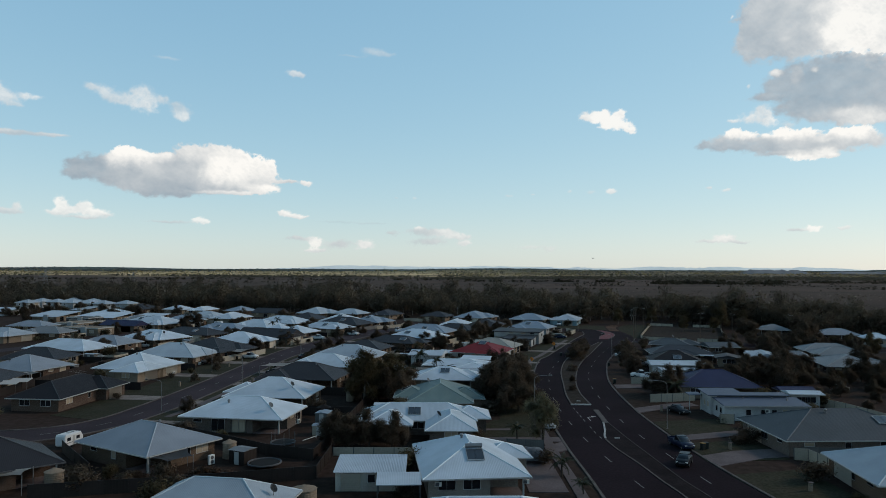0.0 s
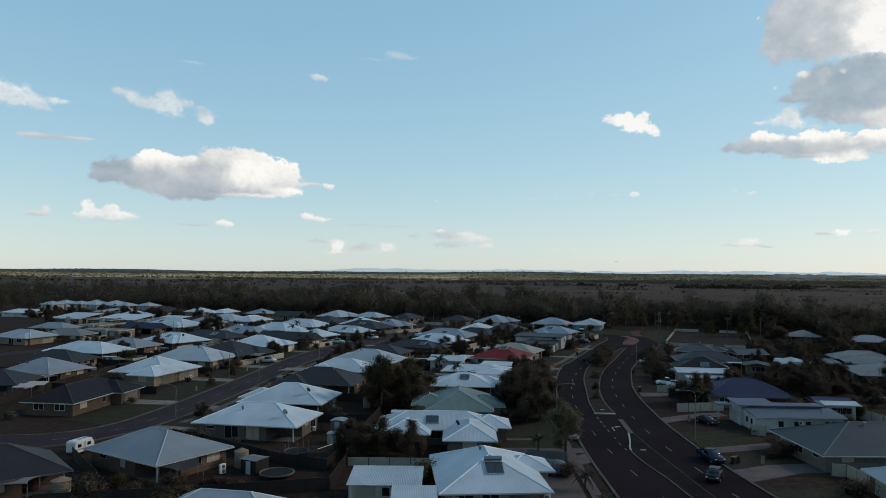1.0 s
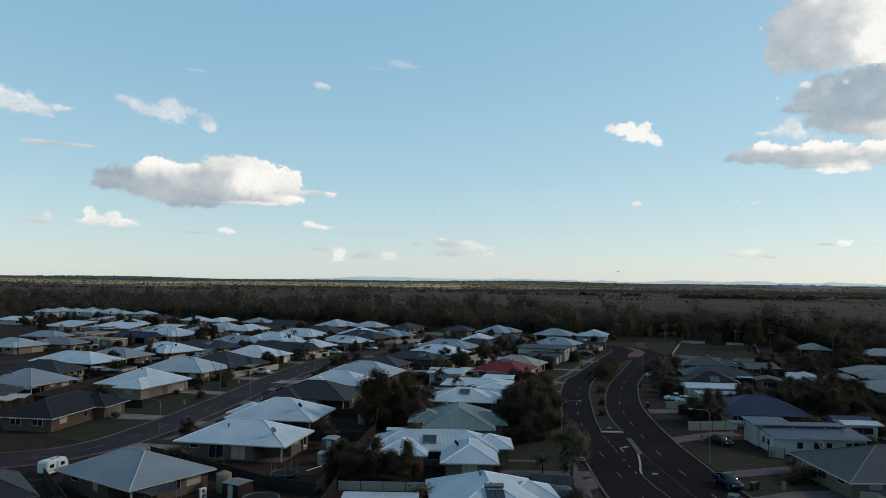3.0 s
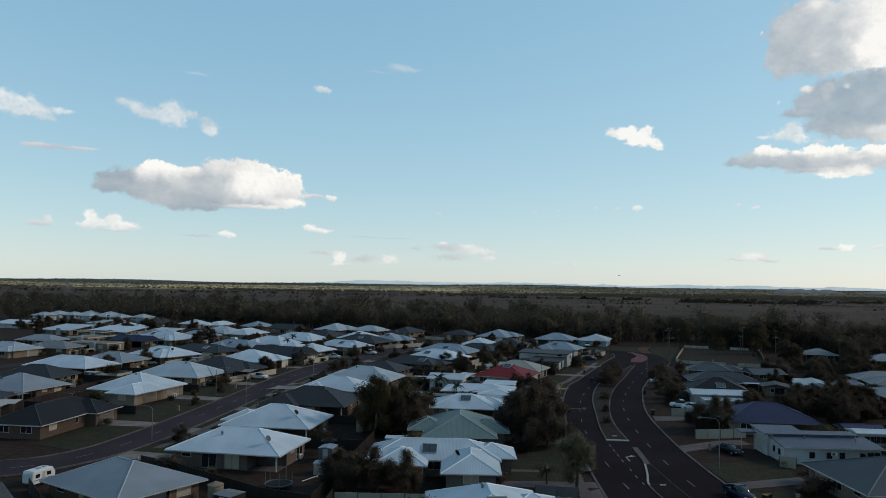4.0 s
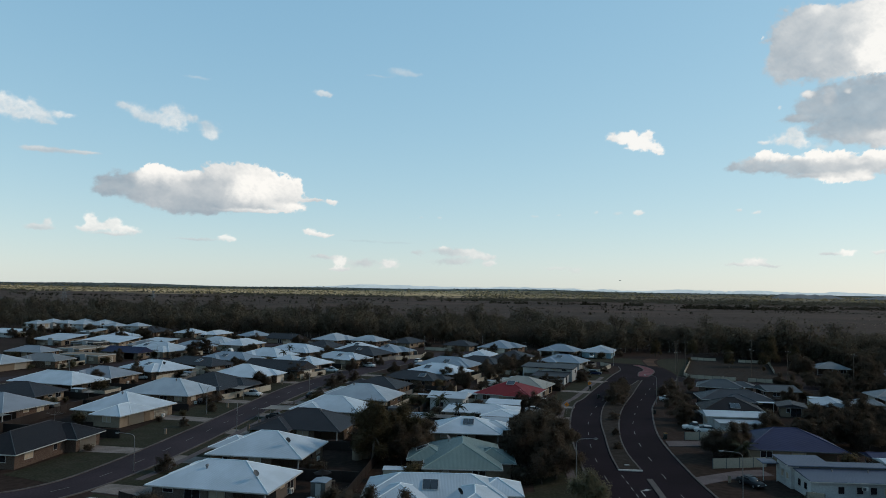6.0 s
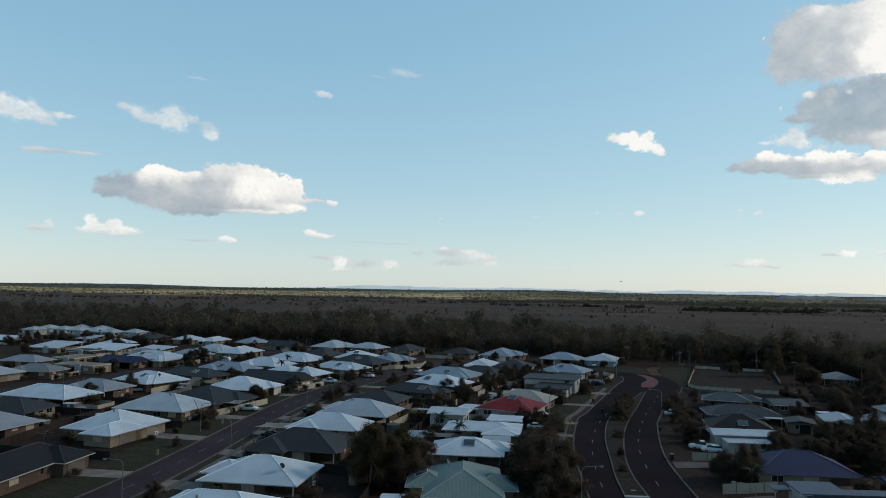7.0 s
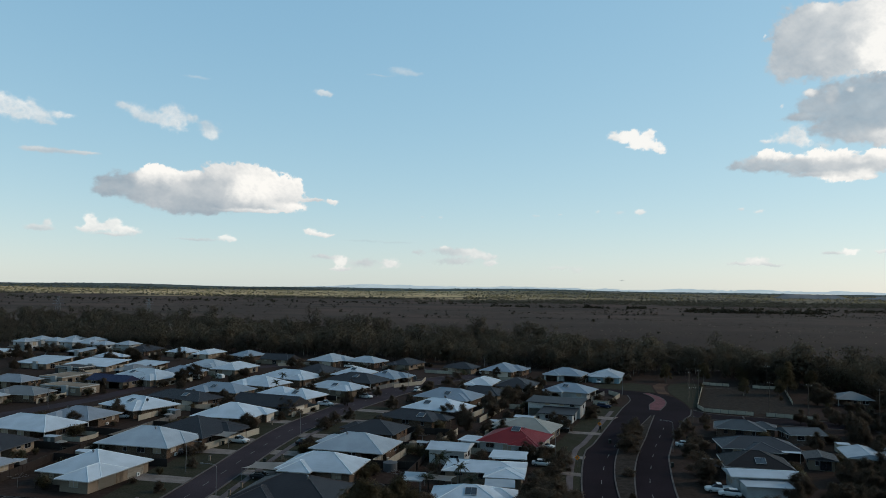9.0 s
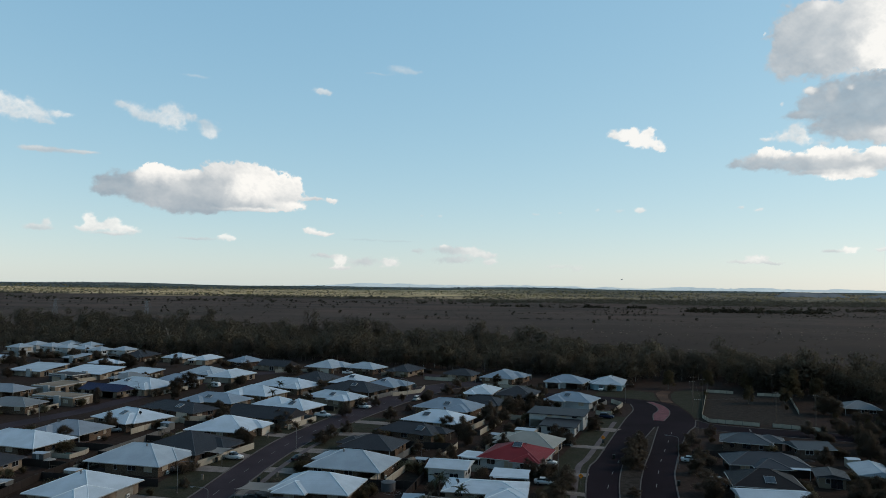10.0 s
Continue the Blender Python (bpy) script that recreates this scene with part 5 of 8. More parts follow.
part("wall", uv_slopes(boxes((-5.2, -7.6, -0.1, 3.3, -2.95, 2.39))), WALL["white"], garage_white)
big_shed = house(-6.3, 206.2, -10, 9.4, 9.0, "white", "white", "gable", "r", eave=3.3, slope=0.2, seed=98)
flat_house = house(1.6, 191.6, -7, 16.8, 10.5, "white", "cream", "hip", "r", slope=0.22, wings=[(0.5, -8.5, 8.5, 0)], seed=99)
house_storeys = thing("house", "white split-level house with dark flat roofs and slot windows", "house", pose(24.8, 270.6, 0, 0, 0, -17), "houses of the suburb")
house_storeys["w"], house_storeys["d"], house_storeys["eave"], house_storeys["slope"] = 17.0, 11.2, 4.2, 0.05
part("wall", uv_slopes(boxes((-8.1, -5.1, -0.1, 8.1, 5.1, 4.1))), WALL["white"], house_storeys)
part("wall", uv_slopes(boxes((-2.4, -14.6, -0.1, 7.2, -5.11, 2.5))), WALL["white"], house_storeys)
part("roof", sloped_roof(-8.8, -5.9, 8.7, 5.7, 4.28, 4.62, 0.2), ROOF["dark"], house_storeys)
part("roof", sloped_roof(-3.0, -15.4, 7.8, -5.12, 2.66, 3.2, 0.16), ROOF["dark"], house_storeys)
g = new("garage_door", GARAGE_ME)
g.parent = house_storeys
g.matrix_local = pose(-5.4, -5.12, 0.1)
for xx in (-2.0, 2.3, 5.6):
    add_window(house_storeys, "slot", xx, -5.11, 0, 1.9)
for xx in (0.3, 4.4):
    add_window(house_storeys, "wide", xx, -14.6, 0)
add_window(house_storeys, "door", 7.2, -10.0, 90)
add_window(house_storeys, "wide", 8.1, 1.0, 90, 1.2)
shed_teal = house(77.3, 208.8, -18, 6.6, 8.0, "dark", "cream", "gable", "f", slope=0.2, seed=101)
shed_back = house(70.3, 153.6, -3, 7.2, 5.0, "navy", "grey", "gable", "l", slope=0.22, seed=103)
shed_white = house(69.4, 148.2, -3, 6.6, 4.4, "white", "white", "gable", "r", slope=0.15, eave=2.8, seed=104)
house_far = house(149.0, 262.0, -10, 9.0, 8.0, "white", "white", "hip", "l", eave=3.0, seed=105)
house_trees = house(98.0, 214.5, -20, 8.0, 5.0, "grey", "brown", "hip", "l", seed=106)


def town_house(x, y, turn, seed):
    h = house(x, y, turn, 10.4, 10.0, "pale", "white", "hip", "f", eave=5.3, slope=0.36, seed=seed, sides="fr", storeys=2, note=" over two storeys")
    part("balcony", boxes((-4.6, -6.6, 2.5, 1.0, -4.5, 2.72), (-4.6, -6.6, 2.72, 1.0, -6.52, 3.6)), WALL["cream"], h)
    part("porch_roof", uv_slopes(boxes((-5.0, -7.4, 2.42, 2.5, -4.5, 2.5))), ROOF["grey"], h)
    add_window(h, "slot", 2.0, -4.45, 0, 2.8)
    return h


for k, (xx, yy) in enumerate([(-254, 438), (-240.5, 446), (-228, 440), (-215, 434), (-203, 428), (-191.5, 431), (-255, 455), (-239, 462), (-223, 455)]):
    town_house(xx, yy, -18, 120 + k)

g = new("garage_door", GARAGE_ME)
g.parent = house_e5
g.matrix_local = pose(7.12, -5.2, 0, 0, 0, 90)

# entries, side walls and garages of the flat-roofed houses
for h, lip in ((house_k24, 0.1), (house_k25, 0.1), (house_k26, 0.1), (house_k22, 0.7), (house_k23, 0.7), (house_k29, 0.7), (house_k38, 0.7)):
    w, d, e = h["w"], h["d"], h["eave"]
    front, side = -d / 2 + lip, w / 2 - lip
    part("entry_wall", uv_slopes(boxes((w * 0.08, front - 0.9, -0.1, w * 0.08 + 2.4, front - 0.005, e + 0.9))), WALL["white"], h)
    part("porch_roof", uv_slopes(boxes((-w * 0.42, front - 1.6, e - 0.28, w * 0.06, front - 0.01, e - 0.14))), ROOF["grey"], h)
    g = new("garage_door", GARAGE_ME)
    g.parent = h
    g.matrix_local = pose(-w * 0.20, front - 0.004, 0)
    part("fin_wall", uv_slopes(boxes((side + 0.005, -0.3, -0.1, side + 1.2, 0.0, e - 0.3))), WALL["cream"], h)
    add_window(h, "door", side, -d * 0.25, 90)

# sheds and covers beside the brick house
shed = thing("garden_shed", "white ribbed steel shed with a roller door", "shed", pose(-9.65, 95.0, 0, 0, 0, 2))
part("wall", uv_slopes(boxes((-4.15, -3.0, -0.1, 4.15, 3.3, 2.35))), ribbed(mat("shed wall steel", (0.40, 0.38, 0.34), 0.6), 0.3), shed)
bm = bmesh.new()
for k in range(44):
    xx = -4.4 + 0.2 * k + 0.1
    v = [bm.verts.new(p) for p in ((xx - 0.1, -3.5, 2.4), (xx - 0.04, -3.5, 2.4), (xx - 0.02, -3.5, 2.44), (xx + 0.02, -3.5, 2.44), (xx + 0.04, -3.5, 2.4), (xx + 0.1, -3.5, 2.4),
                                   (xx - 0.1, 3.8, 2.75), (xx - 0.04, 3.8, 2.75), (xx - 0.02, 3.8, 2.79), (xx + 0.02, 3.8, 2.79), (xx + 0.04, 3.8, 2.75), (xx + 0.1, 3.8, 2.75))]
    for j in range(5):
        bm.faces.new((v[j], v[j + 1], v[j + 7], v[j + 6]))
bmesh.ops.remove_doubles(bm, verts=bm.verts, dist=0.002)
part("roof", bm, ROOF["white"], shed)
g = part("roller_door", slatted(2.4, 2.1, 9), GARAGE, shed)
g.matrix_local = pose(-2.3, -3.0, 0.02)
add_window(shed, "small", 0.2, -3.0, 0)
cover = thing("carport", "white steel carport roof on posts beside the house", "carport", pose(-5.9, 90.6, 0, 0, 0, 4))
part("roof", sloped_roof(-2.6, -3.8, 2.6, 0.9, 2.36, 2.5, 0.09), ROOF["white"], cover)
for xx in (-2.5, 2.4):
    for yy in (-3.7, 0.6):
        part("post", boxes((xx, yy, 0, xx + 0.1, yy + 0.1, 2.26)), TRIM_DARK, cover)
perg = thing("carport", "long white carport roof on thin posts", "carport", pose(7.0, 201.4, 0, 0, 0, -3))
part("roof", uv_slopes(boxes((-3.8, -3.2, 2.5, 3.8, 3.2, 2.6))), ROOF["white"], perg)
for xx in (-3.6, 3.5):
    for yy in (-3.0, 2.9):
        part("post", boxes((xx, yy, 0, xx + 0.1, yy + 0.1, 2.5)), TRIM, perg)
lean = thing("carport", "white lean-to roof beside the red house", "carport", pose(-1.2, 219.5, 0, 0, 0, -20))
part("roof", uv_slopes(boxes((-3.0, -3.0, 2.3, 2.4, 3.6, 2.4))), ROOF["white"], lean)
for xx in (-2.8, 2.2):
    part("post", boxes((xx, -2.8, 0, xx + 0.1, -2.7, 2.3)), TRIM, lean)

# on the roofs
for h, x, y in ((house_a, 6.0, -3.4), (house_m64, 4.6, -3.4), (house_c65, 3.4, -7.2), (house_g12, -2.5, -2.2), (house_g10, -2.0, -3.5), (house_near, 6.0, 0.3), (house_g13, 6.4, -2.2), (house_m58, 1.5, 1.2),
                (house_g15, -3, -3.2), (house_green, -2.4, 3.0), (flat_house, -5.6, -2.0), (house_beige, -6.4, -0.4), (house_k54, 5.5, 0), (house_r90, 1.0, 0.6), (house_n81, 1.5, 1.0)):
    roof_item("dish", h, x, y)
for h, x, y in ((house_d66, 0.3, -4.6), (house_c65, -0.6, -2.4), (house_w70, 0.4, -2.0), (house_red, 0.5, -1.2), (house_g13, 0.0, -3.0), (house_m58, -2.6, -3.0), (house_m59, 0.5, -3.5), (house_k42, -1, -3),
                (house_k54, 0.5, -2.5), (house_k56, -0.5, -3), (house_k49, 1.0, -3), (house_k50, 0.0, -3), (house_n76, -1.0, -2.5), (house_k28, -4, -3), (house_grey, 5.5, -3.2), (house_m60, 4.0, -2.5),
                (house_r92, 0.5, -3.6), (house_green, -6.6, 0.6), (house_k41, 3.0, -2.6), (house_k51, 1, -3), (house_r91, 2.0, 2.0)):
    roof_item("heater", h, x, y, True)
for h, x, y in ((house_a, -2, -2), (house_d66, -0.6, 1.2), (house_e5, 0, -1), (house_g7, 2, -1), (house_m63, 3, -1), (house_m61, -2, -1), (house_red, 2.0, 1.0), (house_b, 1, 1), (house_k22, 0, 0), (house_n78, 1, 2), (house_grey, -2, -1)):
    roof_item("vent", h, x, y)
tank = thing("hot_water_tank", "steel hot water tank on the roof above its collector", "water tank", house_d66.matrix_world @ pose(0.3, -3.4, on_roof(house_d66, 0.3, -3.4) + 0.42))
part("drum", tube(bmesh.new(), (-1.05, 0, 0), (1.05, 0, 0), 0.27, 0.27, 16), STEEL, tank)
part("cradle", boxes((-0.9, -0.2, -0.45, -0.8, 0.2, -0.2), (0.8, -0.2, -0.45, 0.9, 0.2, -0.2)), STEEL, tank)

veranda = thing("carport", "white patio roof on posts behind the dark house", "carport", pose(72.3, 215.3, 0, 0, 0, -12))
part("roof", sloped_roof(-3.0, -3.0, 3.0, 3.0, 2.35, 2.6, 0.08), ROOF["white"], veranda)
for xx in (-2.8, 2.7):
    part("post", boxes((xx, -2.8, 0, xx + 0.1, -2.7, 2.27)), TRIM, veranda)

house_brown = house(-105.0, 163.0, 6, 17.0, 12.0, "dark", "tan", "hip", "r", seed=107)
house_west = house(-250.0, 403.0, -15, 20.0, 12.0, "white", "white", "skillion", "r", seed=108, sides="fr")
for k, (ax, ay) in enumerate(((-94.8, 158.2), (-94.2, 161.4))):
    awn = thing("awning", "pale sloping canvas awning on thin posts", "awning", pose(ax, ay, 0, 0, 0, 6), "yard awnings")
    part("canvas", sloped_roof(-1.6, -1.3, 2.6, 1.3, 2.1, 2.55, 0.05), CLOTH, awn)
    for xx in (-1.4, 2.4):
        part("post", tube(bmesh.new(), (xx, -1.2, -0.1), (xx, -1.2, 2.07), 0.04, 0.04, 6), STEEL, awn)


# ---------- fences ----------
def panel_mesh(kind, h):
    bm = uv_slopes(boxes((0.03, -0.02, 0.06, 2.33, 0.02, h - 0.05), (0, -0.035, 0.02, 2.36, 0.035, 0.08), (0, -0.035, h - 0.07, 2.36, 0.035, h)))
    return mesh_of(bm, "panel", FENCE[kind])


PANELS = {}
POSTS = {k: mesh_of(boxes((-0.05, -0.05, -0.2, 0.05, 0.05, 1.0)), "post", m) for k, m in (("light", FENCE["cream"]), ("dark", TRIM_DARK), ("brown", FENCE["brown"]))}


def fence(pts, kind="brown", h=1.7, post="dark", step=2.7):
    """A run of steel fence panels between posts."""
    words = {"cream": "cream", "brown": "dark brown", "grey": "grey"}[kind]
    ob = thing("fence", f"{words} ribbed steel panel fence {'with dark posts' if post == 'dark' and kind != 'brown' else 'round a yard'}", "fence", group="yard fences")
    me = PANELS.setdefault((kind, h), panel_mesh(kind, h))
    for (x0, y0), (x1, y1) in zip(pts, pts[1:]):
        length, turn = math.hypot(x1 - x0, y1 - y0), math.degrees(math.atan2(y1 - y0, x1 - x0))
        n = max(1, round(length / step))
        for k in range(n + 1):
            f = k / n
            x, y = x0 + (x1 - x0) * f, y0 + (y1 - y0) * f
            if k < n:
                p = new("panel", me)
                p.parent = ob
                p.matrix_local = pose(x, y, 0, 0, 0, turn) @ Matrix.Diagonal((length / n / 2.38, 1, 1, 1))
            q = new("post", POSTS["brown" if kind == "brown" and post == "dark" else post])
            q.parent = ob
            q.matrix_local = pose(x, y, 0, 0, 0, turn) @ Matrix.Diagonal((1, 1, h + 0.04, 1))
    return ob


fence([(-93, 140), (-94, 165), (-94, 196), (-92, 217)])
fence([(-92, 217), (-89, 236), (-87.5, 248)], "grey")
for a, b in (((-93, 166), (-68, 163)), ((-94, 197), (-67, 194)), ((-92, 217), (-81, 215)), ((-89, 236), (-62, 232)), ((-87, 257), (-62, 253)), ((-122, 190), (-94, 186)), ((-124, 212), (-93, 206)), ((-124, 229), (-92, 224))):
    fence([a, b])
fence([(-19, 105.6), (-18.5, 112), (-17, 140), (-16, 165), (-14.5, 190), (-12, 205)])
fence([(-48, 122.8), (-41, 118.8), (-34.5, 114.2), (-26, 108.2), (-19, 105.6)])
for a, b in (((-44, 138.5), (-17.3, 136.5)), ((-43, 159.5), (-16.2, 157)), ((-42, 181), (-15, 179)), ((-40, 199.5), (-13, 197)), ((-37, 219), (-10, 216)), ((-33, 238), (-6, 234)), ((-28, 257), (-2, 252))):
    fence([a, b])
fence([(-20.5, 209), (-23, 198.6)], "cream")
fence([(-9.5, 222), (-7.3, 227.5), (-5.4, 236)], "cream", post="light")
fence([(-56.5, 109.5), (-46.6, 97.6)])
fence([(-49, 88), (-33, 92), (-17, 97), (-16.9, 108.5)])
fence([(-16.7, 108.6), (-5.0, 108.9)], "cream", 1.2)
fence([(8.6, 112.6), (14.0, 111.8)], "grey")
fence([(9.5, 83.2), (17.0, 83.6)], "cream")
fence([(40.4, 151.8), (45.2, 152.8), (50.2, 154.0)], "cream")
fence([(42.3, 175.4), (48.2, 175.5), (51.2, 177.2)], "cream", 1.6)
fence([(47.4, 132.3), (49.6, 131.6)], "cream")
fence([(49.0, 108.0), (50.8, 107.5), (51.2, 103.0), (51.8, 98.6)], "cream")
fence([(50.4, 108.8), (66, 108.4)], "grey", 1.6)
fence([(71.5, 153), (75, 143), (77.0, 132)], "cream")
fence([(66, 131), (77, 132)], "cream")
fence([(93.3, 347.9), (102.8, 344.5)], "cream", 1.2)
fence([(110.9, 341.1), (122.2, 338.1), (109.0, 298.3)], "cream", 1.2)
fence([(93.3, 347.9), (73.7, 289.1), (73.5, 281.2), (87.2, 275.4)], "cream", 1.2)
fence([(90.9, 274.9), (103, 269.5)], "cream", 1.2)
fence([(39.2, 290.4), (44, 289.5), (51.6, 308.7), (48.9, 316)], "cream", 1.5, "light")
fence([(-32.5, 321), (-22.6, 331.8), (-21.9, 344)], "cream", 1.5, "light")
fence([(-97, 244), (-93.3, 261), (-83.2, 266.8)], "cream", 1.6, "light")
fence([(-149, 288), (-160, 297), (-166, 306)], "cream", 1.5, "light")
fence([(2, 352), (19.4, 346.4), (26, 331)], "cream", 1.5, "light")
fence([(-96, 386), (-80, 392), (-66, 388)], "cream", 1.5, "light")
fence([(-24, 371), (-8, 366)], "cream", 1.5, "light")
fence([(-84, 300), (-72, 293)], "cream", 1.5)
fence([(-128, 345), (-112, 350)], "cream", 1.5, "light")
fence([(57, 212), (76, 214)], "brown")
fence([(54, 232), (80, 234)], "brown")


# ---------- trees ----------
def crown_mesh(r, lobes, n, size, material, droop=0.0):
    """Many small leaf cards spread through uneven lobes (x, y, z, radius, squash)."""
    verts, faces, outward = [], [], []
    total = sum(l[3] ** 2 for l in lobes)
    core = sum((Vector(l[:3]) for l in lobes), Vector()) / len(lobes)
    reach = max((Vector(l[:3]) - core).length + l[3] for l in lobes)
    for x, y, z, rad, sq in lobes:
        for _ in range(int(n * rad * rad / total)):
            d = Vector((r.gauss(0, 1), r.gauss(0, 1), r.gauss(0, 1))).normalized()
            deep = r.random() < 0.16
            k = rad * (r.uniform(0.1, 0.6) if deep else 0.5 + 0.65 * r.random() ** 0.8) * (1 + 0.45 * noise.noise((x + d.x * 2.6, y + d.y * 2.6, z + d.z * 2.6)))
            c = Vector((x + d.x * k, y + d.y * k, z + d.z * k * sq - droop * r.random() ** 2))
            u = Vector((r.gauss(0, 1), r.gauss(0, 1), r.gauss(0, 0.5) - droop)).normalized()
            v = u.cross(Vector((r.gauss(0, 1), r.gauss(0, 1), r.gauss(0, 1)))).normalized()
            q = size * r.uniform(0.6, 1.4) * (2.4 if deep else 1)
            i = len(verts)
            verts += [c - q * u, c - 0.45 * q * v, c + q * u, c + 0.45 * q * v]
            faces.append((i, i + 1, i + 2, i + 3))
            out = ((c - core) / reach + 0.8 * d + Vector((r.gauss(0, 0.35), r.gauss(0, 0.35), r.gauss(0, 0.35) + 0.15))).normalized()
            outward += [out] * 4
    me = bpy.data.meshes.new("crown")
    me.from_pydata([tuple(v) for v in verts], [], faces)
    me.normals_split_custom_set_from_vertices(outward)
    me.materials.append(material)
    return me


def trunk_bm(r, h, rad, tips):
    bm = bmesh.new()
    fork = Vector((r.gauss(0, 0.15), r.gauss(0, 0.15), h * 0.42))
    tube(bm, (0, 0, -0.3), fork, rad, rad * 0.7, 8)
    for x, y, z, lr, _ in tips:
        mid = fork.lerp(Vector((x, y, z)), 0.5) + Vector((0, 0, 0.3))
        tube(bm, fork, mid, rad * 0.5, rad * 0.3, 6)
        tube(bm, mid, (x, y, z), rad * 0.3, rad * 0.12, 5)
    return bm


def tree_kind(seed, h, spread, leaf, label, n, size, sq=0.8, bark=BARK, droop=0.0, low=0.35):
    """One tree of unit kind: tapered trunk with limbs under a crown of leaves."""
    r = random.Random(seed)
    ob = thing("tree", label, "tree", group="garden trees")
    lobes = []
    for k in range(17):
        a, d = k * 2.4 + r.uniform(-0.5, 0.5), spread * (0.1 + 0.9 * r.random() ** 0.6) * 0.74
        z = h * (low + (0.9 - low) * r.random() * (1.05 - 0.5 * d / spread))
        lobes.append((d * math.cos(a), d * math.sin(a), z, spread * r.uniform(0.17, 0.40), sq * r.uniform(0.75, 1.1)))
    lobes.append((r.gauss(0, 0.4), r.gauss(0, 0.4), h * 0.84, spread * 0.30, sq))
    lobes.append((r.gauss(0, 0.2), r.gauss(0, 0.2), h * (low + 0.3), spread * 0.55, sq))
    part("trunk", trunk_bm(r, h, 0.028 * h, lobes[::3]), bark, ob)
    part("crown", crown_mesh(r, lobes, n, size, LEAF[leaf], droop), None, ob)
    return ob


TREES = {
    "dense": [tree_kind(s, 8.0, 4.2, "dense", "dark green dense garden tree with a rounded crown", 30000, 0.092, low=0.14) for s in (1, 2, 3)],
    "gum": [tree_kind(s, 10.0, 3.6, "gum", "tall grey-green gum tree with an open crown", 24000, 0.088, 1.0, PALE_BARK, low=0.22) for s in (4, 5, 6)],
    "light": [tree_kind(7, 8.0, 3.2, "light", "light green weeping tree on the road verge", 17000, 0.075, 1.1, BARK, 0.8, 0.2)],
    "small": [tree_kind(s, 4.2, 3.0, "dense", "small dark round-headed street tree", 8000, 0.085, 0.75, low=0.12) for s in (8, 9)],
}


def shrub_kind(seed, leaf, label):
    r = random.Random(seed)
    ob = thing("shrub", label, "shrub", group="garden shrubs")
    lobes = [(r.gauss(0, 0.4), r.gauss(0, 0.4), r.uniform(0.4, 0.8), r.uniform(0.4, 0.65), 0.85) for _ in range(5)]
    bm = bmesh.new()
    for l in lobes:
        tube(bm, (l[0] * 0.2, l[1] * 0.2, -0.1), l[:3], 0.05, 0.02, 5)
    part("stem", bm, BARK, ob)
    part("foliage", crown_mesh(r, lobes, 1900, 0.06, LEAF[leaf]), None, ob)
    return ob


def palm_kind(seed, h, label, n=16, length=2.6):
    r = random.Random(seed)
    ob = thing("palm", label, "palm tree", group="palms")
    bm = bmesh.new()
    for k in range(6):
        tube(bm, (0.05 * k, 0, h * k / 6 - 0.2), (0.05 * (k + 1), 0, h * (k + 1) / 6), 0.17 - 0.012 * k, 0.16 - 0.012 * k, 8, False)
    part("trunk", bm, BARK, ob)
    bm = bmesh.new()
    for k in range(9):
        f, g = k / 9, (k + 1) / 9
        p = lambda t: Vector((length * t, 0, length * (0.55 * t - 0.85 * t * t)))
        tube(bm, p(f), p(g), 0.03, 0.025, 4, False)
        for side in (-1, 1):
            w = 0.62 * math.sin(math.pi * min(0.95, f + 0.12))
            a, b = p(f), p(f) + (p(g) - p(f)) * 0.55
            t1 = p(f) + Vector((0.28, side * w, -0.32))
            bm.faces.new([bm.verts.new(q) for q in (a, b, t1)])
            t2 = p(f + 0.05) + Vector((0.34, side * w * 0.9, -0.42))
            bm.faces.new([bm.verts.new(q) for q in (b, p(g), t2)])
    me = mesh_of(bm, "frond", LEAF["palm"])
    for k in range(n):
        q = new("frond", me)
        q.parent = ob
        q.matrix_local = pose(0.3, 0, h, 0, r.uniform(-45, 35), k * 360 / n + r.uniform(-9, 9))
    return ob


SHRUBS = [shrub_kind(20, "dense", "dark green garden shrub beside a house"), shrub_kind(21, "gum", "grey-green garden shrub beside a house"), shrub_kind(22, "light", "light green garden shrub beside a house"), shrub_kind(23, "rust", "pale rust-coloured flowering shrub in a bed")]
PALMS = [palm_kind(30, 6.0, "tall feather palm in a back yard"), palm_kind(31, 2.2, "short feather palm in a garden bed", 14, 2.2)]
FIRST = set()


def plant(proto, x, y, s=1.0, tall=1.0, turn=None):
    """Sets the first plant of a kind in place, and copies after that."""
    r = random.Random(int(x * 71 + y * 13))
    m = pose(x, y, 0, 0, 0, r.uniform(0, 360) if turn is None else turn) @ Matrix.Diagonal((s, s, s * tall, 1))
    if proto.name in FIRST:
        return copy_thing(proto, m)
    FIRST.add(proto.name)
    proto.matrix_world = m
    return proto


def trees(kind, *spots):
    base = {"dense": 7.0, "gum": 10.0, "light": 8.0, "small": 5.0}[kind]
    for x, y, h in spots:
        p = TREES[kind][int(abs(x * 3 + y * 7)) % len(TREES[kind])]
        plant(p, x, y, h / base, 0.9 + 0.25 * (int(abs(x * 17)) % 10) / 10)


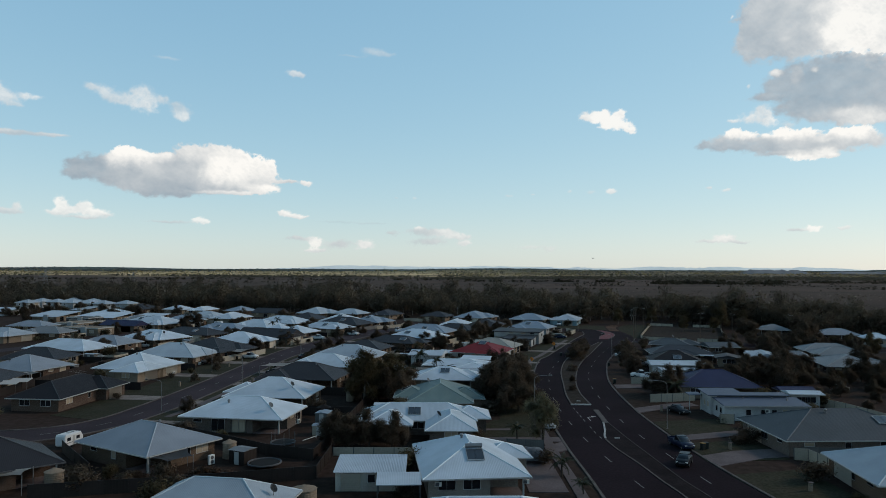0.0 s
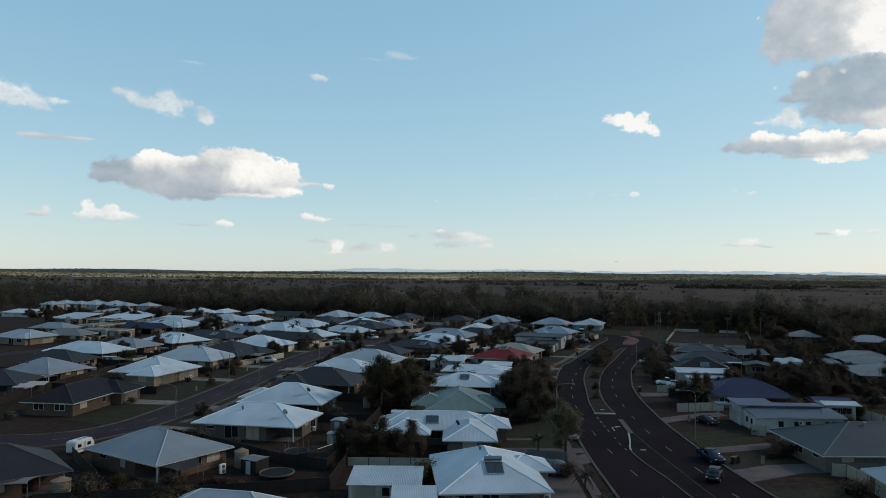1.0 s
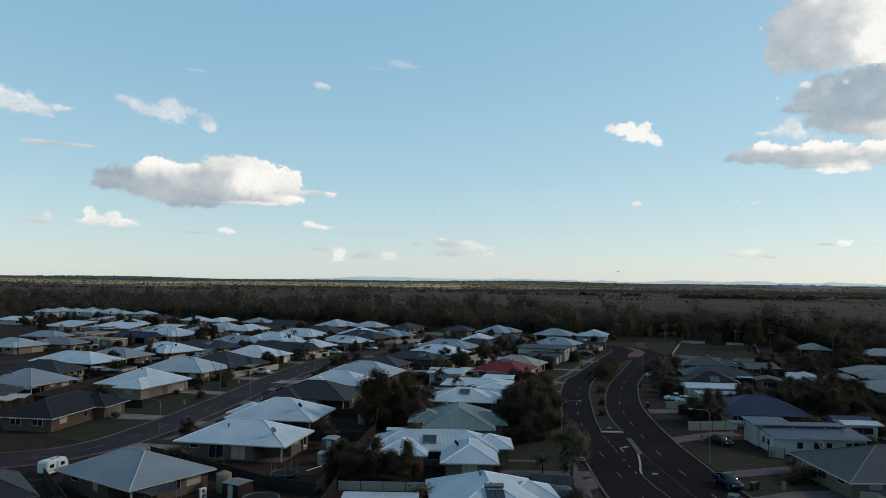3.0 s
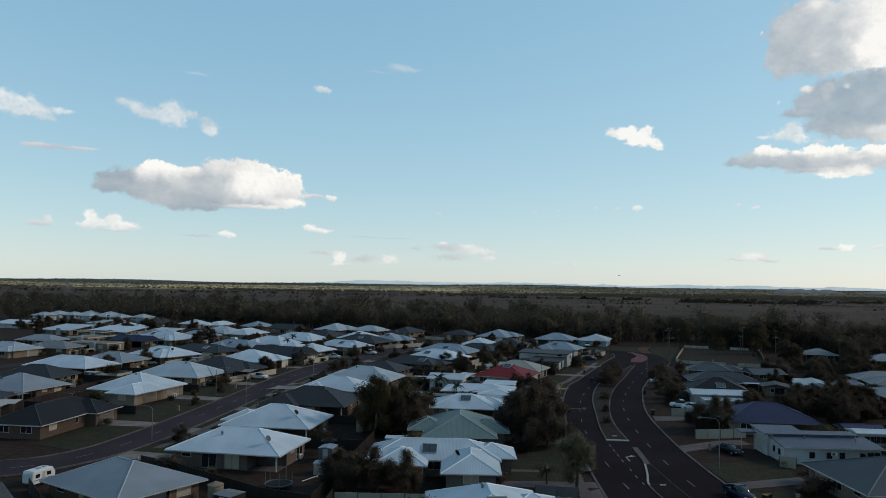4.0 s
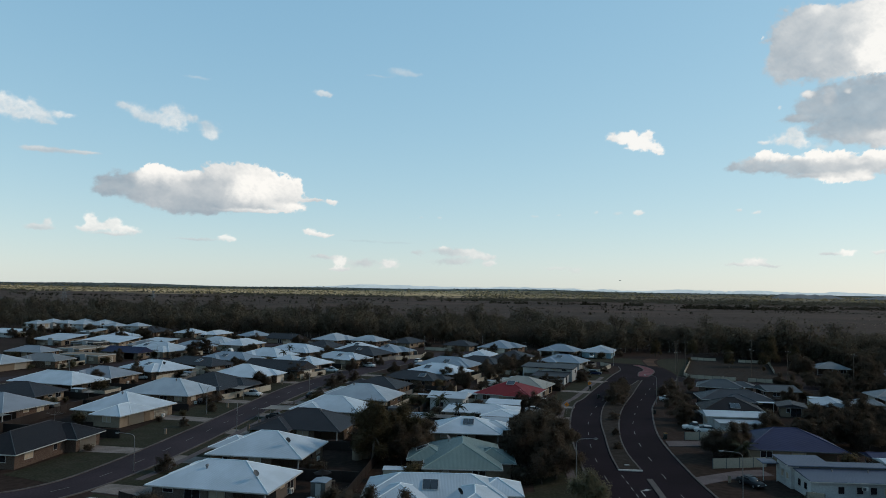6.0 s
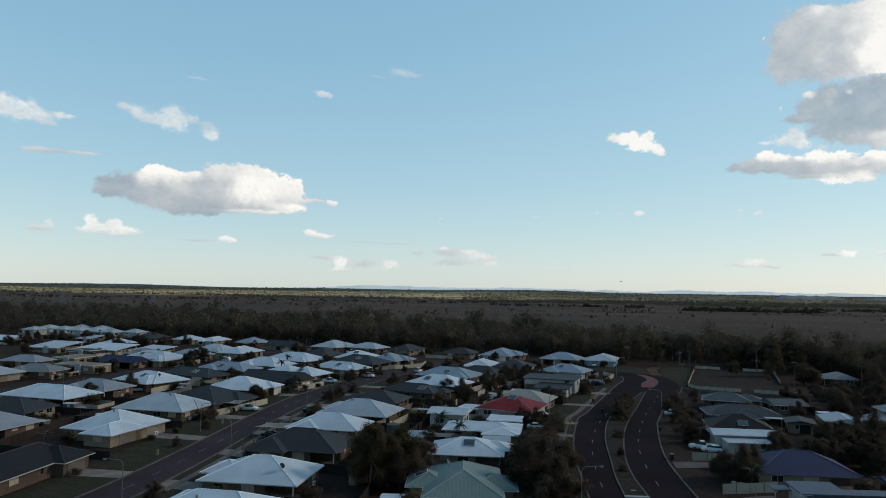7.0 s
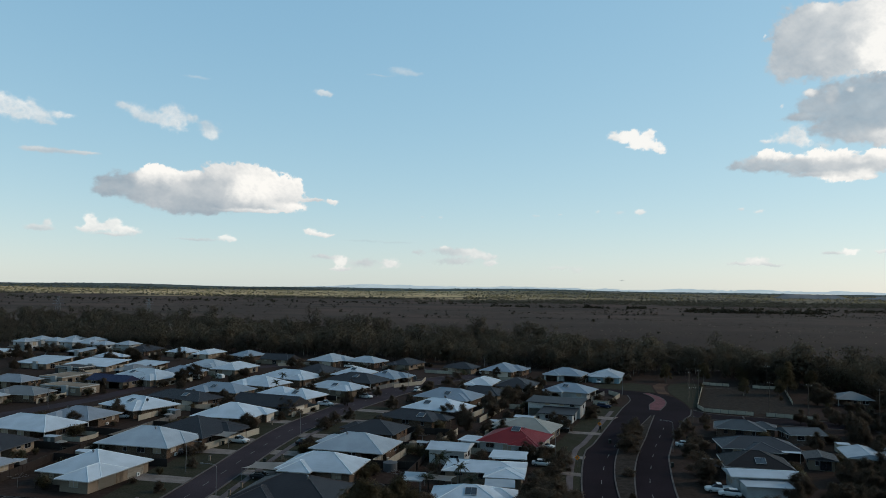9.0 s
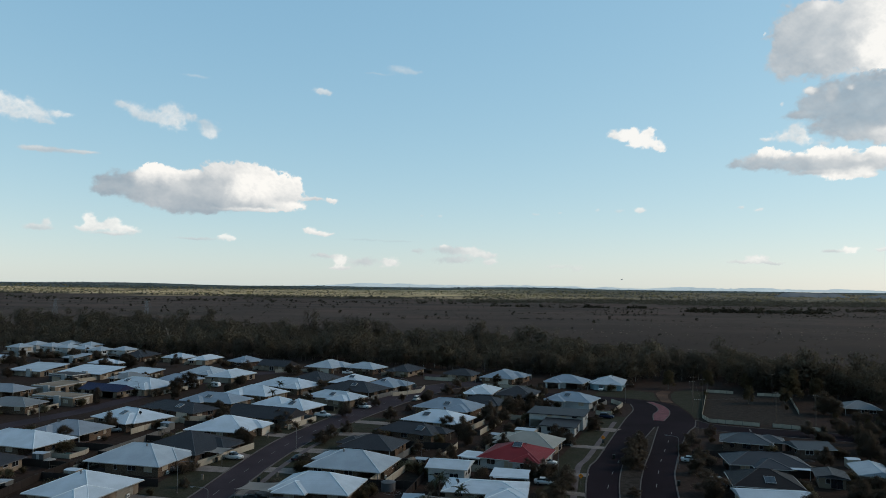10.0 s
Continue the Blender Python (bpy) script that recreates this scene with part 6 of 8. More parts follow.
trees("gum", (-17, 148, 10.5), (-12.5, 156, 9), (-18.5, 152.5, 8), (-14.6, 151, 8.5), (-19.5, 157, 7))
trees("dense", (-12.2, 149, 6), (-16, 159, 6.5), (-10.5, 153, 5.5))
trees("dense", (-9.5, 160.5, 6.5), (-14, 162, 6), (-15.5, 113.0, 5.6), (-12, 113.4, 6.0), (-8.6, 113.2, 5.4), (-17.5, 115, 4.6))
trees("dense", (8.8, 146.5, 7.6), (11.5, 150, 9.2), (13.0, 142, 8.4), (9.5, 158, 8.4), (13.6, 161, 8.8), (13.8, 171, 7.6), (9.5, 167, 6.8), (14.2, 153, 8.6), (10.4, 139, 6.6), (14.6, 166, 7.4))
trees("light", (14.4, 116.5, 8.6))
trees("small", (39.6, 232, 5.4), (36.4, 219, 5.2), (41.5, 238.5, 5.2), (43.4, 243, 5.0), (38, 226, 4.6), (32, 196, 2.4), (29, 178, 2.0), (27, 165, 1.6))
trees("dense", (58, 175.5, 4.8), (62, 183, 5.2), (68, 172, 5.5), (74.5, 168, 5.9), (80, 180, 6.3), (84, 190, 6.3), (78, 197, 5.5), (70, 182, 5.2), (88, 170, 3.7), (92, 182, 2.7), (95.5, 206, 3.6), (79, 143, 3.2), (84, 135, 3.2), (86, 152, 3.7), (99, 174, 4.2))
trees("dense", (83, 160, 3.7), (76, 156, 3.0), (110, 182, 6.7), (112, 204, 6.7), (104, 215, 2.7), (98, 232, 5.9), (112, 242, 6.7), (95, 250, 5.2), (106, 252, 5.8), (92, 196, 4.7), (90, 207, 4.8), (84, 226, 4.4), (66, 178, 4.8), (96, 160, 3.7), (106, 163, 4.2))
trees("dense", (64, 171, 5.2), (72, 176, 5.9), (80, 172, 6.3), (87, 178, 3.2), (76, 186, 5.9), (83, 200, 6.3), (88, 196, 6.7), (94, 215, 5.9), (101, 207, 3.5), (116, 216, 2.7), (86, 143, 3.4), (90, 160, 4.2), (101, 240, 5.9), (118, 252, 6.7), (124, 262, 7.4), (110, 262, 5.0), (96, 262, 4.8))
trees("gum", (118, 272, 4.3), (116, 288, 2.9), (126, 281, 3.6), (121, 312, 10), (147, 274, 3.0), (136, 256, 4.5), (131, 240, 5.8), (142, 226, 10), (154, 242, 11), (126, 224, 10), (134, 205, 10), (150, 206, 11), (162, 225, 11), (160, 260, 11), (118, 325, 11), (130, 332, 11))
trees("gum", (100, 320, 8.5), (108, 306, 7.5), (89, 336, 9), (113, 320, 8), (80, 356, 10), (96, 356, 10), (110, 350, 10))
trees("small", (50.4, 216, 5), (54.8, 227, 5), (48.5, 199, 6), (47, 192, 5), (53, 236, 4), (58, 246, 4.5), (67, 259, 3.6))
trees("dense", (45.6, 158.5, 6.8), (48.6, 161.5, 6), (43.6, 161.5, 5.2))
trees("small", (-49, 139.5, 3.6), (-57.6, 258.5, 5), (-59.9, 262, 5), (-60.4, 281, 5.5), (-38.6, 139.5, 3.0), (-61.5, 194, 2.6), (-63, 232, 4), (-42, 238, 4.4), (-41.2, 246.5, 4.8), (-38, 253, 4), (-60.5, 175.5, 2.4))
trees("dense", (-113, 260.5, 4.2), (-91, 312, 5.1), (-78.4, 335, 5.1), (-42.7, 277, 4.8), (-27.8, 274, 4.6), (-6.4, 223, 4.8), (-2.8, 240, 5.1), (18.7, 306, 6.0), (14, 299, 5.1), (8.2, 362, 5.1), (-96.5, 283, 5.1), (-96.3, 292, 4.2), (-115, 318, 6.4), (-109, 302, 6.0))
trees("dense", (-213, 420, 7.6), (-217, 382, 6.0), (-203, 350, 6.8), (-226, 418, 6.8), (-167, 389, 7.6), (-160, 396, 6.8), (-151, 403, 6.0), (-176, 402, 6.8), (-9, 217, 4.2), (-4.5, 252, 5.5), (-9, 258, 5.1), (20.5, 331, 5.1), (-61, 312, 4.2), (-36, 298, 3.9), (-28, 311, 3.4), (-137, 300, 4.2), (-178, 385, 6.8), (-188, 376, 5.1))
trees("small", (46, 291.5, 3.4), (36, 272, 4.2), (34, 263, 4), (-146, 300, 4), (-150, 280, 3), (-100, 268, 4), (-86, 283, 4), (-48, 316, 4), (-12, 330, 5), (-9, 350, 5), (-50, 372, 5), (-84, 380, 5), (-112, 392, 6), (24, 300, 4), (22, 250, 5), (24, 243, 4.5), (19.5, 205, 5), (14, 207, 5), (11, 209, 4.6), (17, 197, 5), (14.5, 186, 5.5), (11.5, 179, 6))
trees("dense", (4, 261, 5), (7.5, 271, 6), (3.5, 279, 5), (10.5, 284, 6.5), (13.5, 291, 5.5), (9, 254, 5), (17, 286, 5), (6, 308, 5), (-18, 303, 5.5), (12, 263, 4.5), (21, 296, 5))
fence([(0.5, 253), (5, 266), (9, 279)], "cream", 1.6, "light")
fence([(9, 279), (13, 292)], "brown")
fence([(9, 279), (20, 275.5)], "cream", 1.6, "light")
fence([(13.5, 248), (18, 262)], "cream", 1.6, "light")
trees("dense", (83, 175.5, 3.5), (88.5, 178, 3.2), (78, 179, 7.6), (93.5, 176, 3.6), (73, 171.5, 6.4), (68, 176.5, 6.0), (99, 181, 7.6), (88, 186, 5.8), (80.5, 187, 6.4), (105, 178, 7.6), (96, 169, 6.2), (112, 187, 7.8), (84, 166, 4.8), (90, 203, 5.6), (76, 193, 5.6),
      (99, 224, 6.6), (104, 245, 6.4), (118, 243, 5.4), (124, 250, 4.9), (112, 258, 5.4), (120, 268, 4.6), (128, 270, 8.8), (108, 270, 4.3), (136, 285, 9.0), (125, 290, 2.9), (140, 300, 9.4), (118, 300, 7.6), (136, 262, 3.9))
trees("dense", (-231, 394, 7.0), (-239, 392, 7.0), (-244, 425, 6.5), (-232, 421, 6.0), (-199, 417, 6.5), (-186, 422, 6.5), (-180, 430, 6.0), (-116, 333, 7.2), (-126, 401, 5.0), (-94, 314, 6.0), (-98, 344, 5.0), (-88, 381, 5.0), (-62, 330, 5.0), (-100, 350, 4.6))
for x, y, s in ((-7.8, 184.6, 0.95), (-3.6, 182.0, 0.78), (-97, 303, 0.9), (-75, 318, 0.8), (-72, 297, 0.8)):
    plant(PALMS[0], x, y, s)
for x, y, s in ((14.7, 98.8, 0.85), (16.2, 91.2, 0.75), (10.7, 119.2, 1.0), (-1.4, 181.4, 1.25), (-9.6, 182.2, 1.2), (46.5, 156, 1.5)):
    plant(PALMS[1], x, y, s)
for x, y, s in ((-38.2, 93.6, 1.5), (-31.0, 95.0, 1.3), (-28.2, 96.4, 0.8)):
    plant(SHRUBS[3], x, y, s)
for x, y, s in ((45.2, 117.3, 1.3), (46.6, 118.0, 1.4), (44.4, 116.6, 0.9), (-44, 91, 1.8), (-47, 95, 1.3), (-36, 96, 1.4), (-40, 92.5, 1.2), (-33, 90.5, 1.5), (13.2, 105, 1.2), (7.6, 138.5, 1.6)):
    plant(SHRUBS[0], x, y, s)
trees("dense", (121, 284, 4.4), (126, 288, 3.6), (133, 290, 5.0), (139, 296, 8.0), (120, 297, 7.0), (103, 174, 5.6), (108, 177, 6.0), (113, 172, 5.6), (110, 166, 5.0), (100, 232, 3.6), (120, 240, 4.2), (127, 232, 5.0), (133, 246, 5.4), (112, 250, 4.4), (106, 262, 4.6), (119, 258, 4.4), (130, 262, 5.0))
yard = random.Random(41)
for h in [o for o in scene.objects if o.name.startswith("house") and o.location.y > 205 and o.location.x < 60]:
    w, d, m = h["w"], h["d"], h.matrix_world
    if yard.random() < 0.6:
        side = yard.choice((-1, 1))
        line = [m @ Vector((side * (w / 2 + 1.6), yy, 0)) for yy in (-d / 2 - 1.0, d / 2 + 2.5)]
        fence([(p.x, p.y) for p in line], yard.choice(("cream", "cream", "brown", "grey")), 1.6, "light", 4.8)
    if yard.random() < 0.35:
        line = [m @ Vector((xx, d / 2 + 3.0, 0)) for xx in (-w / 2 - 1.0, w / 2 + 1.0)]
        fence([(p.x, p.y) for p in line], yard.choice(("cream", "brown", "grey")), 1.6, "light", 4.8)
    if yard.random() < 0.6:
        p = m @ Vector((yard.choice((-1, 1)) * (w / 2 + 3.0), yard.uniform(-d / 2, d / 2), 0))
        trees("small", (p.x, p.y, yard.uniform(2.4, 4.2)))
    if yard.random() < 0.35:
        p = m @ Vector((yard.uniform(-w / 2, w / 2), d / 2 + 2.6, 0))
        trees("dense", (p.x, p.y, yard.uniform(4.0, 6.0)))
plot = random.Random(77)
for h in [o for o in scene.objects if o.name.startswith("house")]:
    for _ in range(plot.choice((2, 3, 4))):
        w, d = h["w"], h["d"]
        side = plot.choice("flr")
        x, y = {"f": (plot.uniform(-w / 2, w / 2), -d / 2 - plot.uniform(0.8, 3.5)), "l": (-w / 2 - plot.uniform(0.8, 3), plot.uniform(-d / 2, d / 2)), "r": (w / 2 + plot.uniform(0.8, 3), plot.uniform(-d / 2, d / 2))}[side]
        p = h.matrix_world @ Vector((x, y, 0))
        if 17 < p.x < 40 and p.y < 270 or -64 < p.x < -44 and p.y < 250:
            continue
        plant(SHRUBS[plot.choice((0, 0, 1, 1, 2))], p.x, p.y, plot.uniform(0.7, 1.7))


# ---------- vehicles ----------
def loft(sections):
    """A body from cross-sections along x: each a list of (y, z)."""
    bm = bmesh.new()
    rows = [[bm.verts.new((x, y, z)) for y, z in sec] for x, sec in sections]
    n = len(rows[0])
    for a, b in zip(rows, rows[1:]):
        for k in range(n):
            bm.faces.new((a[k], a[(k + 1) % n], b[(k + 1) % n], b[k]))
    bm.faces.new(rows[0][::-1])
    bm.faces.new(rows[-1])
    bmesh.ops.recalc_face_normals(bm, faces=bm.faces)
    return bm


def sec(w, z0, z1, tuck=0.08):
    return [(-w, z0 + 0.08), (-w, z1 - tuck), (-w + tuck, z1), (w - tuck, z1), (w, z1 - tuck), (w, z0 + 0.08), (w - 0.1, z0), (-w + 0.1, z0)]


def wheel_meshes():
    bm = bmesh.new()
    tube(bm, (0, -0.11, 0), (0, 0.11, 0), 0.33, 0.33, 18)
    bmesh.ops.bevel(bm, geom=[e for e in bm.edges if abs(e.verts[0].co.y - e.verts[1].co.y) < 0.01], offset=0.03, segments=1, affect="EDGES")
    return mesh_of(bm, "tyre", TYRE), mesh_of(tube(bmesh.new(), (0, -0.12, 0), (0, 0.12, 0), 0.2, 0.2, 12), "rim", STEEL)


TYRE_ME, RIM_ME = wheel_meshes()


def rounded(bm, by=0.07):
    """Softens the harder edges of a pressed-steel body."""
    edges = [e for e in bm.edges if e.is_manifold and e.calc_face_angle(0.0) > 0.3]
    bmesh.ops.bevel(bm, geom=edges, offset=by, segments=2, affect="EDGES", clamp_overlap=True)
    for f in bm.faces:
        f.smooth = True
    return bm


def vehicle(kind, paint, label, x, y, turn):
    """A car whose nose points along +x before it is turned. kind: sedan, wagon, ute."""
    ob = thing(kind if kind in ("sedan", "ute") else "car", label, "car", pose(x, y, 0.04, 0, 0, turn), "parked cars")
    w, length = {"ute": (0.93, 5.2), "hatch": (0.88, 4.2)}.get(kind, (0.9, 4.7))
    hl = length / 2
    bonnet = 0.95 if kind == "sedan" else 1.1
    tail = {"sedan": 1.0, "wagon": 1.1, "ute": 0.95, "hatch": 1.02}[kind]
    part("body", rounded(loft([(-hl, sec(w - 0.1, 0.4, tail - 0.1)), (-hl + 0.15, sec(w, 0.28, tail)), (-hl + 1.3, sec(w, 0.24, tail + 0.02)), (hl - 1.5, sec(w, 0.24, bonnet + 0.03)), (hl - 0.4, sec(w - 0.02, 0.26, bonnet - 0.12)), (hl, sec(w - 0.18, 0.4, bonnet - 0.3))])), CAR[paint], ob)
    c0, c1, top = {"sedan": (-1.7, 1.1, 1.45), "wagon": (-2.2, 1.1, 1.75), "ute": (-0.7, 1.35, 1.75), "hatch": (-2.0, 1.05, 1.5)}[kind]
    base = bonnet - 0.02
    cabin = [(c0, sec(w - 0.12, base - 0.1, base + 0.05)), (c0 + (0.55 if kind in ("sedan", "hatch") else 0.18), sec(w - 0.22, base - 0.1, top - 0.03)), (c1 - 0.95, sec(w - 0.22, base - 0.1, top)), (c1, sec(w - 0.12, base - 0.1, base + 0.05))]
    part("glazing", rounded(loft(cabin), 0.05), GLASS, ob, "dark tinted windows")
    part("roof", loft([(c0 + (0.6 if kind in ("sedan", "hatch") else 0.2), sec(w - 0.2, top - 0.06, top + 0.015)), (c1 - 0.95, sec(w - 0.2, top - 0.05, top + 0.02))]), CAR[paint], ob)
    if kind == "ute":
        part("tray", boxes((-hl + 0.05, -w, 0.78, -0.75, w, 0.86), (-hl + 0.05, -w, 0.86, -0.75, -w + 0.05, 1.16), (-hl + 0.05, w - 0.05, 0.86, -0.75, w, 1.16), (-hl + 0.05, -w + 0.05, 0.86, -hl + 0.1, w - 0.05, 1.16)), CAR[paint], ob)
    for sy in (-1, 1):
        part("headlight", boxes((hl - 0.2, sy * 0.62 - 0.17, bonnet - 0.42, hl - 0.03, sy * 0.62 + 0.17, bonnet - 0.26), bevel=0.02), LENS, ob)
        part("tail_light", boxes((-hl - 0.01, sy * 0.68 - 0.12, tail - 0.36, -hl + 0.1, sy * 0.68 + 0.12, tail - 0.16)), CAR["red"], ob)
        part("mirror", boxes((c1 - 0.55, sy * (w + 0.1) - 0.09, base - 0.02, c1 - 0.42, sy * (w + 0.1) + 0.09, base + 0.13), bevel=0.02), CAR[paint], ob)
        for sx in (-hl + 0.9, hl - 0.9):
            t = new("wheel", TYRE_ME)
            t.parent = ob
            t.matrix_local = pose(sx, sy * (w - 0.09), 0.33)
            r = new("rim", RIM_ME)
            r.parent = t
    part("grille", boxes((hl - 0.06, -0.4, bonnet - 0.5, hl + 0.012, 0.4, bonnet - 0.34)), TRIM_DARK, ob)
    return ob


vehicle("ute", "blue", "dark blue double-cab utility parked at the kerb", 35.2, 114.9, -78)
vehicle("hatch", "black", "black hatchback on the road beside the kerb", 32.5, 105.0, -116)
vehicle("sedan", "black", "black sedan parked on a front lawn", 42.9, 141.2, -68)
vehicle("hatch", "silver", "silver hatchback parked beside the road under a tree", 16.9, 127.5, -88)
vehicle("ute", "white", "white utility parked on a driveway", 47.4, 186.0, 175)
vehicle("hatch", "white", "white car parked on a driveway behind the utility", 48.6, 183.2, 170)
vehicle("ute", "white", "white tray utility parked in front of a garage", -59.6, 219.1, -12)
vehicle("wagon", "black", "black wagon parked under a shade sail", -65.8, 220.9, -14)
vehicle("wagon", "grey", "dark grey wagon parked in a carport", -70.0, 206.5, -10)
vehicle("ute", "white", "white utility on a driveway at the street", -49.9, 276.7, -15)
vehicle("ute", "white", "white tray utility on a driveway", -39.3, 294.0, -25)
vehicle("sedan", "black", "dark sedan parked on a driveway", -42.6, 298.4, -25)
vehicle("wagon", "white", "white wagon parked on the street", -22.3, 312.8, 65)
vehicle("wagon", "white", "white wagon on the driveway of a blue house", 50.4, 347.2, -105)
vehicle("wagon", "white", "white wagon beside the back street", 2.4, 368.6, -20)
vehicle("ute", "white", "white utility beside the back street", -61.5, 386.0, 10)
vehicle("sedan", "silver", "silver sedan in a front yard", 52.3, 227.0, -10)
vehicle("wagon", "grey", "grey wagon in a front yard", 52.6, 206.5, -15)
vehicle("sedan", "white", "white sedan parked beside a house", 14.4, 203.4, -8)
vehicle("hatch", "white", "white hatchback parked by the beige house", 16.8, 220.5, -15)
vehicle("wagon", "blue", "blue wagon parked by the cream fence", 41.8, 284.5, -15)
vehicle("sedan", "black", "dark sedan under the carport", -44.0, 186.5, -8)
vehicle("sedan", "black", "dark sedan beside the verge", -43.2, 219.5, 60)
vehicle("sedan", "silver", "silver sedan parked in front of the cream house", -155.5, 268.0, 40)
vehicle("wagon", "silver", "silver wagon parked by the dark-roofed house", -103.5, 247.0, 20)
vehicle("wagon", "silver", "pale car in the yard behind the garage", 86.0, 166.0, 30)


def caravan(x, y, turn):
    ob = thing("caravan", "white caravan with dark windows parked by a fence", "caravan", pose(x, y, 0, 0, 0, turn) @ Matrix.Diagonal((0.66, 0.76, 0.76, 1)), "caravans")
    bm = loft([(-2.9, sec(1.05, 0.75, 2.4, 0.2)), (-2.6, sec(1.15, 0.5, 2.75, 0.15)), (2.2, sec(1.15, 0.5, 2.75, 0.15)), (2.9, sec(1.1, 0.8, 2.0, 0.2))])
    part("body", bm, CAR["white"], ob)
    for sy, turn2 in ((-1, 0), (1, 180)):
        for xx in (-1.7, 1.2):
            part("window", boxes((xx - 0.55, sy * 1.16 - 0.02, 1.5, xx + 0.55, sy * 1.16 + 0.02, 2.15), bevel=0.015), GLASS, ob)
    part("door", boxes((-0.5, -1.19, 0.6, 0.2, -1.15, 2.4), bevel=0.01), TRIM, ob)
    part("stripe", boxes((-2.6, -1.165, 1.05, 2.1, -1.152, 1.2)), CAR["grey"], ob)
    part("roof_hatch", boxes((-0.6, -0.4, 2.75, 0.2, 0.4, 2.88), (1.0, -0.3, 2.75, 1.5, 0.3, 2.95), bevel=0.03), TRIM, ob)
    part("drawbar", tube(tube(bmesh.new(), (2.7, -0.6, 0.55), (4.1, 0, 0.5), 0.05, 0.05), (2.7, 0.6, 0.55), (4.1, 0, 0.5), 0.05, 0.05), TRIM_DARK, ob)
    for sy in (-1, 1):
        t = new("wheel", TYRE_ME)
        t.parent = ob
        t.matrix_local = pose(-0.3, sy * 1.0, 0.33)


caravan(-57.2, 112.8, 78)
caravan(-114.6, 332.6, -20)
caravan(-106.4, 336.0, -20)


# ---------- street furniture ----------
def street_lamp(x, y, turn, h=7.4, reach=2.6):
    """A steel pole with a curved arm; the arm points along +x before the turn."""
    ob = thing("street_lamp", "grey steel street lamp with a curved arm", "street lamp", pose(x, y, 0, 0, 0, turn), "street lamps")
    bm = bmesh.new()
    tube(bm, (0, 0, -0.2), (0, 0, h - 0.8), 0.07, 0.05, 10)
    part("pole", bm, STEEL, ob)
    bm = bmesh.new()
    pts = [Vector((0, 0, h - 0.8))] + [Vector((1.0 - math.cos(a) * 1.0, 0, h - 0.8 + math.sin(a) * 0.7)) for a in (0.35, 0.7, 1.05, 1.4)] + [Vector((reach, 0, h + 0.02))]
    for a, b in zip(pts, pts[1:]):
        tube(bm, a, b, 0.04, 0.038, 8, False)
    part("arm", bm, STEEL, ob)
    head = part("luminaire", loft([(reach - 0.05, sec(0.06, h - 0.06, h + 0.08, 0.03)), (reach + 0.25, sec(0.13, h - 0.1, h + 0.1, 0.05)), (reach + 0.6, sec(0.1, h - 0.08, h + 0.05, 0.04))]), STEEL, ob)
    part("lens", boxes((reach + 0.1, -0.09, h - 0.13, reach + 0.5, 0.09, h - 0.095), bevel=0.01), LENS, head)
    part("base", boxes((-0.18, -0.18, -0.05, 0.18, 0.18, 0.14), bevel=0.02), CONCRETE, ob)


for x, y, turn, h in ((36.7, 127.3, 180, 8.2), (15.4, 136.6, 0, 7.6), (47.6, 220.5, 165, 7.6), (17.8, 208.6, -10, 7.6), (54.0, 316, 0, 7.0), (-48.2, 172, 180, 6.5), (-46.4, 228.5, 170, 6.5), (-61.2, 190, 0, 6.5), (-54.0, 139.6, 180, 6.0),
                      (-27, 322, 150, 6.5), (-24.5, 372, -90, 6.5), (-91, 384.5, -90, 6.5), (-123, 303, 175, 6.5), (-134.5, 262, 20, 6.5), (20, 345.5, -60, 6.5), (3, 384, -90, 6.5)):
    street_lamp(x, y, turn, h)


def power_pole(x, y, turn, h=11.0):
    ob = thing("power_pole", "weathered timber power pole with a cross-arm", "power pole", pose(x, y, 0, 0, 0, turn), "power poles")
    part("pole", tube(bmesh.new(), (0, 0, -0.5), (0, 0, h), 0.12, 0.08, 9), TIMBER, ob)
    part("crossarm", boxes((-1.2, 0.1, h - 0.75, 1.2, 0.22, h - 0.6), bevel=0.01), TIMBER, ob)
    for xx in (-1.05, -0.35, 0.35, 1.05):
        part("insulator", tube(bmesh.new(), (xx, 0.16, h - 0.6), (xx, 0.16, h - 0.42), 0.05, 0.035, 6), PLASTIC["white"], ob)


for x, y, turn in ((63.6, 259.4, 20), (73.6, 299.7, 25), (77.4, 311.7, 25), (79.0, 305.8, 25), (92.2, 275.4, -70), (102.5, 271.5, -70), (110.8, 325.8, 10), (120, 264, -70)):
    power_pole(x, y, turn)


def wire(a, b, sag=0.7):
    bm = bmesh.new()
    a, b = Vector(a), Vector(b)
    pts = [a.lerp(b, k / 12) - Vector((0, 0, sag * 4 * (k / 12) * (1 - k / 12))) for k in range(13)]
    for p, q in zip(pts, pts[1:]):
        tube(bm, p, q, 0.014, 0.014, 4, False)
    tagged(part("power_line", bm, TRIM_DARK), "thin dark power line between two poles", "power line", "power lines")


for s in (-1.0, 1.0):
    wire((63.6 + s, 259.4, 10.5), (73.6 + s, 299.7, 10.5))
    wire((92.2, 275.4 - s, 10.5), (102.5, 271.5 - s, 10.5), 0.3)
    wire((63.6 + s, 259.4, 10.5), (92.2, 275.4 - s, 10.5))


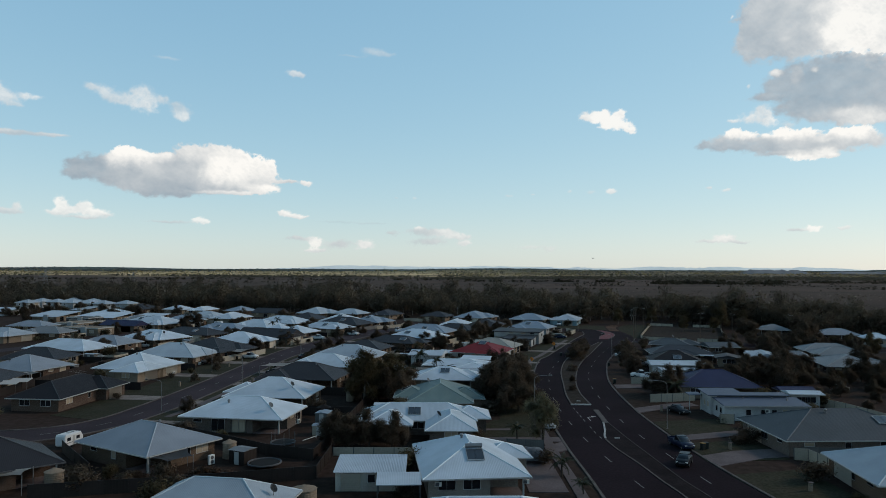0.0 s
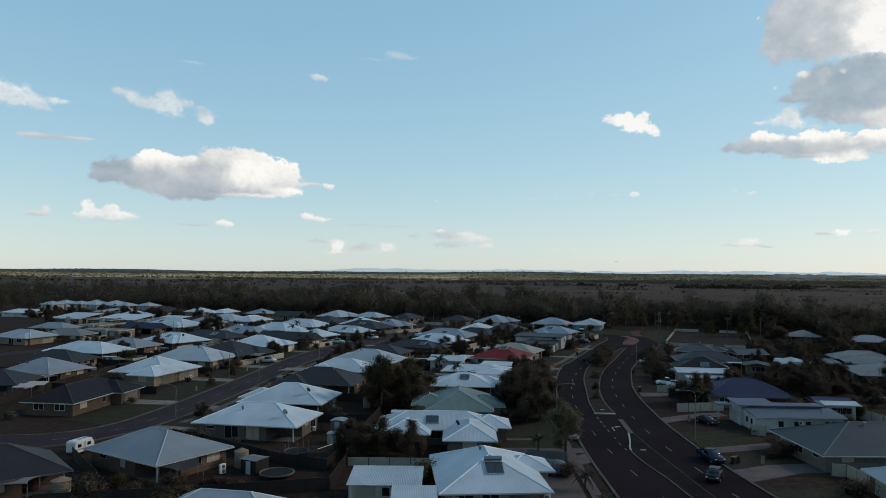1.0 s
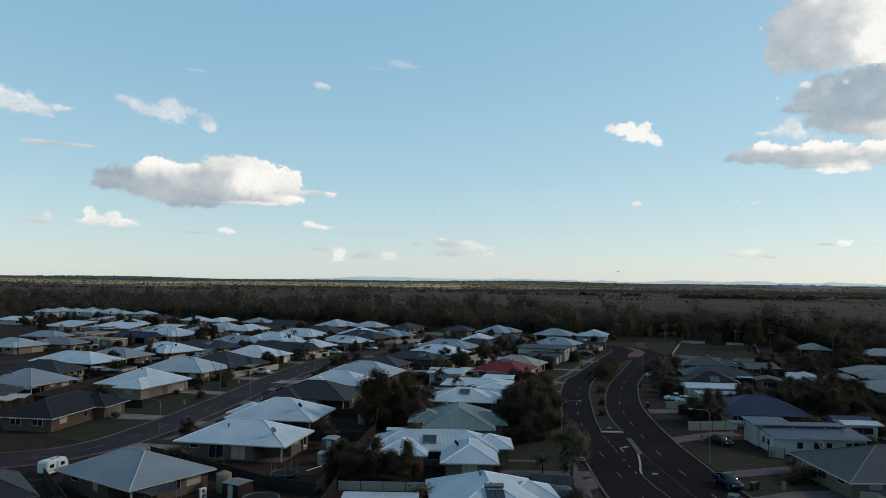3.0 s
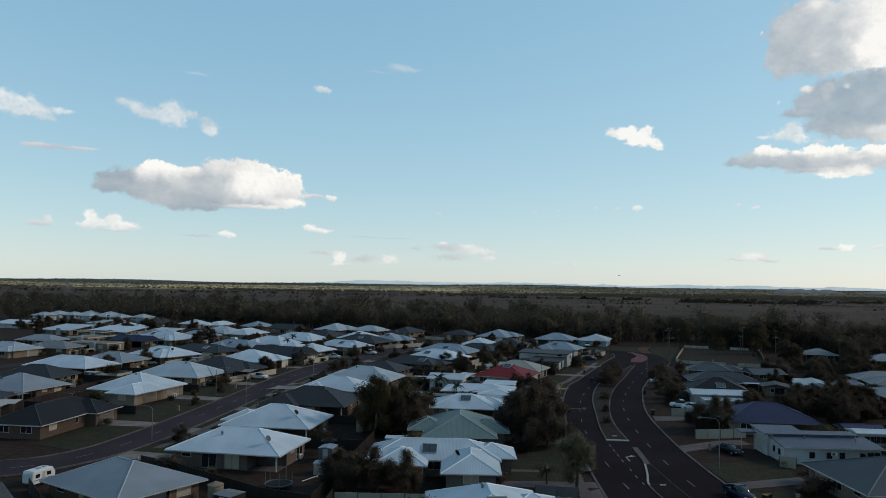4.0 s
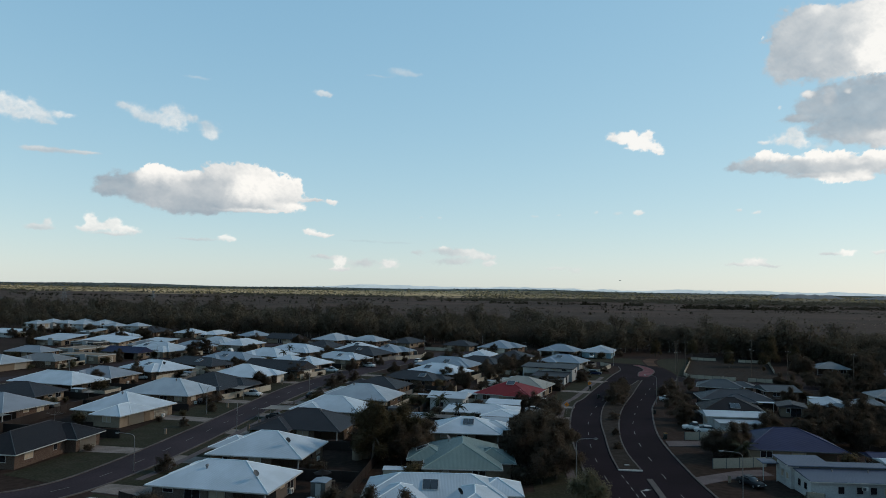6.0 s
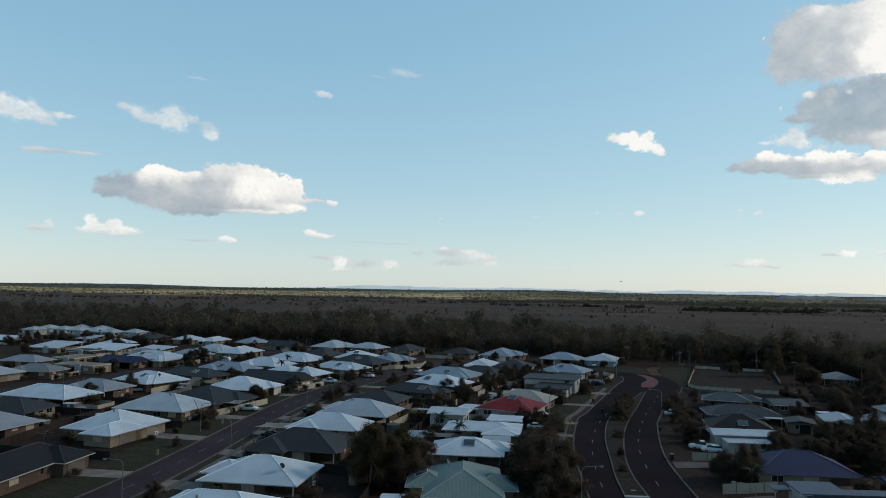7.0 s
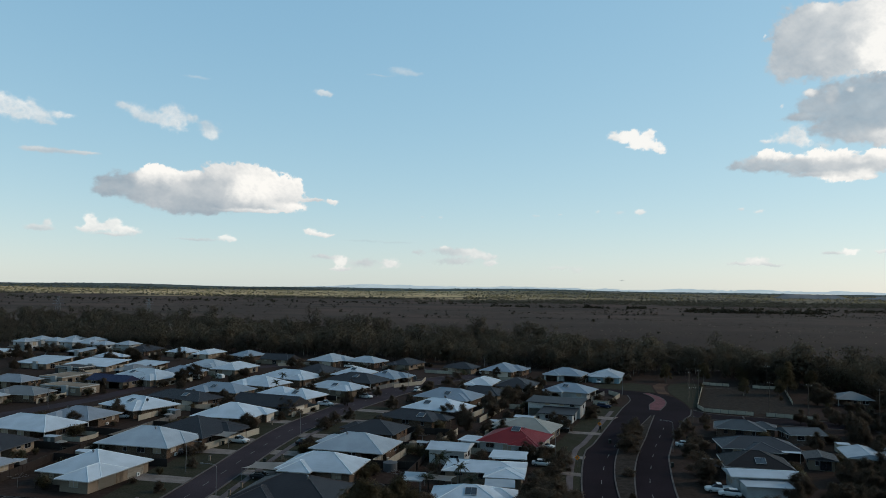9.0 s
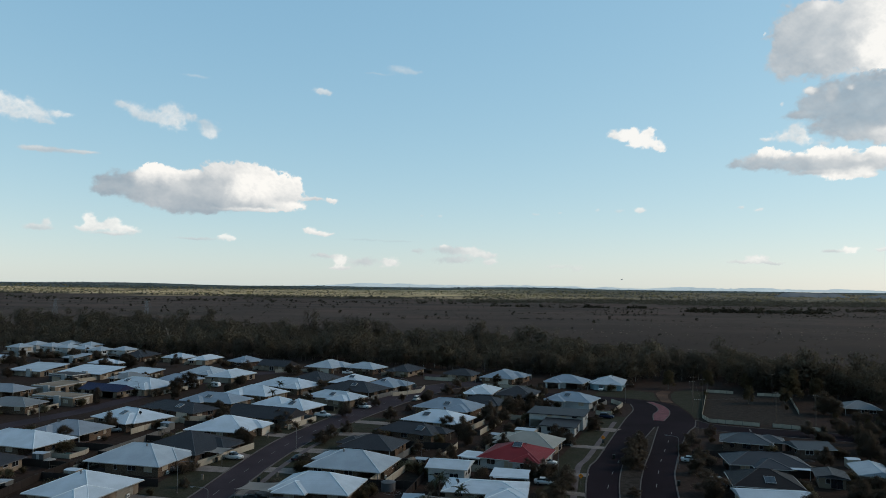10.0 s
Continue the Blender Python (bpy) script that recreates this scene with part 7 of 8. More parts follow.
def pylon(x, y, h):
    ob = thing("pylon", "steel lattice transmission tower beyond the woods", "pylon", pose(x, y, -1.0), "pylons")
    bm = bmesh.new()
    for sx in (-1, 1):
        for sy in (-1, 1):
            tube(bm, (sx * 0.12 * h, sy * 0.12 * h, 0), (sx * 0.02 * h, sy * 0.02 * h, h), 0.14, 0.1, 4)
            for k in range(6):
                f, g = k / 6, (k + 1) / 6
                wf, wg = (0.12 - 0.1 * f) * h, (0.12 - 0.1 * g) * h
                tube(bm, (sx * wf, sy * wf, f * h), (-sx * wg, sy * wg, g * h), 0.07, 0.07, 4)
                tube(bm, (sx * wf, sy * wf, f * h), (sx * wg, -sy * wg, g * h), 0.07, 0.07, 4)
    part("tower", bm, STEEL, ob)
    for f, w in ((0.7, 0.26), (0.82, 0.22), (0.95, 0.16)):
        bm = tube(bmesh.new(), (-w * h, 0, f * h), (w * h, 0, f * h), 0.12, 0.12, 4)
        part("crossarm", tube(bm, (-w * h, 0, f * h), (w * h, 0, f * h + 0.05 * h), 0.06, 0.06, 4), STEEL, ob)


pylon(-408, 730, 25)
pylon(-350, 800, 22)


def road_sign(x, y, turn, tone):
    ob = thing("road_sign", "orange diamond warning sign on a thin post", "road sign", pose(x, y, 0, 0, 0, turn), "road signs")
    part("post", tube(bmesh.new(), (0, 0, -0.2), (0, 0, 2.7), 0.035, 0.035, 8), STEEL, ob)
    bm = boxes((-0.42, -0.06, -0.42, 0.42, -0.04, 0.42))
    bmesh.ops.transform(bm, matrix=pose(0, 0, 2.3, 0, 45, 0), verts=bm.verts)
    part("plate", bm, PLASTIC[tone], ob)
    part("symbol", boxes((-0.07, -0.075, 2.05, 0.07, -0.062, 2.5), (-0.2, -0.075, 2.34, -0.07, -0.062, 2.44)), TRIM_DARK, ob)


road_sign(33.6, 243.2, -10, "orange")
road_sign(22.0, 202.5, -10, "orange")


def wheelie_bin(x, y, turn, body, lid):
    ob = thing("wheelie_bin", f"dark plastic wheelie bin with a {lid} lid at the kerb", "bin", pose(x, y, 0.04, 0, 0, turn), "wheelie bins")
    part("body", loft([(-0.28, [(-0.26, 0.1), (-0.3, 1.0), (0.3, 1.0), (0.26, 0.1)]), (0.28, [(-0.22, 0.1), (-0.3, 0.98), (0.3, 0.98), (0.22, 0.1)])]), PLASTIC[body], ob)
    part("lid", boxes((-0.36, -0.33, 0.99, 0.33, 0.33, 1.07), bevel=0.02), PLASTIC[lid], ob)
    for sy in (-0.25, 0.25):
        part("wheel", tube(bmesh.new(), (-0.3, sy - 0.03, 0.1), (-0.3, sy + 0.03, 0.1), 0.1, 0.1, 10), TYRE, ob)


for x, y, turn, lid in ((37.9, 113.2, 30, "yellow"), (38.5, 113.6, 10, "green"), (38.4, 175.2, 0, "green"), (17.2, 213.5, 0, "yellow"), (34.2, 246.5, 0, "green"), (33.8, 228.5, 0, "green"), (38.7, 176.4, 10, "yellow"), (43.4, 205, 0, "green"), (-62.3, 215.6, 0, "green"), (-47.2, 199.5, 0, "green")):
    wheelie_bin(x, y, turn, "green", lid)


def letterbox(x, y, turn):
    ob = thing("letterbox", "pale rendered letterbox pillar at the lawn's edge", "letterbox", pose(x, y, 0, 0, 0, turn), "letterboxes")
    part("pillar", boxes((-0.2, -0.2, -0.1, 0.2, 0.2, 1.05), bevel=0.02), WALL["cream"], ob)
    part("cap", boxes((-0.26, -0.26, 1.05, 0.26, 0.26, 1.13), bevel=0.02), CONCRETE, ob)
    part("slot", boxes((-0.13, -0.215, 0.75, 0.13, -0.202, 0.82)), TRIM_DARK, ob)


for x, y in ((42.1, 113.6), (44.2, 93.3), (40.2, 143.0), (-61.2, 168), (-60.0, 200.5), (-59.8, 222), (-46.6, 174.6), (-46.0, 180.0), (-44.5, 204), (-58.0, 243), (16.6, 126.0)):
    letterbox(x, y, 0)

# ---------- yards ----------
def water_tank(x, y, r, h, tone="cream"):
    ob = thing("water_tank", f"round {tone} rainwater tank with a ribbed lid", "water tank", pose(x, y, 0), "rainwater tanks")
    m = {"cream": WALL["cream"], "dark": TRIM_DARK}[tone]
    n = int(h / 0.22)
    top = n * 0.22
    levels = [(0.22 * k + dz, r - dr) for k in range(n) for dz, dr in ((0.0, 0.03), (0.04, 0.0), (0.16, 0.0), (0.2, 0.03))] + [(top, r - 0.03)]

    def turned(rows, flute=0.0):
        """A ringed or fluted shell in one piece from (height, radius) rows."""
        bm = bmesh.new()
        rings = [[bm.verts.new(((rad + (flute * rad if k % 2 else 0)) * math.cos(k * math.pi / 12), (rad + (flute * rad if k % 2 else 0)) * math.sin(k * math.pi / 12), z)) for k in range(24)] for z, rad in rows]
        for p, q in zip(rings, rings[1:]):
            for k in range(24):
                bm.faces.new((p[k], p[(k + 1) % 24], q[(k + 1) % 24], q[k]))
        bm.faces.new(rings[-1])
        return bm

    part("barrel", turned(levels), m, ob)
    part("lid", turned([(top, r - 0.05), (top + 0.02, r + 0.05), (top + 0.36, r * 0.24), (top + 0.40, r * 0.22)], 0.03), m, ob)


water_tank(-48.4, 92.6, 1.1, 2.0)
water_tank(-16.2, 85.6, 1.4, 2.2)
water_tank(-31.2, 107.0, 0.95, 2.2)
water_tank(-20.2, 151.5, 0.9, 1.9)
water_tank(-19.0, 153.0, 0.9, 1.8)
water_tank(-18.8, 196.0, 1.5, 1.9, "dark")
water_tank(-15.6, 215.5, 1.0, 2.0)
water_tank(-93.0, 254.6, 0.9, 1.9)


def small_shed(x, y, turn, w, d, h, wall, roof, label):
    ob = thing("garden_shed", label, "shed", pose(x, y, 0, 0, 0, turn), "garden sheds")
    part("wall", uv_slopes(boxes((-w / 2, -d / 2, -0.1, w / 2, d / 2, h))), FENCE[wall], ob)
    bm = bmesh.new()
    gable_faces(bm, -w / 2 - 0.12, -d / 2 - 0.12, w / 2 + 0.12, d / 2 + 0.12, h + 0.01, 0.15, w >= d)
    part("roof", uv_slopes(bm), ROOF[roof], ob)
    part("door", boxes((-0.4, -d / 2 - 0.03, 0.02, 0.4, -d / 2 - 0.004, h - 0.15), bevel=0.008), TRIM, ob)


small_shed(-28.6, 104.6, -25, 2.6, 2.6, 1.9, "brown", "grey", "dark steel garden shed with a grey roof")
small_shed(-21.8, 129.6, -8, 2.2, 2.6, 2.1, "grey", "slate", "grey garden shed with a slate blue roof")
small_shed(-20.9, 121.9, -8, 2.2, 2.0, 1.6, "cream", "slate", "small cubby house with a blue roof")
small_shed(-13.4, 216.0, -15, 2.8, 2.4, 2.0, "brown", "pale", "dark garden shed with a pale roof")
small_shed(-88.0, 199.0, -10, 3.0, 2.2, 1.9, "cream", "white", "white garden shed by the fence")
small_shed(-90.0, 252.0, -20, 3.0, 2.4, 2.0, "grey", "slate", "grey garden shed behind a cream fence")
small_shed(90.4, 225.6, -8, 2.8, 2.6, 2.1, "cream", "white", "small white garden shed among dark trees")
small_shed(13.5, 251.0, -20, 5.4, 4.0, 2.5, "cream", "white", "white steel shed behind the beige house")
small_shed(5.4, 245.0, -20, 4.0, 3.0, 2.2, "grey", "pale", "pale steel shed by a fence")
small_shed(-12.2, 138.6, 0, 3.4, 2.4, 1.9, "cream", "white", "white shed beside the white-roofed house")
small_shed(-97.0, 189.0, 0, 2.6, 2.6, 1.9, "grey", "pale", "grey garden shed by the fence")
small_shed(-104.0, 213.5, -10, 3.2, 2.4, 1.8, "grey", "pale", "low grey shed in a back yard")


def carport(x, y, turn, w, d, h, roof, label):
    """An open car shelter: a low-pitched steel roof with a fascia on four posts."""
    ob = thing("carport", label, "carport", pose(x, y, 0, 0, 0, turn), "carports")
    part("roof", uv_slopes(sloped_roof(-w / 2, -d / 2, w / 2, d / 2, h, h + 0.3, 0.12)), ROOF[roof], ob)
    part("fascia", boxes((-w / 2, -d / 2 - 0.04, h - 0.16, w / 2, -d / 2 - 0.003, h + 0.05)), TRIM, ob)
    for sx in (-1, 1):
        for sy in (-1, 1):
            part("post", boxes((sx * (w / 2 - 0.3) - 0.05, sy * (d / 2 - 0.3) - 0.05, -0.1, sx * (w / 2 - 0.3) + 0.05, sy * (d / 2 - 0.3) + 0.05, h + (0.0 if sy < 0 else 0.15))), TRIM, ob)


carport(6.8, 201.8, -11, 8.0, 6.4, 2.6, "white", "white steel carport behind a low white-roofed house")
carport(4.2, 179.0, -3, 5.8, 4.6, 2.35, "pale", "pale steel carport between two white roofs")
carport(-1.2, 218.5, -18, 4.6, 5.0, 2.3, "white", "white steel carport beside the red-roofed house")
carport(-12.6, 182.6, -4, 4.2, 5.4, 2.3, "pale", "pale steel patio roof in a back yard")


def shade_sail(corners, label, cloth=None):
    """A stretched cloth, sagging between its posts."""
    ob = thing("shade_sail", label, "shade sail", group="shade sails")
    c = [Vector(p) for p in corners]
    bm = bmesh.new()
    n = 8
    grid = []
    for j in range(n + 1):
        row = []
        for k in range(n + 1):
            u, v = k / n, j / n
            pull = 0.16
            uu, vv = u + pull * (0.5 - u) * 4 * v * (1 - v), v + pull * (0.5 - v) * 4 * u * (1 - u)
            p = c[0].lerp(c[1], uu).lerp(c[3].lerp(c[2], uu), vv)
            row.append(bm.verts.new(p - Vector((0, 0, 0.35 * math.sin(math.pi * u) * math.sin(math.pi * v)))))
        grid.append(row)
    for j in range(n):
        for k in range(n):
            bm.faces.new((grid[j][k], grid[j][k + 1], grid[j + 1][k + 1], grid[j + 1][k]))
    bmesh.ops.solidify(bm, geom=bm.faces[:], thickness=0.015)
    part("cloth", bm, cloth or CLOTH, ob)
    for p in c:
        part("post", tube(bmesh.new(), (p.x, p.y, -0.1), (p.x, p.y, p.z + 0.15), 0.06, 0.05, 8), STEEL, ob)


shade_sail([(-47.8, 185.5, 2.4), (-40.5, 184.0, 2.5), (-40.2, 190.5, 2.6), (-46.8, 191.5, 2.3)], "pale shade sail over a car space")
shade_sail([(-66.5, 214.8, 2.7), (-60.2, 213.2, 2.5), (-59.2, 218.6, 2.8), (-65.2, 220.4, 2.6)], "pale shade sail over a parked wagon")
shade_sail([(-55.6, 88.2, 2.4), (-50.4, 89.2, 2.5), (-50.6, 91.9, 2.6), (-55.4, 91.0, 2.4)], "white shade sail beside the charcoal roof")
shade_sail([(-11.2, 180.2, 2.4), (-5.0, 179.2, 2.5), (-4.0, 183.2, 2.5), (-10.4, 185.2, 2.4)], "pale shade sail over a back yard")
shade_sail([(-100.5, 170.0, 2.3), (-95.5, 168.0, 2.5), (-95.0, 171.6, 2.5), (-99.5, 173.6, 2.4)], "pale shade sail behind a grey-roofed house")

shade_sail([(-38.6, 97.4, 2.4), (-35.8, 96.2, 2.3), (-33.6, 99.2, 2.3), (-35.6, 102.6, 2.45)], "dark shade sail stretched from the eave of the house", TRIM_DARK)
box_ob = thing("storage_box", "low dark storage box with a pale lid edge", "storage box", pose(-46.6, 94.6, 0, 0, 0, 23))
part("chest", boxes((-1.2, -0.7, 0, 1.2, 0.7, 1.0), bevel=0.02), FENCE["brown"], box_ob)
part("lid", boxes((-1.28, -0.78, 1.0, 1.28, 0.78, 1.1), bevel=0.02), FENCE["grey"], box_ob)


def trampoline(x, y, r, posts):
    ob = thing("trampoline", "round dark trampoline with padded posts on the grass", "trampoline", pose(x, y, 0))
    part("mat", tube(bmesh.new(), (0, 0, 0.62), (0, 0, 0.66), r - 0.3, r - 0.3, 24), TYRE, ob)
    bm = bmesh.new()
    for k in range(24):
        a, b = k * math.pi / 12, (k + 1) * math.pi / 12
        tube(bm, (r * math.cos(a), r * math.sin(a), 0.64), (r * math.cos(b), r * math.sin(b), 0.64), 0.13, 0.13, 6, False)
    part("rim_pad", bm, TRIM_DARK, ob)
    for k in range(posts):
        a = 2 * math.pi * k / posts
        part("post", tube(bmesh.new(), (r * math.cos(a), r * math.sin(a), -0.05), (r * math.cos(a), r * math.sin(a), 2.3), 0.045, 0.045, 8), STEEL, ob)


trampoline(-25.2, 113.9, 1.8, 5)
trampoline(-25.0, 102.4, 2.2, 0)
frame_ob = thing("swing_frame", "white metal slide lying on the grass", "play frame", pose(-21.9, 117.9, 0, 0, 0, 40))
part("rail", tube(tube(bmesh.new(), (-1.2, 0, 0.12), (1.2, 0, 0.5), 0.06, 0.06), (1.2, 0, 0.5), (1.4, 0.5, 0.1), 0.05, 0.05), PLASTIC["white"], frame_ob)
tarp = thing("covered_boat", "grey tarpaulin draped over a boat on a trailer", "boat", pose(11.4, 106.2, 0, 0, 0, -5) @ Matrix.Diagonal((0.92, 1, 1.3, 1)))
bm = bmesh.new()
tg = [[bm.verts.new((-2.6 + 0.4 * k, -1.5 + 0.37 * j, max(0.12, 1.55 * (1 - abs(-1.5 + 0.37 * j) ** 2.2 / 3.2) * (1 - ((-2.6 + 0.4 * k) / 2.9) ** 4) + 0.13 * noise.noise((k * 0.9, j * 0.9, 2))))) for k in range(14)] for j in range(9)]
for j in range(8):
    for k in range(13):
        bm.faces.new((tg[j][k], tg[j][k + 1], tg[j + 1][k + 1], tg[j + 1][k]))
bmesh.ops.solidify(bm, geom=bm.faces[:], thickness=0.03)
part("tarpaulin", bm, mat("grey tarpaulin", (0.20, 0.21, 0.23), 0.5, 0, 0.15, 0.1, 1.0, 5.0, 0.2), tarp)
part("trailer", boxes((-2.4, -0.8, 0.3, 2.4, 0.8, 0.42), (2.4, -0.06, 0.3, 3.4, 0.06, 0.4)), STEEL, tarp)
ac = thing("air_conditioner", "white twin-fan air conditioner beside the wall", "air conditioner", pose(-32.6, 103.4, 0, 0, 0, 57))
part("cabinet", boxes((-0.45, -0.18, 0.08, 0.45, 0.18, 1.35), bevel=0.02), PLASTIC["white"], ac)
for zz in (0.42, 1.0):
    part("fan_guard", tube(bmesh.new(), (0, -0.2, zz), (0, -0.183, zz), 0.26, 0.26, 16), TRIM_DARK, ac)
for x, y, turn in ((-1.2, 89.3, 7), (9.2, 90.7, 7), (56.6, 134.6, 0)):
    u = thing("air_conditioner", "small white wall air conditioner", "air conditioner", pose(x, y, 0, 0, 0, turn))
    part("cabinet", boxes((-0.4, -0.3, 1.5, 0.4, 0.02, 2.0), bevel=0.02), PLASTIC["white"], u)
    part("grille", boxes((-0.34, -0.315, 1.56, 0.1, -0.302, 1.94)), TRIM_DARK, u)

def split_unit(h, side, along_wall):
    """An outdoor air conditioner on the ground against a side wall of a house."""
    w, lip = h["w"], 0.7
    u = thing("air_conditioner", "white outdoor air conditioner unit against the house wall", "air conditioner", h.matrix_world @ pose(side * (w / 2 - lip + 0.22), along_wall, 0, 0, 0, 90 * side), "outdoor air conditioners")
    part("cabinet", boxes((-0.42, -0.16, 0.06, 0.42, 0.16, 0.75), bevel=0.02), PLASTIC["white"], u)
    part("fan_guard", tube(bmesh.new(), (-0.08, -0.18, 0.42), (-0.08, -0.163, 0.42), 0.24, 0.24, 14), TRIM_DARK, u)


for h, side, yy in ((house_g7, 1, -3.5), (house_e5, 1, 3.5), (house_g15, 1, -4.0), (house_m61, 1, -2.0), (house_m62, 1, 2.0), (house_m63, 1, 2.5), (house_m64, 1, 3.0), (house_a, 1, 3.2), (house_g8, 1, 2.0), (house_g12, 1, 1.0), (house_g13, 1, 3.0), (house_g14, -1, -3.0), (house_k54, 1, 1.0), (house_m58, 1, 2.0), (house_m59, 1, 1.5), (house_red, 1, 3.0)):
    split_unit(h, side, yy)

# concrete drives of the street's houses
for h, side in ((house_e5, 1), (house_f6, 1), (house_g7, 1), (house_g14, 1), (house_g15, 1), (house_k57, 1), (house_a, -1), (house_m64, -1), (house_m63, -1), (house_m62, -1), (house_m61, -1), (house_m60b, -1), (house_k56, 1), (house_k54, 1), (house_m60, -1), (house_m58, -1)):
    w, d = h["w"], h["d"]
    base = h.matrix_world @ Vector((side * w / 2, d / 2 - 4.4 if side > 0 else -d / 2 + 4.4, 0))
    line = STREET_L if side > 0 else STREET_R
    end = min(line, key=lambda q: abs(q.y - base.y + side * 2.0) + 0.05 * abs(q.x - base.x))
    bm = prism(bmesh.new(), [(base.x - side * 0.6, base.y - 2.6), (end.x - side * 0.3, end.y - 2.2), (end.x - side * 0.3, end.y + 2.2), (base.x - side * 0.6, base.y + 2.6)][::side], -0.03, 0.075)
    tagged(part("driveway", bm, DRIVE), "pale concrete driveway across a front lawn", "driveway", kind="structure")
    for k in (-1, 1):
        yy = base.y + k * 6.0
        patch("lawn", [(base.x, yy - 2.6), (end.x - side * 1.2, end.y + k * 5.6 - 2.6), (end.x - side * 1.2, end.y + k * 5.6 + 2.6), (base.x, yy + 2.6)][::side], LAWN, "dark green front lawn beside the drive", "lawn", 0.05 + 0.004 * k)
for pts in ([(33.0, 238.4), (24.5, 240.4), (25.4, 243.6), (34.2, 241.8)], [(24.6, 210.4), (18.4, 211.8), (19.0, 214.4), (25.4, 213.2)], [(40, 262), (35, 264), (36.5, 268), (43, 266.5)], [(21.8, 194.8), (16.4, 196.4), (16.9, 199.0), (22.4, 197.4)]):
    patch("driveway", pts[::-1], DRIVE, "pale concrete driveway across the verge", "driveway", 0.118)

# small aircraft low over the horizon
plane = thing("aircraft", "small pale aircraft low over the far hills", "aircraft", pose(575, 3000, 66, 0, 0, 100))
part("fuselage", loft([(-9, [(-0.3, -0.3), (-0.3, 0.5), (0.3, 0.5), (0.3, -0.3)]), (-3, [(-1, -1), (-1, 1), (1, 1), (1, -1)]), (7, [(-1, -1), (-1, 1), (1, 1), (1, -1)]), (10, [(-0.3, -0.5), (-0.3, 0.3), (0.3, 0.3), (0.3, -0.5)])]), PLASTIC["white"], plane)
part("wing", boxes((-1.5, -10, 0.9, 1.5, 10, 1.15)), PLASTIC["white"], plane)
part("tail", boxes((-9, -3.5, 0.4, -7.4, 3.5, 0.6), (-9.2, -0.1, 0.5, -7.2, 0.1, 3.4)), PLASTIC["white"], plane)


# ---------- back yard things ----------
def clothesline(x, y, turn):
    """A rotary line: a post, four arms and cords between them."""
    ob = thing("clothesline", "rotary steel clothesline standing in a back yard", "clothesline", pose(x, y, 0, 0, 0, turn), "clotheslines")
    part("post", tube(bmesh.new(), (0, 0, -0.1), (0, 0, 2.0), 0.035, 0.03, 8), STEEL, ob)
    tips = [Vector((2.0 * math.cos(a), 2.0 * math.sin(a), 2.15)) for a in (0, 1.5708, 3.1416, 4.7124)]
    for p in tips:
        part("arm", tube(bmesh.new(), (0, 0, 1.8), p, 0.02, 0.016, 5), STEEL, ob)
    for f in (0.5, 0.75, 1.0):
        bm = bmesh.new()
        mid = Vector((0, 0, 1.8))
        rows = [[bm.verts.new(mid.lerp(p, f) * k + Vector((0, 0, (1 - k) * 1.8))) for p in tips] for k in (1.0, 0.99)]
        for j in range(4):
            bm.faces.new((rows[0][j], rows[0][(j + 1) % 4], rows[1][(j + 1) % 4], rows[1][j]))
        bmesh.ops.solidify(bm, geom=bm.faces[:], thickness=0.012)
        part("cord", bm, TRIM, ob)


def garden_umbrella(x, y, tone):
    """An open umbrella over a small table."""
    ob = thing("garden_umbrella", f"open {tone} garden umbrella over a patio", "umbrella", pose(x, y, 0), "garden umbrellas")
    bm = bmesh.new()
    top = bm.verts.new((0, 0, 2.6))
    edge = [bm.verts.new((1.4 * math.cos(k * math.pi / 4), 1.4 * math.sin(k * math.pi / 4), 2.08)) for k in range(8)]
    dip = [bm.verts.new((1.27 * math.cos((k + 0.5) * math.pi / 4), 1.27 * math.sin((k + 0.5) * math.pi / 4), 2.12)) for k in range(8)]
    for k in range(8):
        bm.faces.new((top, edge[k], dip[k]))
        bm.faces.new((top, dip[k], edge[(k + 1) % 8]))
    bmesh.ops.solidify(bm, geom=bm.faces[:], thickness=0.02)
    part("canopy", bm, CLOTH if tone == "pale" else FENCE["brown"], ob)
    part("pole", tube(bmesh.new(), (0, 0, 0), (0, 0, 2.55), 0.025, 0.025, 8), STEEL, ob)
    part("base", tube(bmesh.new(), (0, 0, -0.02), (0, 0, 0.09), 0.3, 0.26, 14), CONCRETE, ob)


def outdoor_table(x, y, turn):
    ob = thing("outdoor_table", "timber outdoor table in a back yard", "table", pose(x, y, 0, 0, 0, turn), "outdoor tables")
    for k in range(5):
        part("slat", boxes((-0.9, -0.45 + 0.185 * k, 0.70, 0.9, -0.28 + 0.185 * k, 0.74), bevel=0.006), TIMBER, ob)
    part("rail", boxes((-0.8, -0.4, 0.62, -0.72, 0.4, 0.70), (0.72, -0.4, 0.62, 0.8, 0.4, 0.70)), TIMBER, ob)
    for xx in (-0.8, 0.72):
        for yy in (-0.4, 0.32):
            part("leg", boxes((xx, yy, -0.02, xx + 0.08, yy + 0.08, 0.62)), TIMBER, ob)


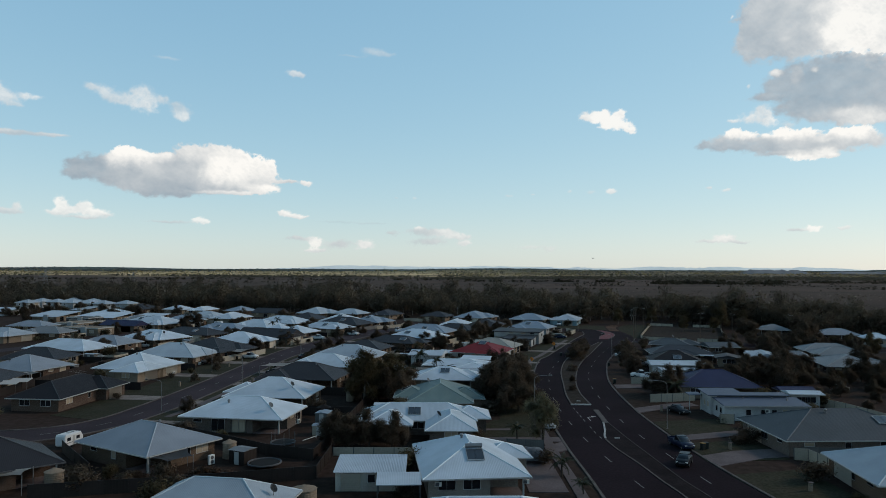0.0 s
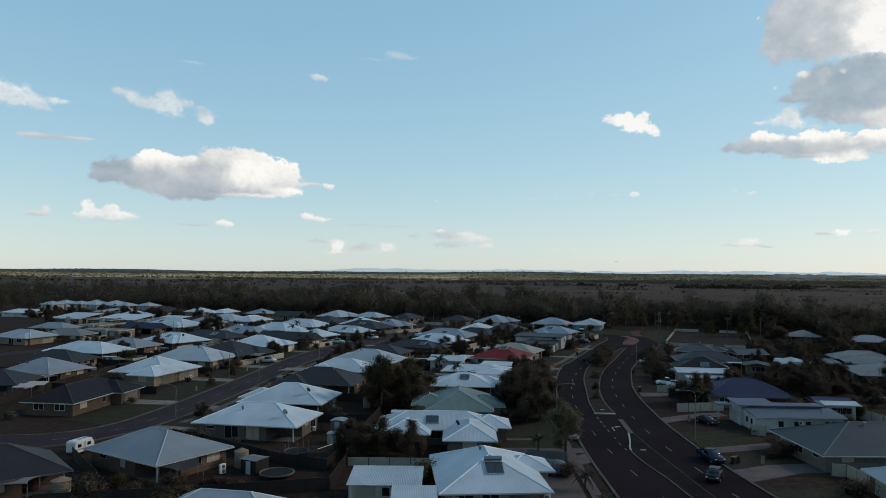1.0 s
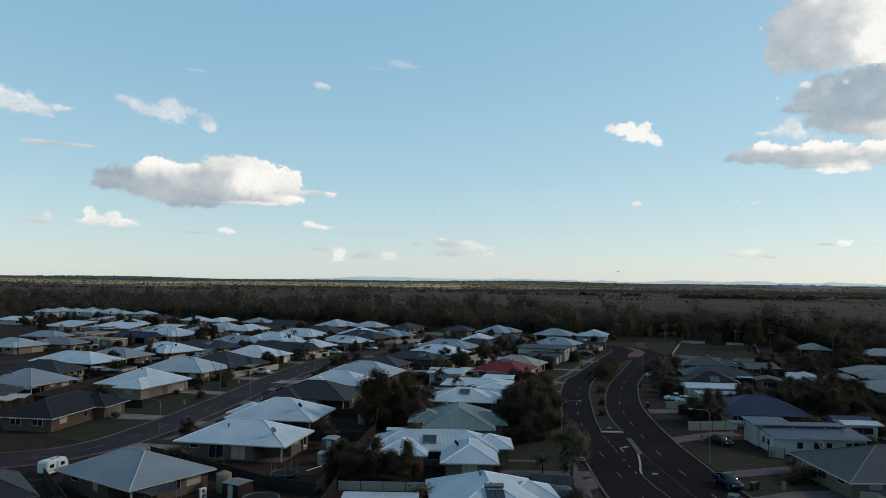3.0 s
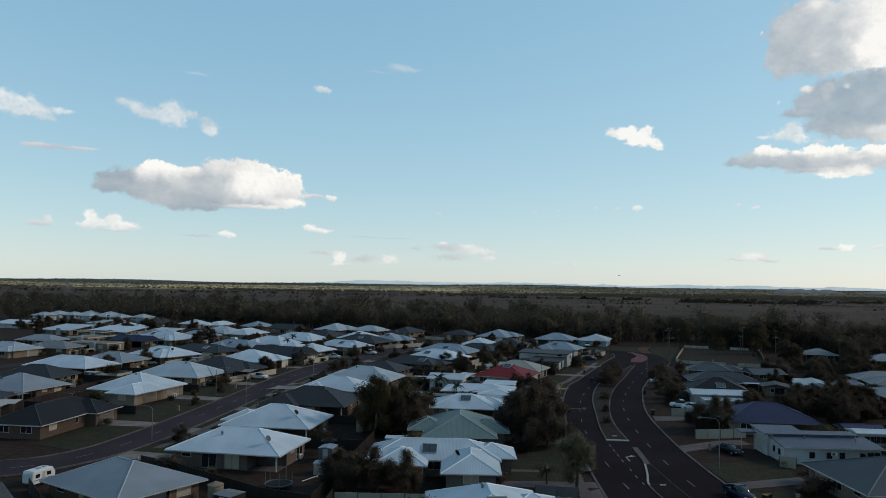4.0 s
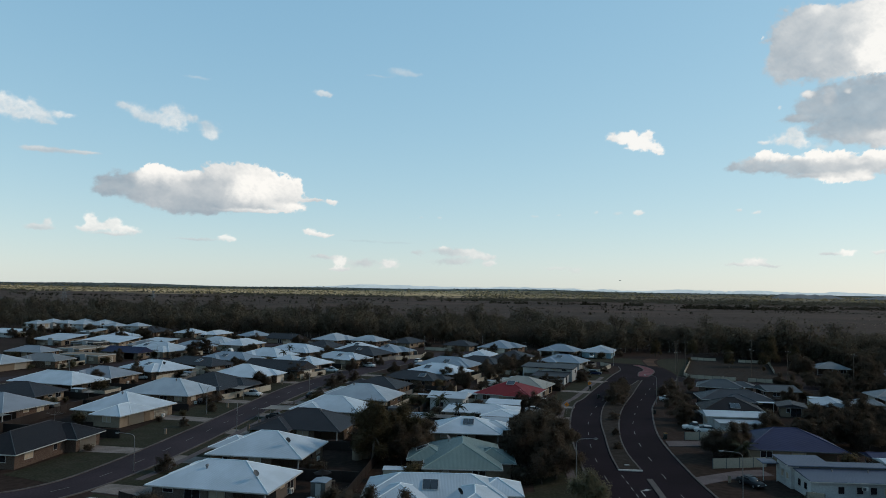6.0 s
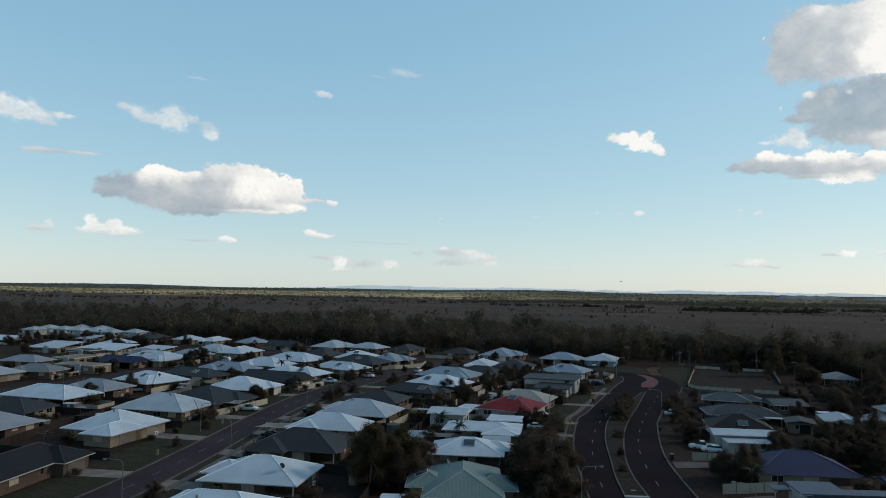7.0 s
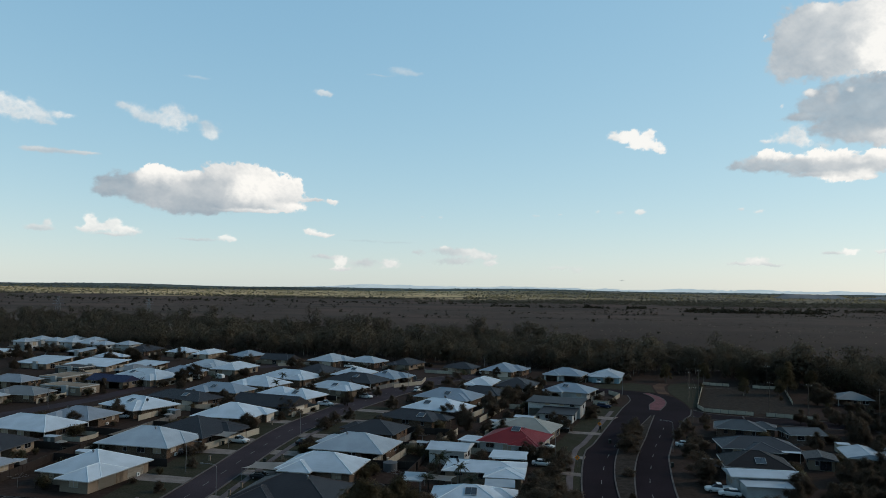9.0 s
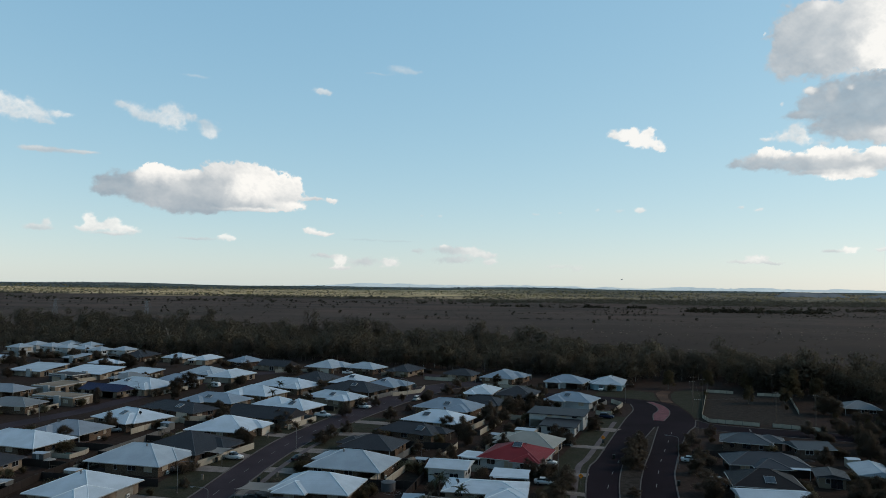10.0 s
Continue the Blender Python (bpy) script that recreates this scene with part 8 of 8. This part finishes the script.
for x, y, turn in ((-20.5, 170.5, 20), (-88.5, 176, 10), (-86.5, 208, 40), (-16.5, 186.5, 15), (-117, 199, 30), (-14, 224, 10), (66, 209.5, 25), (-84, 226, 5)):
    clothesline(x, y, turn)
for x, y, tone in ((-84.5, 186, "pale"), (-22.5, 133.8, "dark"), (-97.5, 206, "pale"), (-18.8, 176.6, "dark"), (-88, 243.5, "pale"), (78.5, 222, "dark")):
    garden_umbrella(x, y, tone)
    outdoor_table(x + 0.9, y + 0.7, 20)
WATER = mat("pool water", (0.05, 0.14, 0.16), 0.08, 0, 0.05, 0.05, 0.8, 2.0, 0.1, spec=0.5)
pool = thing("swimming_pool", "small blue swimming pool with a pale coping", "pool", pose(-101.4, 219.9, 0, 0, 0, -14))
part("coping", ring(bmesh.new(), -2.4, -1.4, 2.4, 1.4, -0.05, 0.12, 0.4), CONCRETE, pool)
part("water", boxes((-2.4, -1.4, -0.2, 2.4, 1.4, 0.05)), WATER, pool)
fence([(-105.0, 217.0), (-98.2, 215.4), (-97.0, 220.4), (-97.4, 222.6), (-104.4, 224.0), (-105.0, 217.0)], "cream", 1.1, "light")


# ---------- clouds ----------
def cloud_material():
    m = bpy.data.materials.new("cloud")
    m.use_nodes = True
    n, l = m.node_tree.nodes, m.node_tree.links
    n.clear()
    out, mix = n.new("ShaderNodeOutputMaterial"), n.new("ShaderNodeMixShader")
    clear, glow = n.new("ShaderNodeBsdfTransparent"), n.new("ShaderNodeEmission")
    # thin: sun and shade painted into the cloud's own glow
    body, thin = n.new("ShaderNodeAttribute"), n.new("ShaderNodeAttribute")
    body.attribute_name, thin.attribute_name = "puff", "painted_sun"
    fade = n.new("ShaderNodeAttribute")
    fade.attribute_type, fade.attribute_name = "OBJECT", "veil"
    a = n.new("ShaderNodeMath")
    a.operation = "MULTIPLY"
    l.new(body.outputs["Fac"], a.inputs[0])
    l.new(fade.outputs["Fac"], a.inputs[1])
    colour = n.new("ShaderNodeMix")
    colour.data_type = "RGBA"
    colour.inputs[6].default_value, colour.inputs[7].default_value = (0.32, 0.385, 0.445, 1), (1.0, 0.97, 0.92, 1)
    l.new(thin.outputs["Fac"], colour.inputs[0])
    l.new(colour.outputs[2], glow.inputs["Color"])
    l.new(a.outputs[0], mix.inputs[0])
    l.new(clear.outputs[0], mix.inputs[1])
    l.new(glow.outputs[0], mix.inputs[2])
    l.new(mix.outputs[0], out.inputs["Surface"])
    return m


CLOUD = cloud_material()
EYE = Vector((0.4, 20.0, 30.0))
FAR = 4400.0


def drift(x, y, seed, octaves=5, billow=False):
    """Smooth random field (gradients on a turned lattice), summed over octaves; billow: heaped, as in cumulus tops."""
    out, gain = np.zeros_like(x), 0.62
    for o in range(octaves):
        turn = 0.6 + 1.1 * o + seed
        px = (x * math.cos(turn) - y * math.sin(turn)) * 2 ** o + 31.7 * o + 200
        py = (x * math.sin(turn) + y * math.cos(turn)) * 2 ** o + 17.3 * o + 200
        ang = np.random.RandomState(seed * 17 + o).rand(64, 64) * 6.2832
        i, j = np.floor(px).astype(int), np.floor(py).astype(int)
        u, v = px - i, py - j
        fu, fv = u * u * u * (u * (6 * u - 15) + 10), v * v * v * (v * (6 * v - 15) + 10)

        def corner(a, b):
            g = ang[(j + b) % 64, (i + a) % 64]
            return np.cos(g) * (u - a) + np.sin(g) * (v - b)
        n = (corner(0, 0) * (1 - fu) + corner(1, 0) * fu) * (1 - fv) + (corner(0, 1) * (1 - fu) + corner(1, 1) * fu) * fv
        n = 1.5 * n
        out += gain * ((0.34 - np.abs(n)) * 1.5 if billow else n)
        gain *= 0.56
    return out


def cloud(label, lobes, seed=0, veil=0.95, soft=0.30, grain=1.0):
    """A bank of cloud far off, as a glowing sheet in relief. lobes: (bearing, height, half width, half height, light)
    in degrees about the watcher, light being how much sun is painted on that heap; grey heaps have softer edges than
    sunlit ones."""
    x0, x1 = min(q[0] - 1.7 * q[2] for q in lobes) - 0.3, max(q[0] + 1.7 * q[2] for q in lobes) + 0.3
    y0, y1 = min(q[1] - 1.7 * q[3] for q in lobes) - 0.25, max(q[1] + 1.7 * q[3] for q in lobes) + 0.25
    step = 0.055
    nx, ny = max(12, int((x1 - x0) / step)), max(10, int((y1 - y0) / step))
    x, y = np.meshgrid(np.linspace(x0, x1, nx), np.linspace(y0, y1, ny))
    curl_x, curl_y = drift(x * 1.3, y * 1.3, seed + 3, 5), drift(x * 1.3, y * 1.3, seed + 5, 5)
    body, light, total = np.zeros_like(x), np.zeros_like(x), np.full_like(x, 1e-6)
    for lx, ly, rx, ry, lit in lobes:
        wob = 0.30 * grain * (0.30 + min(rx, ry))
        px, py = x + wob * curl_x * 1.3 - lx, y + wob * curl_y - ly
        r2 = (px / (rx * 1.06)) ** 2 + (py / (ry * 1.12)) ** 2
        body += np.exp(-1.25 * r2)
        w = np.exp(-1.3 * r2) * (0.5 + lit) + 1e-5 / (1 + r2)
        light += w * lit
        total += w
    light /= total
    inside = np.minimum(1, body * 4)
    heap = drift(x * 2.0, y * 2.3, seed + 9, 5, True)
    wisp = drift(x * 1.1, y * 1.9, seed + 13, 6)
    rim = np.clip(1.7 - body, 0.12, 1) * min(1.0, 0.35 + 0.2 * (y1 - y0))
    field = np.minimum(body, 1.0) + inside * (grain * 0.42 * light * heap + (0.10 + 0.42 * (1 - light)) * wisp * rim)
    lo, hi = 0.24, 0.24 + 0.8 * soft + 0.75 * (1 - light) ** 1.5
    cover = np.clip((field - lo) / (hi - lo), 0, 1)
    cover = cover * cover * (3 - 2 * cover)
    # slopes towards the sun painted brighter, those away from it darker
    gy, gx = np.gradient(np.minimum(body, 1.6) + 0.35 * light * heap, step, step)
    shade = np.tanh(-(0.35 * gx + 0.6 * gy) * 0.35)
    bright = np.clip(1.15 * light - 0.02 + 0.16 * shade * (0.3 + 0.7 * light) + (0.13 + 0.08 * light) * drift(x * 0.6, y * 0.8, seed + 21, 5) + 0.13 * heap * light, 0, 1)
    b, e = np.radians(x), np.radians(y)
    reach = FAR - 40 * np.sqrt(np.clip(field, 0, 1.5))
    verts = np.stack([reach * np.sin(b) * np.cos(e), reach * np.cos(b) * np.cos(e), reach * np.sin(e)], -1)
    mid = verts[ny // 2, nx // 2].copy()
    keep = np.maximum(np.maximum(cover[:-1, :-1], cover[1:, :-1]), np.maximum(cover[:-1, 1:], cover[1:, 1:])) > 0
    faces = [(j * nx + k, j * nx + k + 1, (j + 1) * nx + k + 1, (j + 1) * nx + k) for j, k in zip(*(v.tolist() for v in np.nonzero(keep)))]
    me = bpy.data.meshes.new("cloud")
    me.from_pydata((verts - mid).reshape(-1, 3).tolist(), [], faces)
    for name, values in (("puff", cover), ("painted_sun", bright)):
        me.attributes.new(name, "FLOAT", "POINT").data.foreach_set("value", values.astype(np.float32).ravel())
    me.materials.append(CLOUD)
    ob = tagged(new("cloud", me), label, "cloud", "clouds", "structure")
    ob.location = EYE + Vector(mid)
    ob["veil"] = veil
    return ob


cloud("broad cumulus cloud with a grey base and bright side", [(-27.02, 7.2, 1.21, 0.61, 0.05), (-27.8, 6.42, 0.68, 0.44, 0.05), (-25.88, 6.87, 1.47, 0.82, 0.08), (-27.56, 6.92, 0.73, 0.48, 0.15), (-24.16, 6.57, 2.07, 0.83, 0.22), (-23.36, 5.92, 1.41, 0.5, 0.16), (-21.59, 6.34, 2.52, 0.84, 0.2), (-21.19, 7.66, 0.93, 0.59, 0.06), (-22.21, 7.14, 1.51, 0.42, 0.42), (-19.39, 7.09, 1.45, 1.11, 0.2)] + [(-24.55, 8.19, 0.62, 0.37, 0.98), (-23.81, 8.03, 0.83, 0.37, 0.85), (-22.55, 7.91, 1.09, 0.29, 0.75), (-24.84, 7.68, 0.82, 0.41, 0.7), (-21.72, 8.09, 0.34, 0.17, 0.9), (-20, 8.36, 0.93, 0.47, 0.62), (-18.77, 8.47, 1.54, 0.55, 0.55), (-18.08, 7.24, 1.11, 0.94, 1), (-17.27, 8.3, 1.03, 0.47, 0.72), (-16.49, 7.4, 1.47, 0.95, 0.85), (-14.97, 7.55, 1.04, 0.65, 0.8), (-14.2, 7.28, 0.48, 0.52, 0.75)] + [(-15.84, 6.53, 2.16, 0.39, 0.55), (-14.76, 5.92, 1.04, 0.22, 0.95), (-16.12, 6.04, 1.12, 0.17, 0.62), (-19.36, 5.91, 4.68, 0.47, 0.14), (-21.76, 5.33, 2.18, 0.29, 0.12), (-17.07, 5.53, 2.23, 0.11, 0.7), (-13.3, 6.5, 0.5, 0.13, 0.5), (-12.5, 6.55, 0.4, 0.09, 0.45), (-11.5, 6.4, 0.45, 0.17, 0.6)], 1, 0.97, 0.3, 1)
cloud("towering grey cloud with a bright sunlit heart", [(22.95, 17.71, 1.44, 1.44, 0.27), (24.75, 17.47, 2.05, 1.73, 0.28), (26.2, 15.99, 2.18, 1.4, 0.3), (22.27, 15.82, 0.97, 0.97, 0.18), (24.09, 15.46, 2.22, 0.87, 0.22), (21.91, 17.08, 0.48, 1.13, 0.2), (23.86, 18.63, 1.43, 0.79, 0.28), (25.89, 18.7, 1.72, 0.62, 0.42), (24.62, 19.32, 0.51, 0.28, 0.75), (27.19, 17.93, 0.85, 1, 0.45)] + [(28.18, 16.62, 1.22, 1.45, 1), (27.64, 16.12, 0.69, 0.77, 0.97), (28.6, 18.27, 1.14, 0.91, 0.8), (29.97, 16.7, 1.87, 1.87, 0.95), (29.84, 18.65, 2.25, 1.5, 0.7), (31.69, 16.42, 2.2, 2.94, 0.6), (24.48, 16.02, 0.32, 0.12, 0.5)], 3, 0.93, 0.4, 0.9)
cloud("dark grey cloud bank below a towering cloud", [(26.45, 13.54, 2.48, 1.01, 0.08), (27.96, 12.92, 2.29, 1.68, 0.06), (24.77, 12.5, 1.97, 0.71, 0.1), (26.77, 11.47, 2.32, 0.93, 0.1), (29.59, 12.44, 2.25, 1.88, 0.12), (27.93, 10.54, 2.29, 0.5, 0.3), (23.3, 12.15, 1.3, 0.22, 0.18), (31.31, 11.87, 2.21, 2.21, 0.2), (25.39, 11.18, 1.57, 0.55, 0.12)] + [(28.43, 10.68, 0.68, 0.27, 0.92), (29.46, 10.25, 1.13, 0.41, 0.85), (23.93, 13.77, 0.34, 0.20, 0.75), (24.35, 13.19, 0.55, 0.47, 0.15), (23.63, 12.88, 0.64, 0.4, 0.1), (25.27, 13.44, 0.35, 0.43, 0.42), (26.45, 13.73, 0.16, 0.12, 0.7)], 4, 0.95, 0.4, 0.9)
cloud("small bright cloud above a longer bank", [(21.04, 10.65, 0.53, 0.16, 0.7), (22.34, 10.84, 0.88, 0.40, 0.62), (23.07, 10.94, 0.72, 0.48, 0.60), (23.61, 10.39, 0.6, 0.36, 0.75), (22.96, 11.38, 0.4, 0.36, 0.50), (24.33, 11.38, 0.4, 0.2, 0.5), (24.85, 10.07, 0.55, 0.24, 0.5)], 6, 0.8, 1.1, 1.2)
cloud("long low cumulus with white tops and a grey base", [(19.13, 8.98, 0.91, 0.29, 0.1), (20.65, 8.94, 1.43, 0.41, 0.16), (22.58, 8.76, 1.85, 0.44, 0.14), (24.66, 8.56, 1.97, 0.43, 0.25), (27.07, 8.56, 1.93, 0.42, 0.3), (29.38, 8.58, 1.88, 0.49, 0.4), (24.3, 8.11, 1.74, 0.16, 0.25)] + [(20.28, 9.37, 0.82, 0.37, 0.3), (22.87, 9.14, 1.2, 0.32, 0.3), (25.36, 8.91, 1.41, 0.35, 0.4), (21.22, 9.8, 0.57, 0.32, 0.98), (22.07, 9.63, 0.48, 0.24, 0.92), (23.17, 9.48, 0.28, 0.16, 0.85), (24.49, 9.59, 0.71, 0.36, 0.98), (25.19, 9.23, 0.39, 0.27, 0.85), (25.96, 9.52, 0.62, 0.27, 0.92), (26.91, 8.92, 0.5, 0.15, 0.8), (27.41, 8.99, 1.15, 0.35, 0.45), (28.08, 9.4, 0.84, 0.31, 0.98), (29.29, 9.22, 0.75, 0.41, 0.9), (25.7, 7.84, 1.09, 0.27, 0.95), (26.9, 8.11, 0.77, 0.27, 0.88), (27.4, 7.81, 0.5, 0.15, 0.75)], 5, 0.96, 0.45, 1.15)
cloud("small bright white cumulus cloud", [(10.41, 11.58, 0.56, 0.35, 0.68), (11.25, 11.42, 0.69, 0.39, 0.85), (11.88, 11.4, 0.56, 0.52, 0.9), (12.34, 11.05, 0.86, 0.47, 0.96), (12.97, 11.69, 0.38, 0.3, 0.85), (13.13, 10.77, 0.68, 0.34, 0.92), (13.71, 10.41, 0.43, 0.26, 0.85)], 7, 0.9, 0.7, 1.2)
cloud("soft white cloud with ragged edges", [(-26.82, 12.56, 0.49, 0.24, 0.5), (-25.87, 12.35, 0.86, 0.49, 0.62), (-25.28, 11.81, 0.7, 0.29, 0.5), (-24.09, 11.92, 0.99, 0.46, 0.55), (-23.37, 12.59, 0.91, 0.46, 0.62), (-23.1, 11.65, 0.92, 0.67, 0.75), (-21.96, 12.11, 0.59, 0.25, 0.5)], 8, 0.72, 1.2, 1)
cloud("small soft white cloud beside a larger one", [(-20.65, 11.4, 0.85, 0.46, 0.45), (-20.6, 10.99, 0.51, 0.3, 0.85), (-21.15, 11.77, 0.55, 0.29, 0.4)], 9, 0.66, 1.1, 1)
cloud("soft white cloud with a thin tail", [(-34.49, 11.68, 1.51, 0.76, 0.75), (-32.94, 11.71, 1.38, 0.62, 0.68), (-32.24, 11.23, 1.08, 0.43, 0.6), (-31.44, 10.87, 0.51, 0.16, 0.45), (-30.52, 11.44, 0.79, 0.2, 0.75)], 10, 0.74, 1.2, 1)
cloud("thin flat grey cloud", [(-30.85, 8.97, 2.12, 0.2, 0.3), (-32.16, 9.03, 0.93, 0.15, 0.42), (-29.09, 9.02, 0.96, 0.12, 0.4)], 12, 0.8, 0.6, 0.7)
cloud("small pale cumulus low in the sky", [(-32.04, 3.72, 0.54, 0.23, 0.5), (-31.2, 4.08, 0.35, 0.31, 0.62), (-31.53, 3.63, 0.78, 0.16, 0.35)], 13, 0.7, 0.6, 1)
cloud("small white cumulus low in the sky", [(-28.64, 4.33, 0.44, 0.52, 0.85), (-28.9, 3.68, 0.8, 0.16, 0.6), (-27.97, 3.93, 0.68, 0.32, 0.72), (-27.1, 4.13, 0.53, 0.4, 0.8), (-26.35, 3.76, 0.81, 0.24, 0.8), (-25.59, 3.59, 0.49, 0.12, 0.6), (-27.26, 3.4, 1.37, 0.12, 0.4)], 14, 0.8, 0.75, 1)
cloud("thin pale cloud low in the sky", [(-21.51, 3.24, 1.85, 0.13, 0.35), (-19.37, 3.4, 0.55, 0.21, 0.88), (-18.96, 3.29, 0.34, 0.17, 0.8)], 15, 0.7, 0.6, 1)
cloud("small bright cumulus low in the sky", [(-13.14, 4.1, 0.46, 0.24, 0.78), (-12.36, 3.91, 0.75, 0.15, 0.68), (-11.7, 3.79, 0.53, 0.09, 0.6)], 16, 0.9, 0.5, 1)
cloud("tiny white puff of cloud", [(-12.51, 14.66, 0.57, 0.22, 0.6), (-12.11, 14.55, 0.53, 0.18, 0.5)], 17, 0.6, 0.7, 1)
cloud("faint white wisp of cloud", [(-21.73, 15.05, 1.01, 0.13, 0.5)], 26, 0.3, 0.9, 1)
cloud("faint white wisp of cloud", [(-6.44, 16.51, 0.97, 0.27, 0.5), (-5.32, 16.33, 0.97, 0.18, 0.45), (-8.22, 16.12, 1.06, 0.09, 0.4)], 18, 0.38, 0.9, 1)
cloud("faint cumulus near the horizon", [(-10.79, 1.75, 0.48, 0.4, 0.85), (-12.1, 2.16, 1.05, 0.18, 0.4), (-9.05, 1.78, 1.32, 0.4, 0.35), (-6.85, 1.73, 0.75, 0.4, 0.65), (-10.78, 1.22, 0.88, 0.13, 0.5)], 19, 0.8, 0.5, 1)
cloud("faint cumulus near the horizon", [(-4.87, 2.65, 0.53, 0.22, 0.3), (-2.43, 2.73, 1.33, 0.31, 0.35), (-2.66, 3.03, 0.35, 0.18, 0.7), (-0.66, 2.71, 1.11, 0.27, 0.6), (0.5, 2.37, 1.06, 0.22, 0.6), (-1.98, 1.98, 1.77, 0.31, 0.3), (0.95, 1.84, 0.53, 0.27, 0.65)], 20, 0.75, 0.5, 1)
cloud("faint cumulus near the horizon", [(19.29, 1.96, 0.99, 0.12, 0.4), (20.42, 2.17, 0.86, 0.24, 0.68), (21.35, 1.88, 0.77, 0.12, 0.45)], 21, 0.78, 0.5, 1)
cloud("small white cumulus near the horizon", [(25.13, 2.7, 0.71, 0.12, 0.4), (26.33, 2.81, 0.58, 0.23, 0.85)], 22, 0.8, 0.5, 1)
cloud("small white cumulus near the horizon", [(28.2, 2.79, 0.46, 0.15, 0.65)], 28, 0.65, 0.6, 1)
cloud("tiny white puff of cloud", [(12.23, 5.83, 0.47, 0.21, 0.7)], 23, 0.75, 0.6, 1)
cloud("tiny white puff of cloud", [(19.34, 5.91, 0.29, 0.12, 0.6)], 24, 0.6, 0.6, 1)
cloud("tiny white puff of cloud", [(20.56, 5.71, 0.37, 0.12, 0.6)], 25, 0.6, 0.6, 1)
cloud("faint cloud haze near the horizon", [(6.16, 1.54, 1.05, 0.18, 0.5), (7.67, 1.38, 0.61, 0.26, 0.55)], 27, 0.4, 0.8, 1)
cloud("faint scraps of cloud low in the sky", [(9.15, 5.86, 0.22, 0.13, 0.5), (10.72, 5.81, 0.39, 0.17, 0.5)], 29, 0.4, 0.8, 1)
cloud("thin grey streak of cloud", [(-9.08, 3.46, 2.2, 0.09, 0.15), (-6.43, 3.37, 1.77, 0.07, 0.15)], 30, 0.3, 0.8, 0.6)
cloud("tiny bright scrap beside a tall cloud", [(21.01, 17.86, 0.08, 0.14, 0.7)], 31, 0.55, 0.6, 1.2)
cloud("tiny bright scrap beside a tall cloud", [(22.13, 13.01, 0.1, 0.15, 0.6)], 32, 0.5, 0.6, 1.2)
cloud("faint scraps of cloud low in the sky", [(4.39, 5.57, 0.31, 0.13, 0.5), (6.27, 5.62, 0.22, 0.09, 0.5)], 33, 0.4, 0.8, 1)
cloud("faint scraps of cloud low in the sky", [(-4.47, 5.4, 0.22, 0.09, 0.4), (-3.05, 5.42, 0.27, 0.13, 0.5)], 34, 0.35, 0.8, 1)
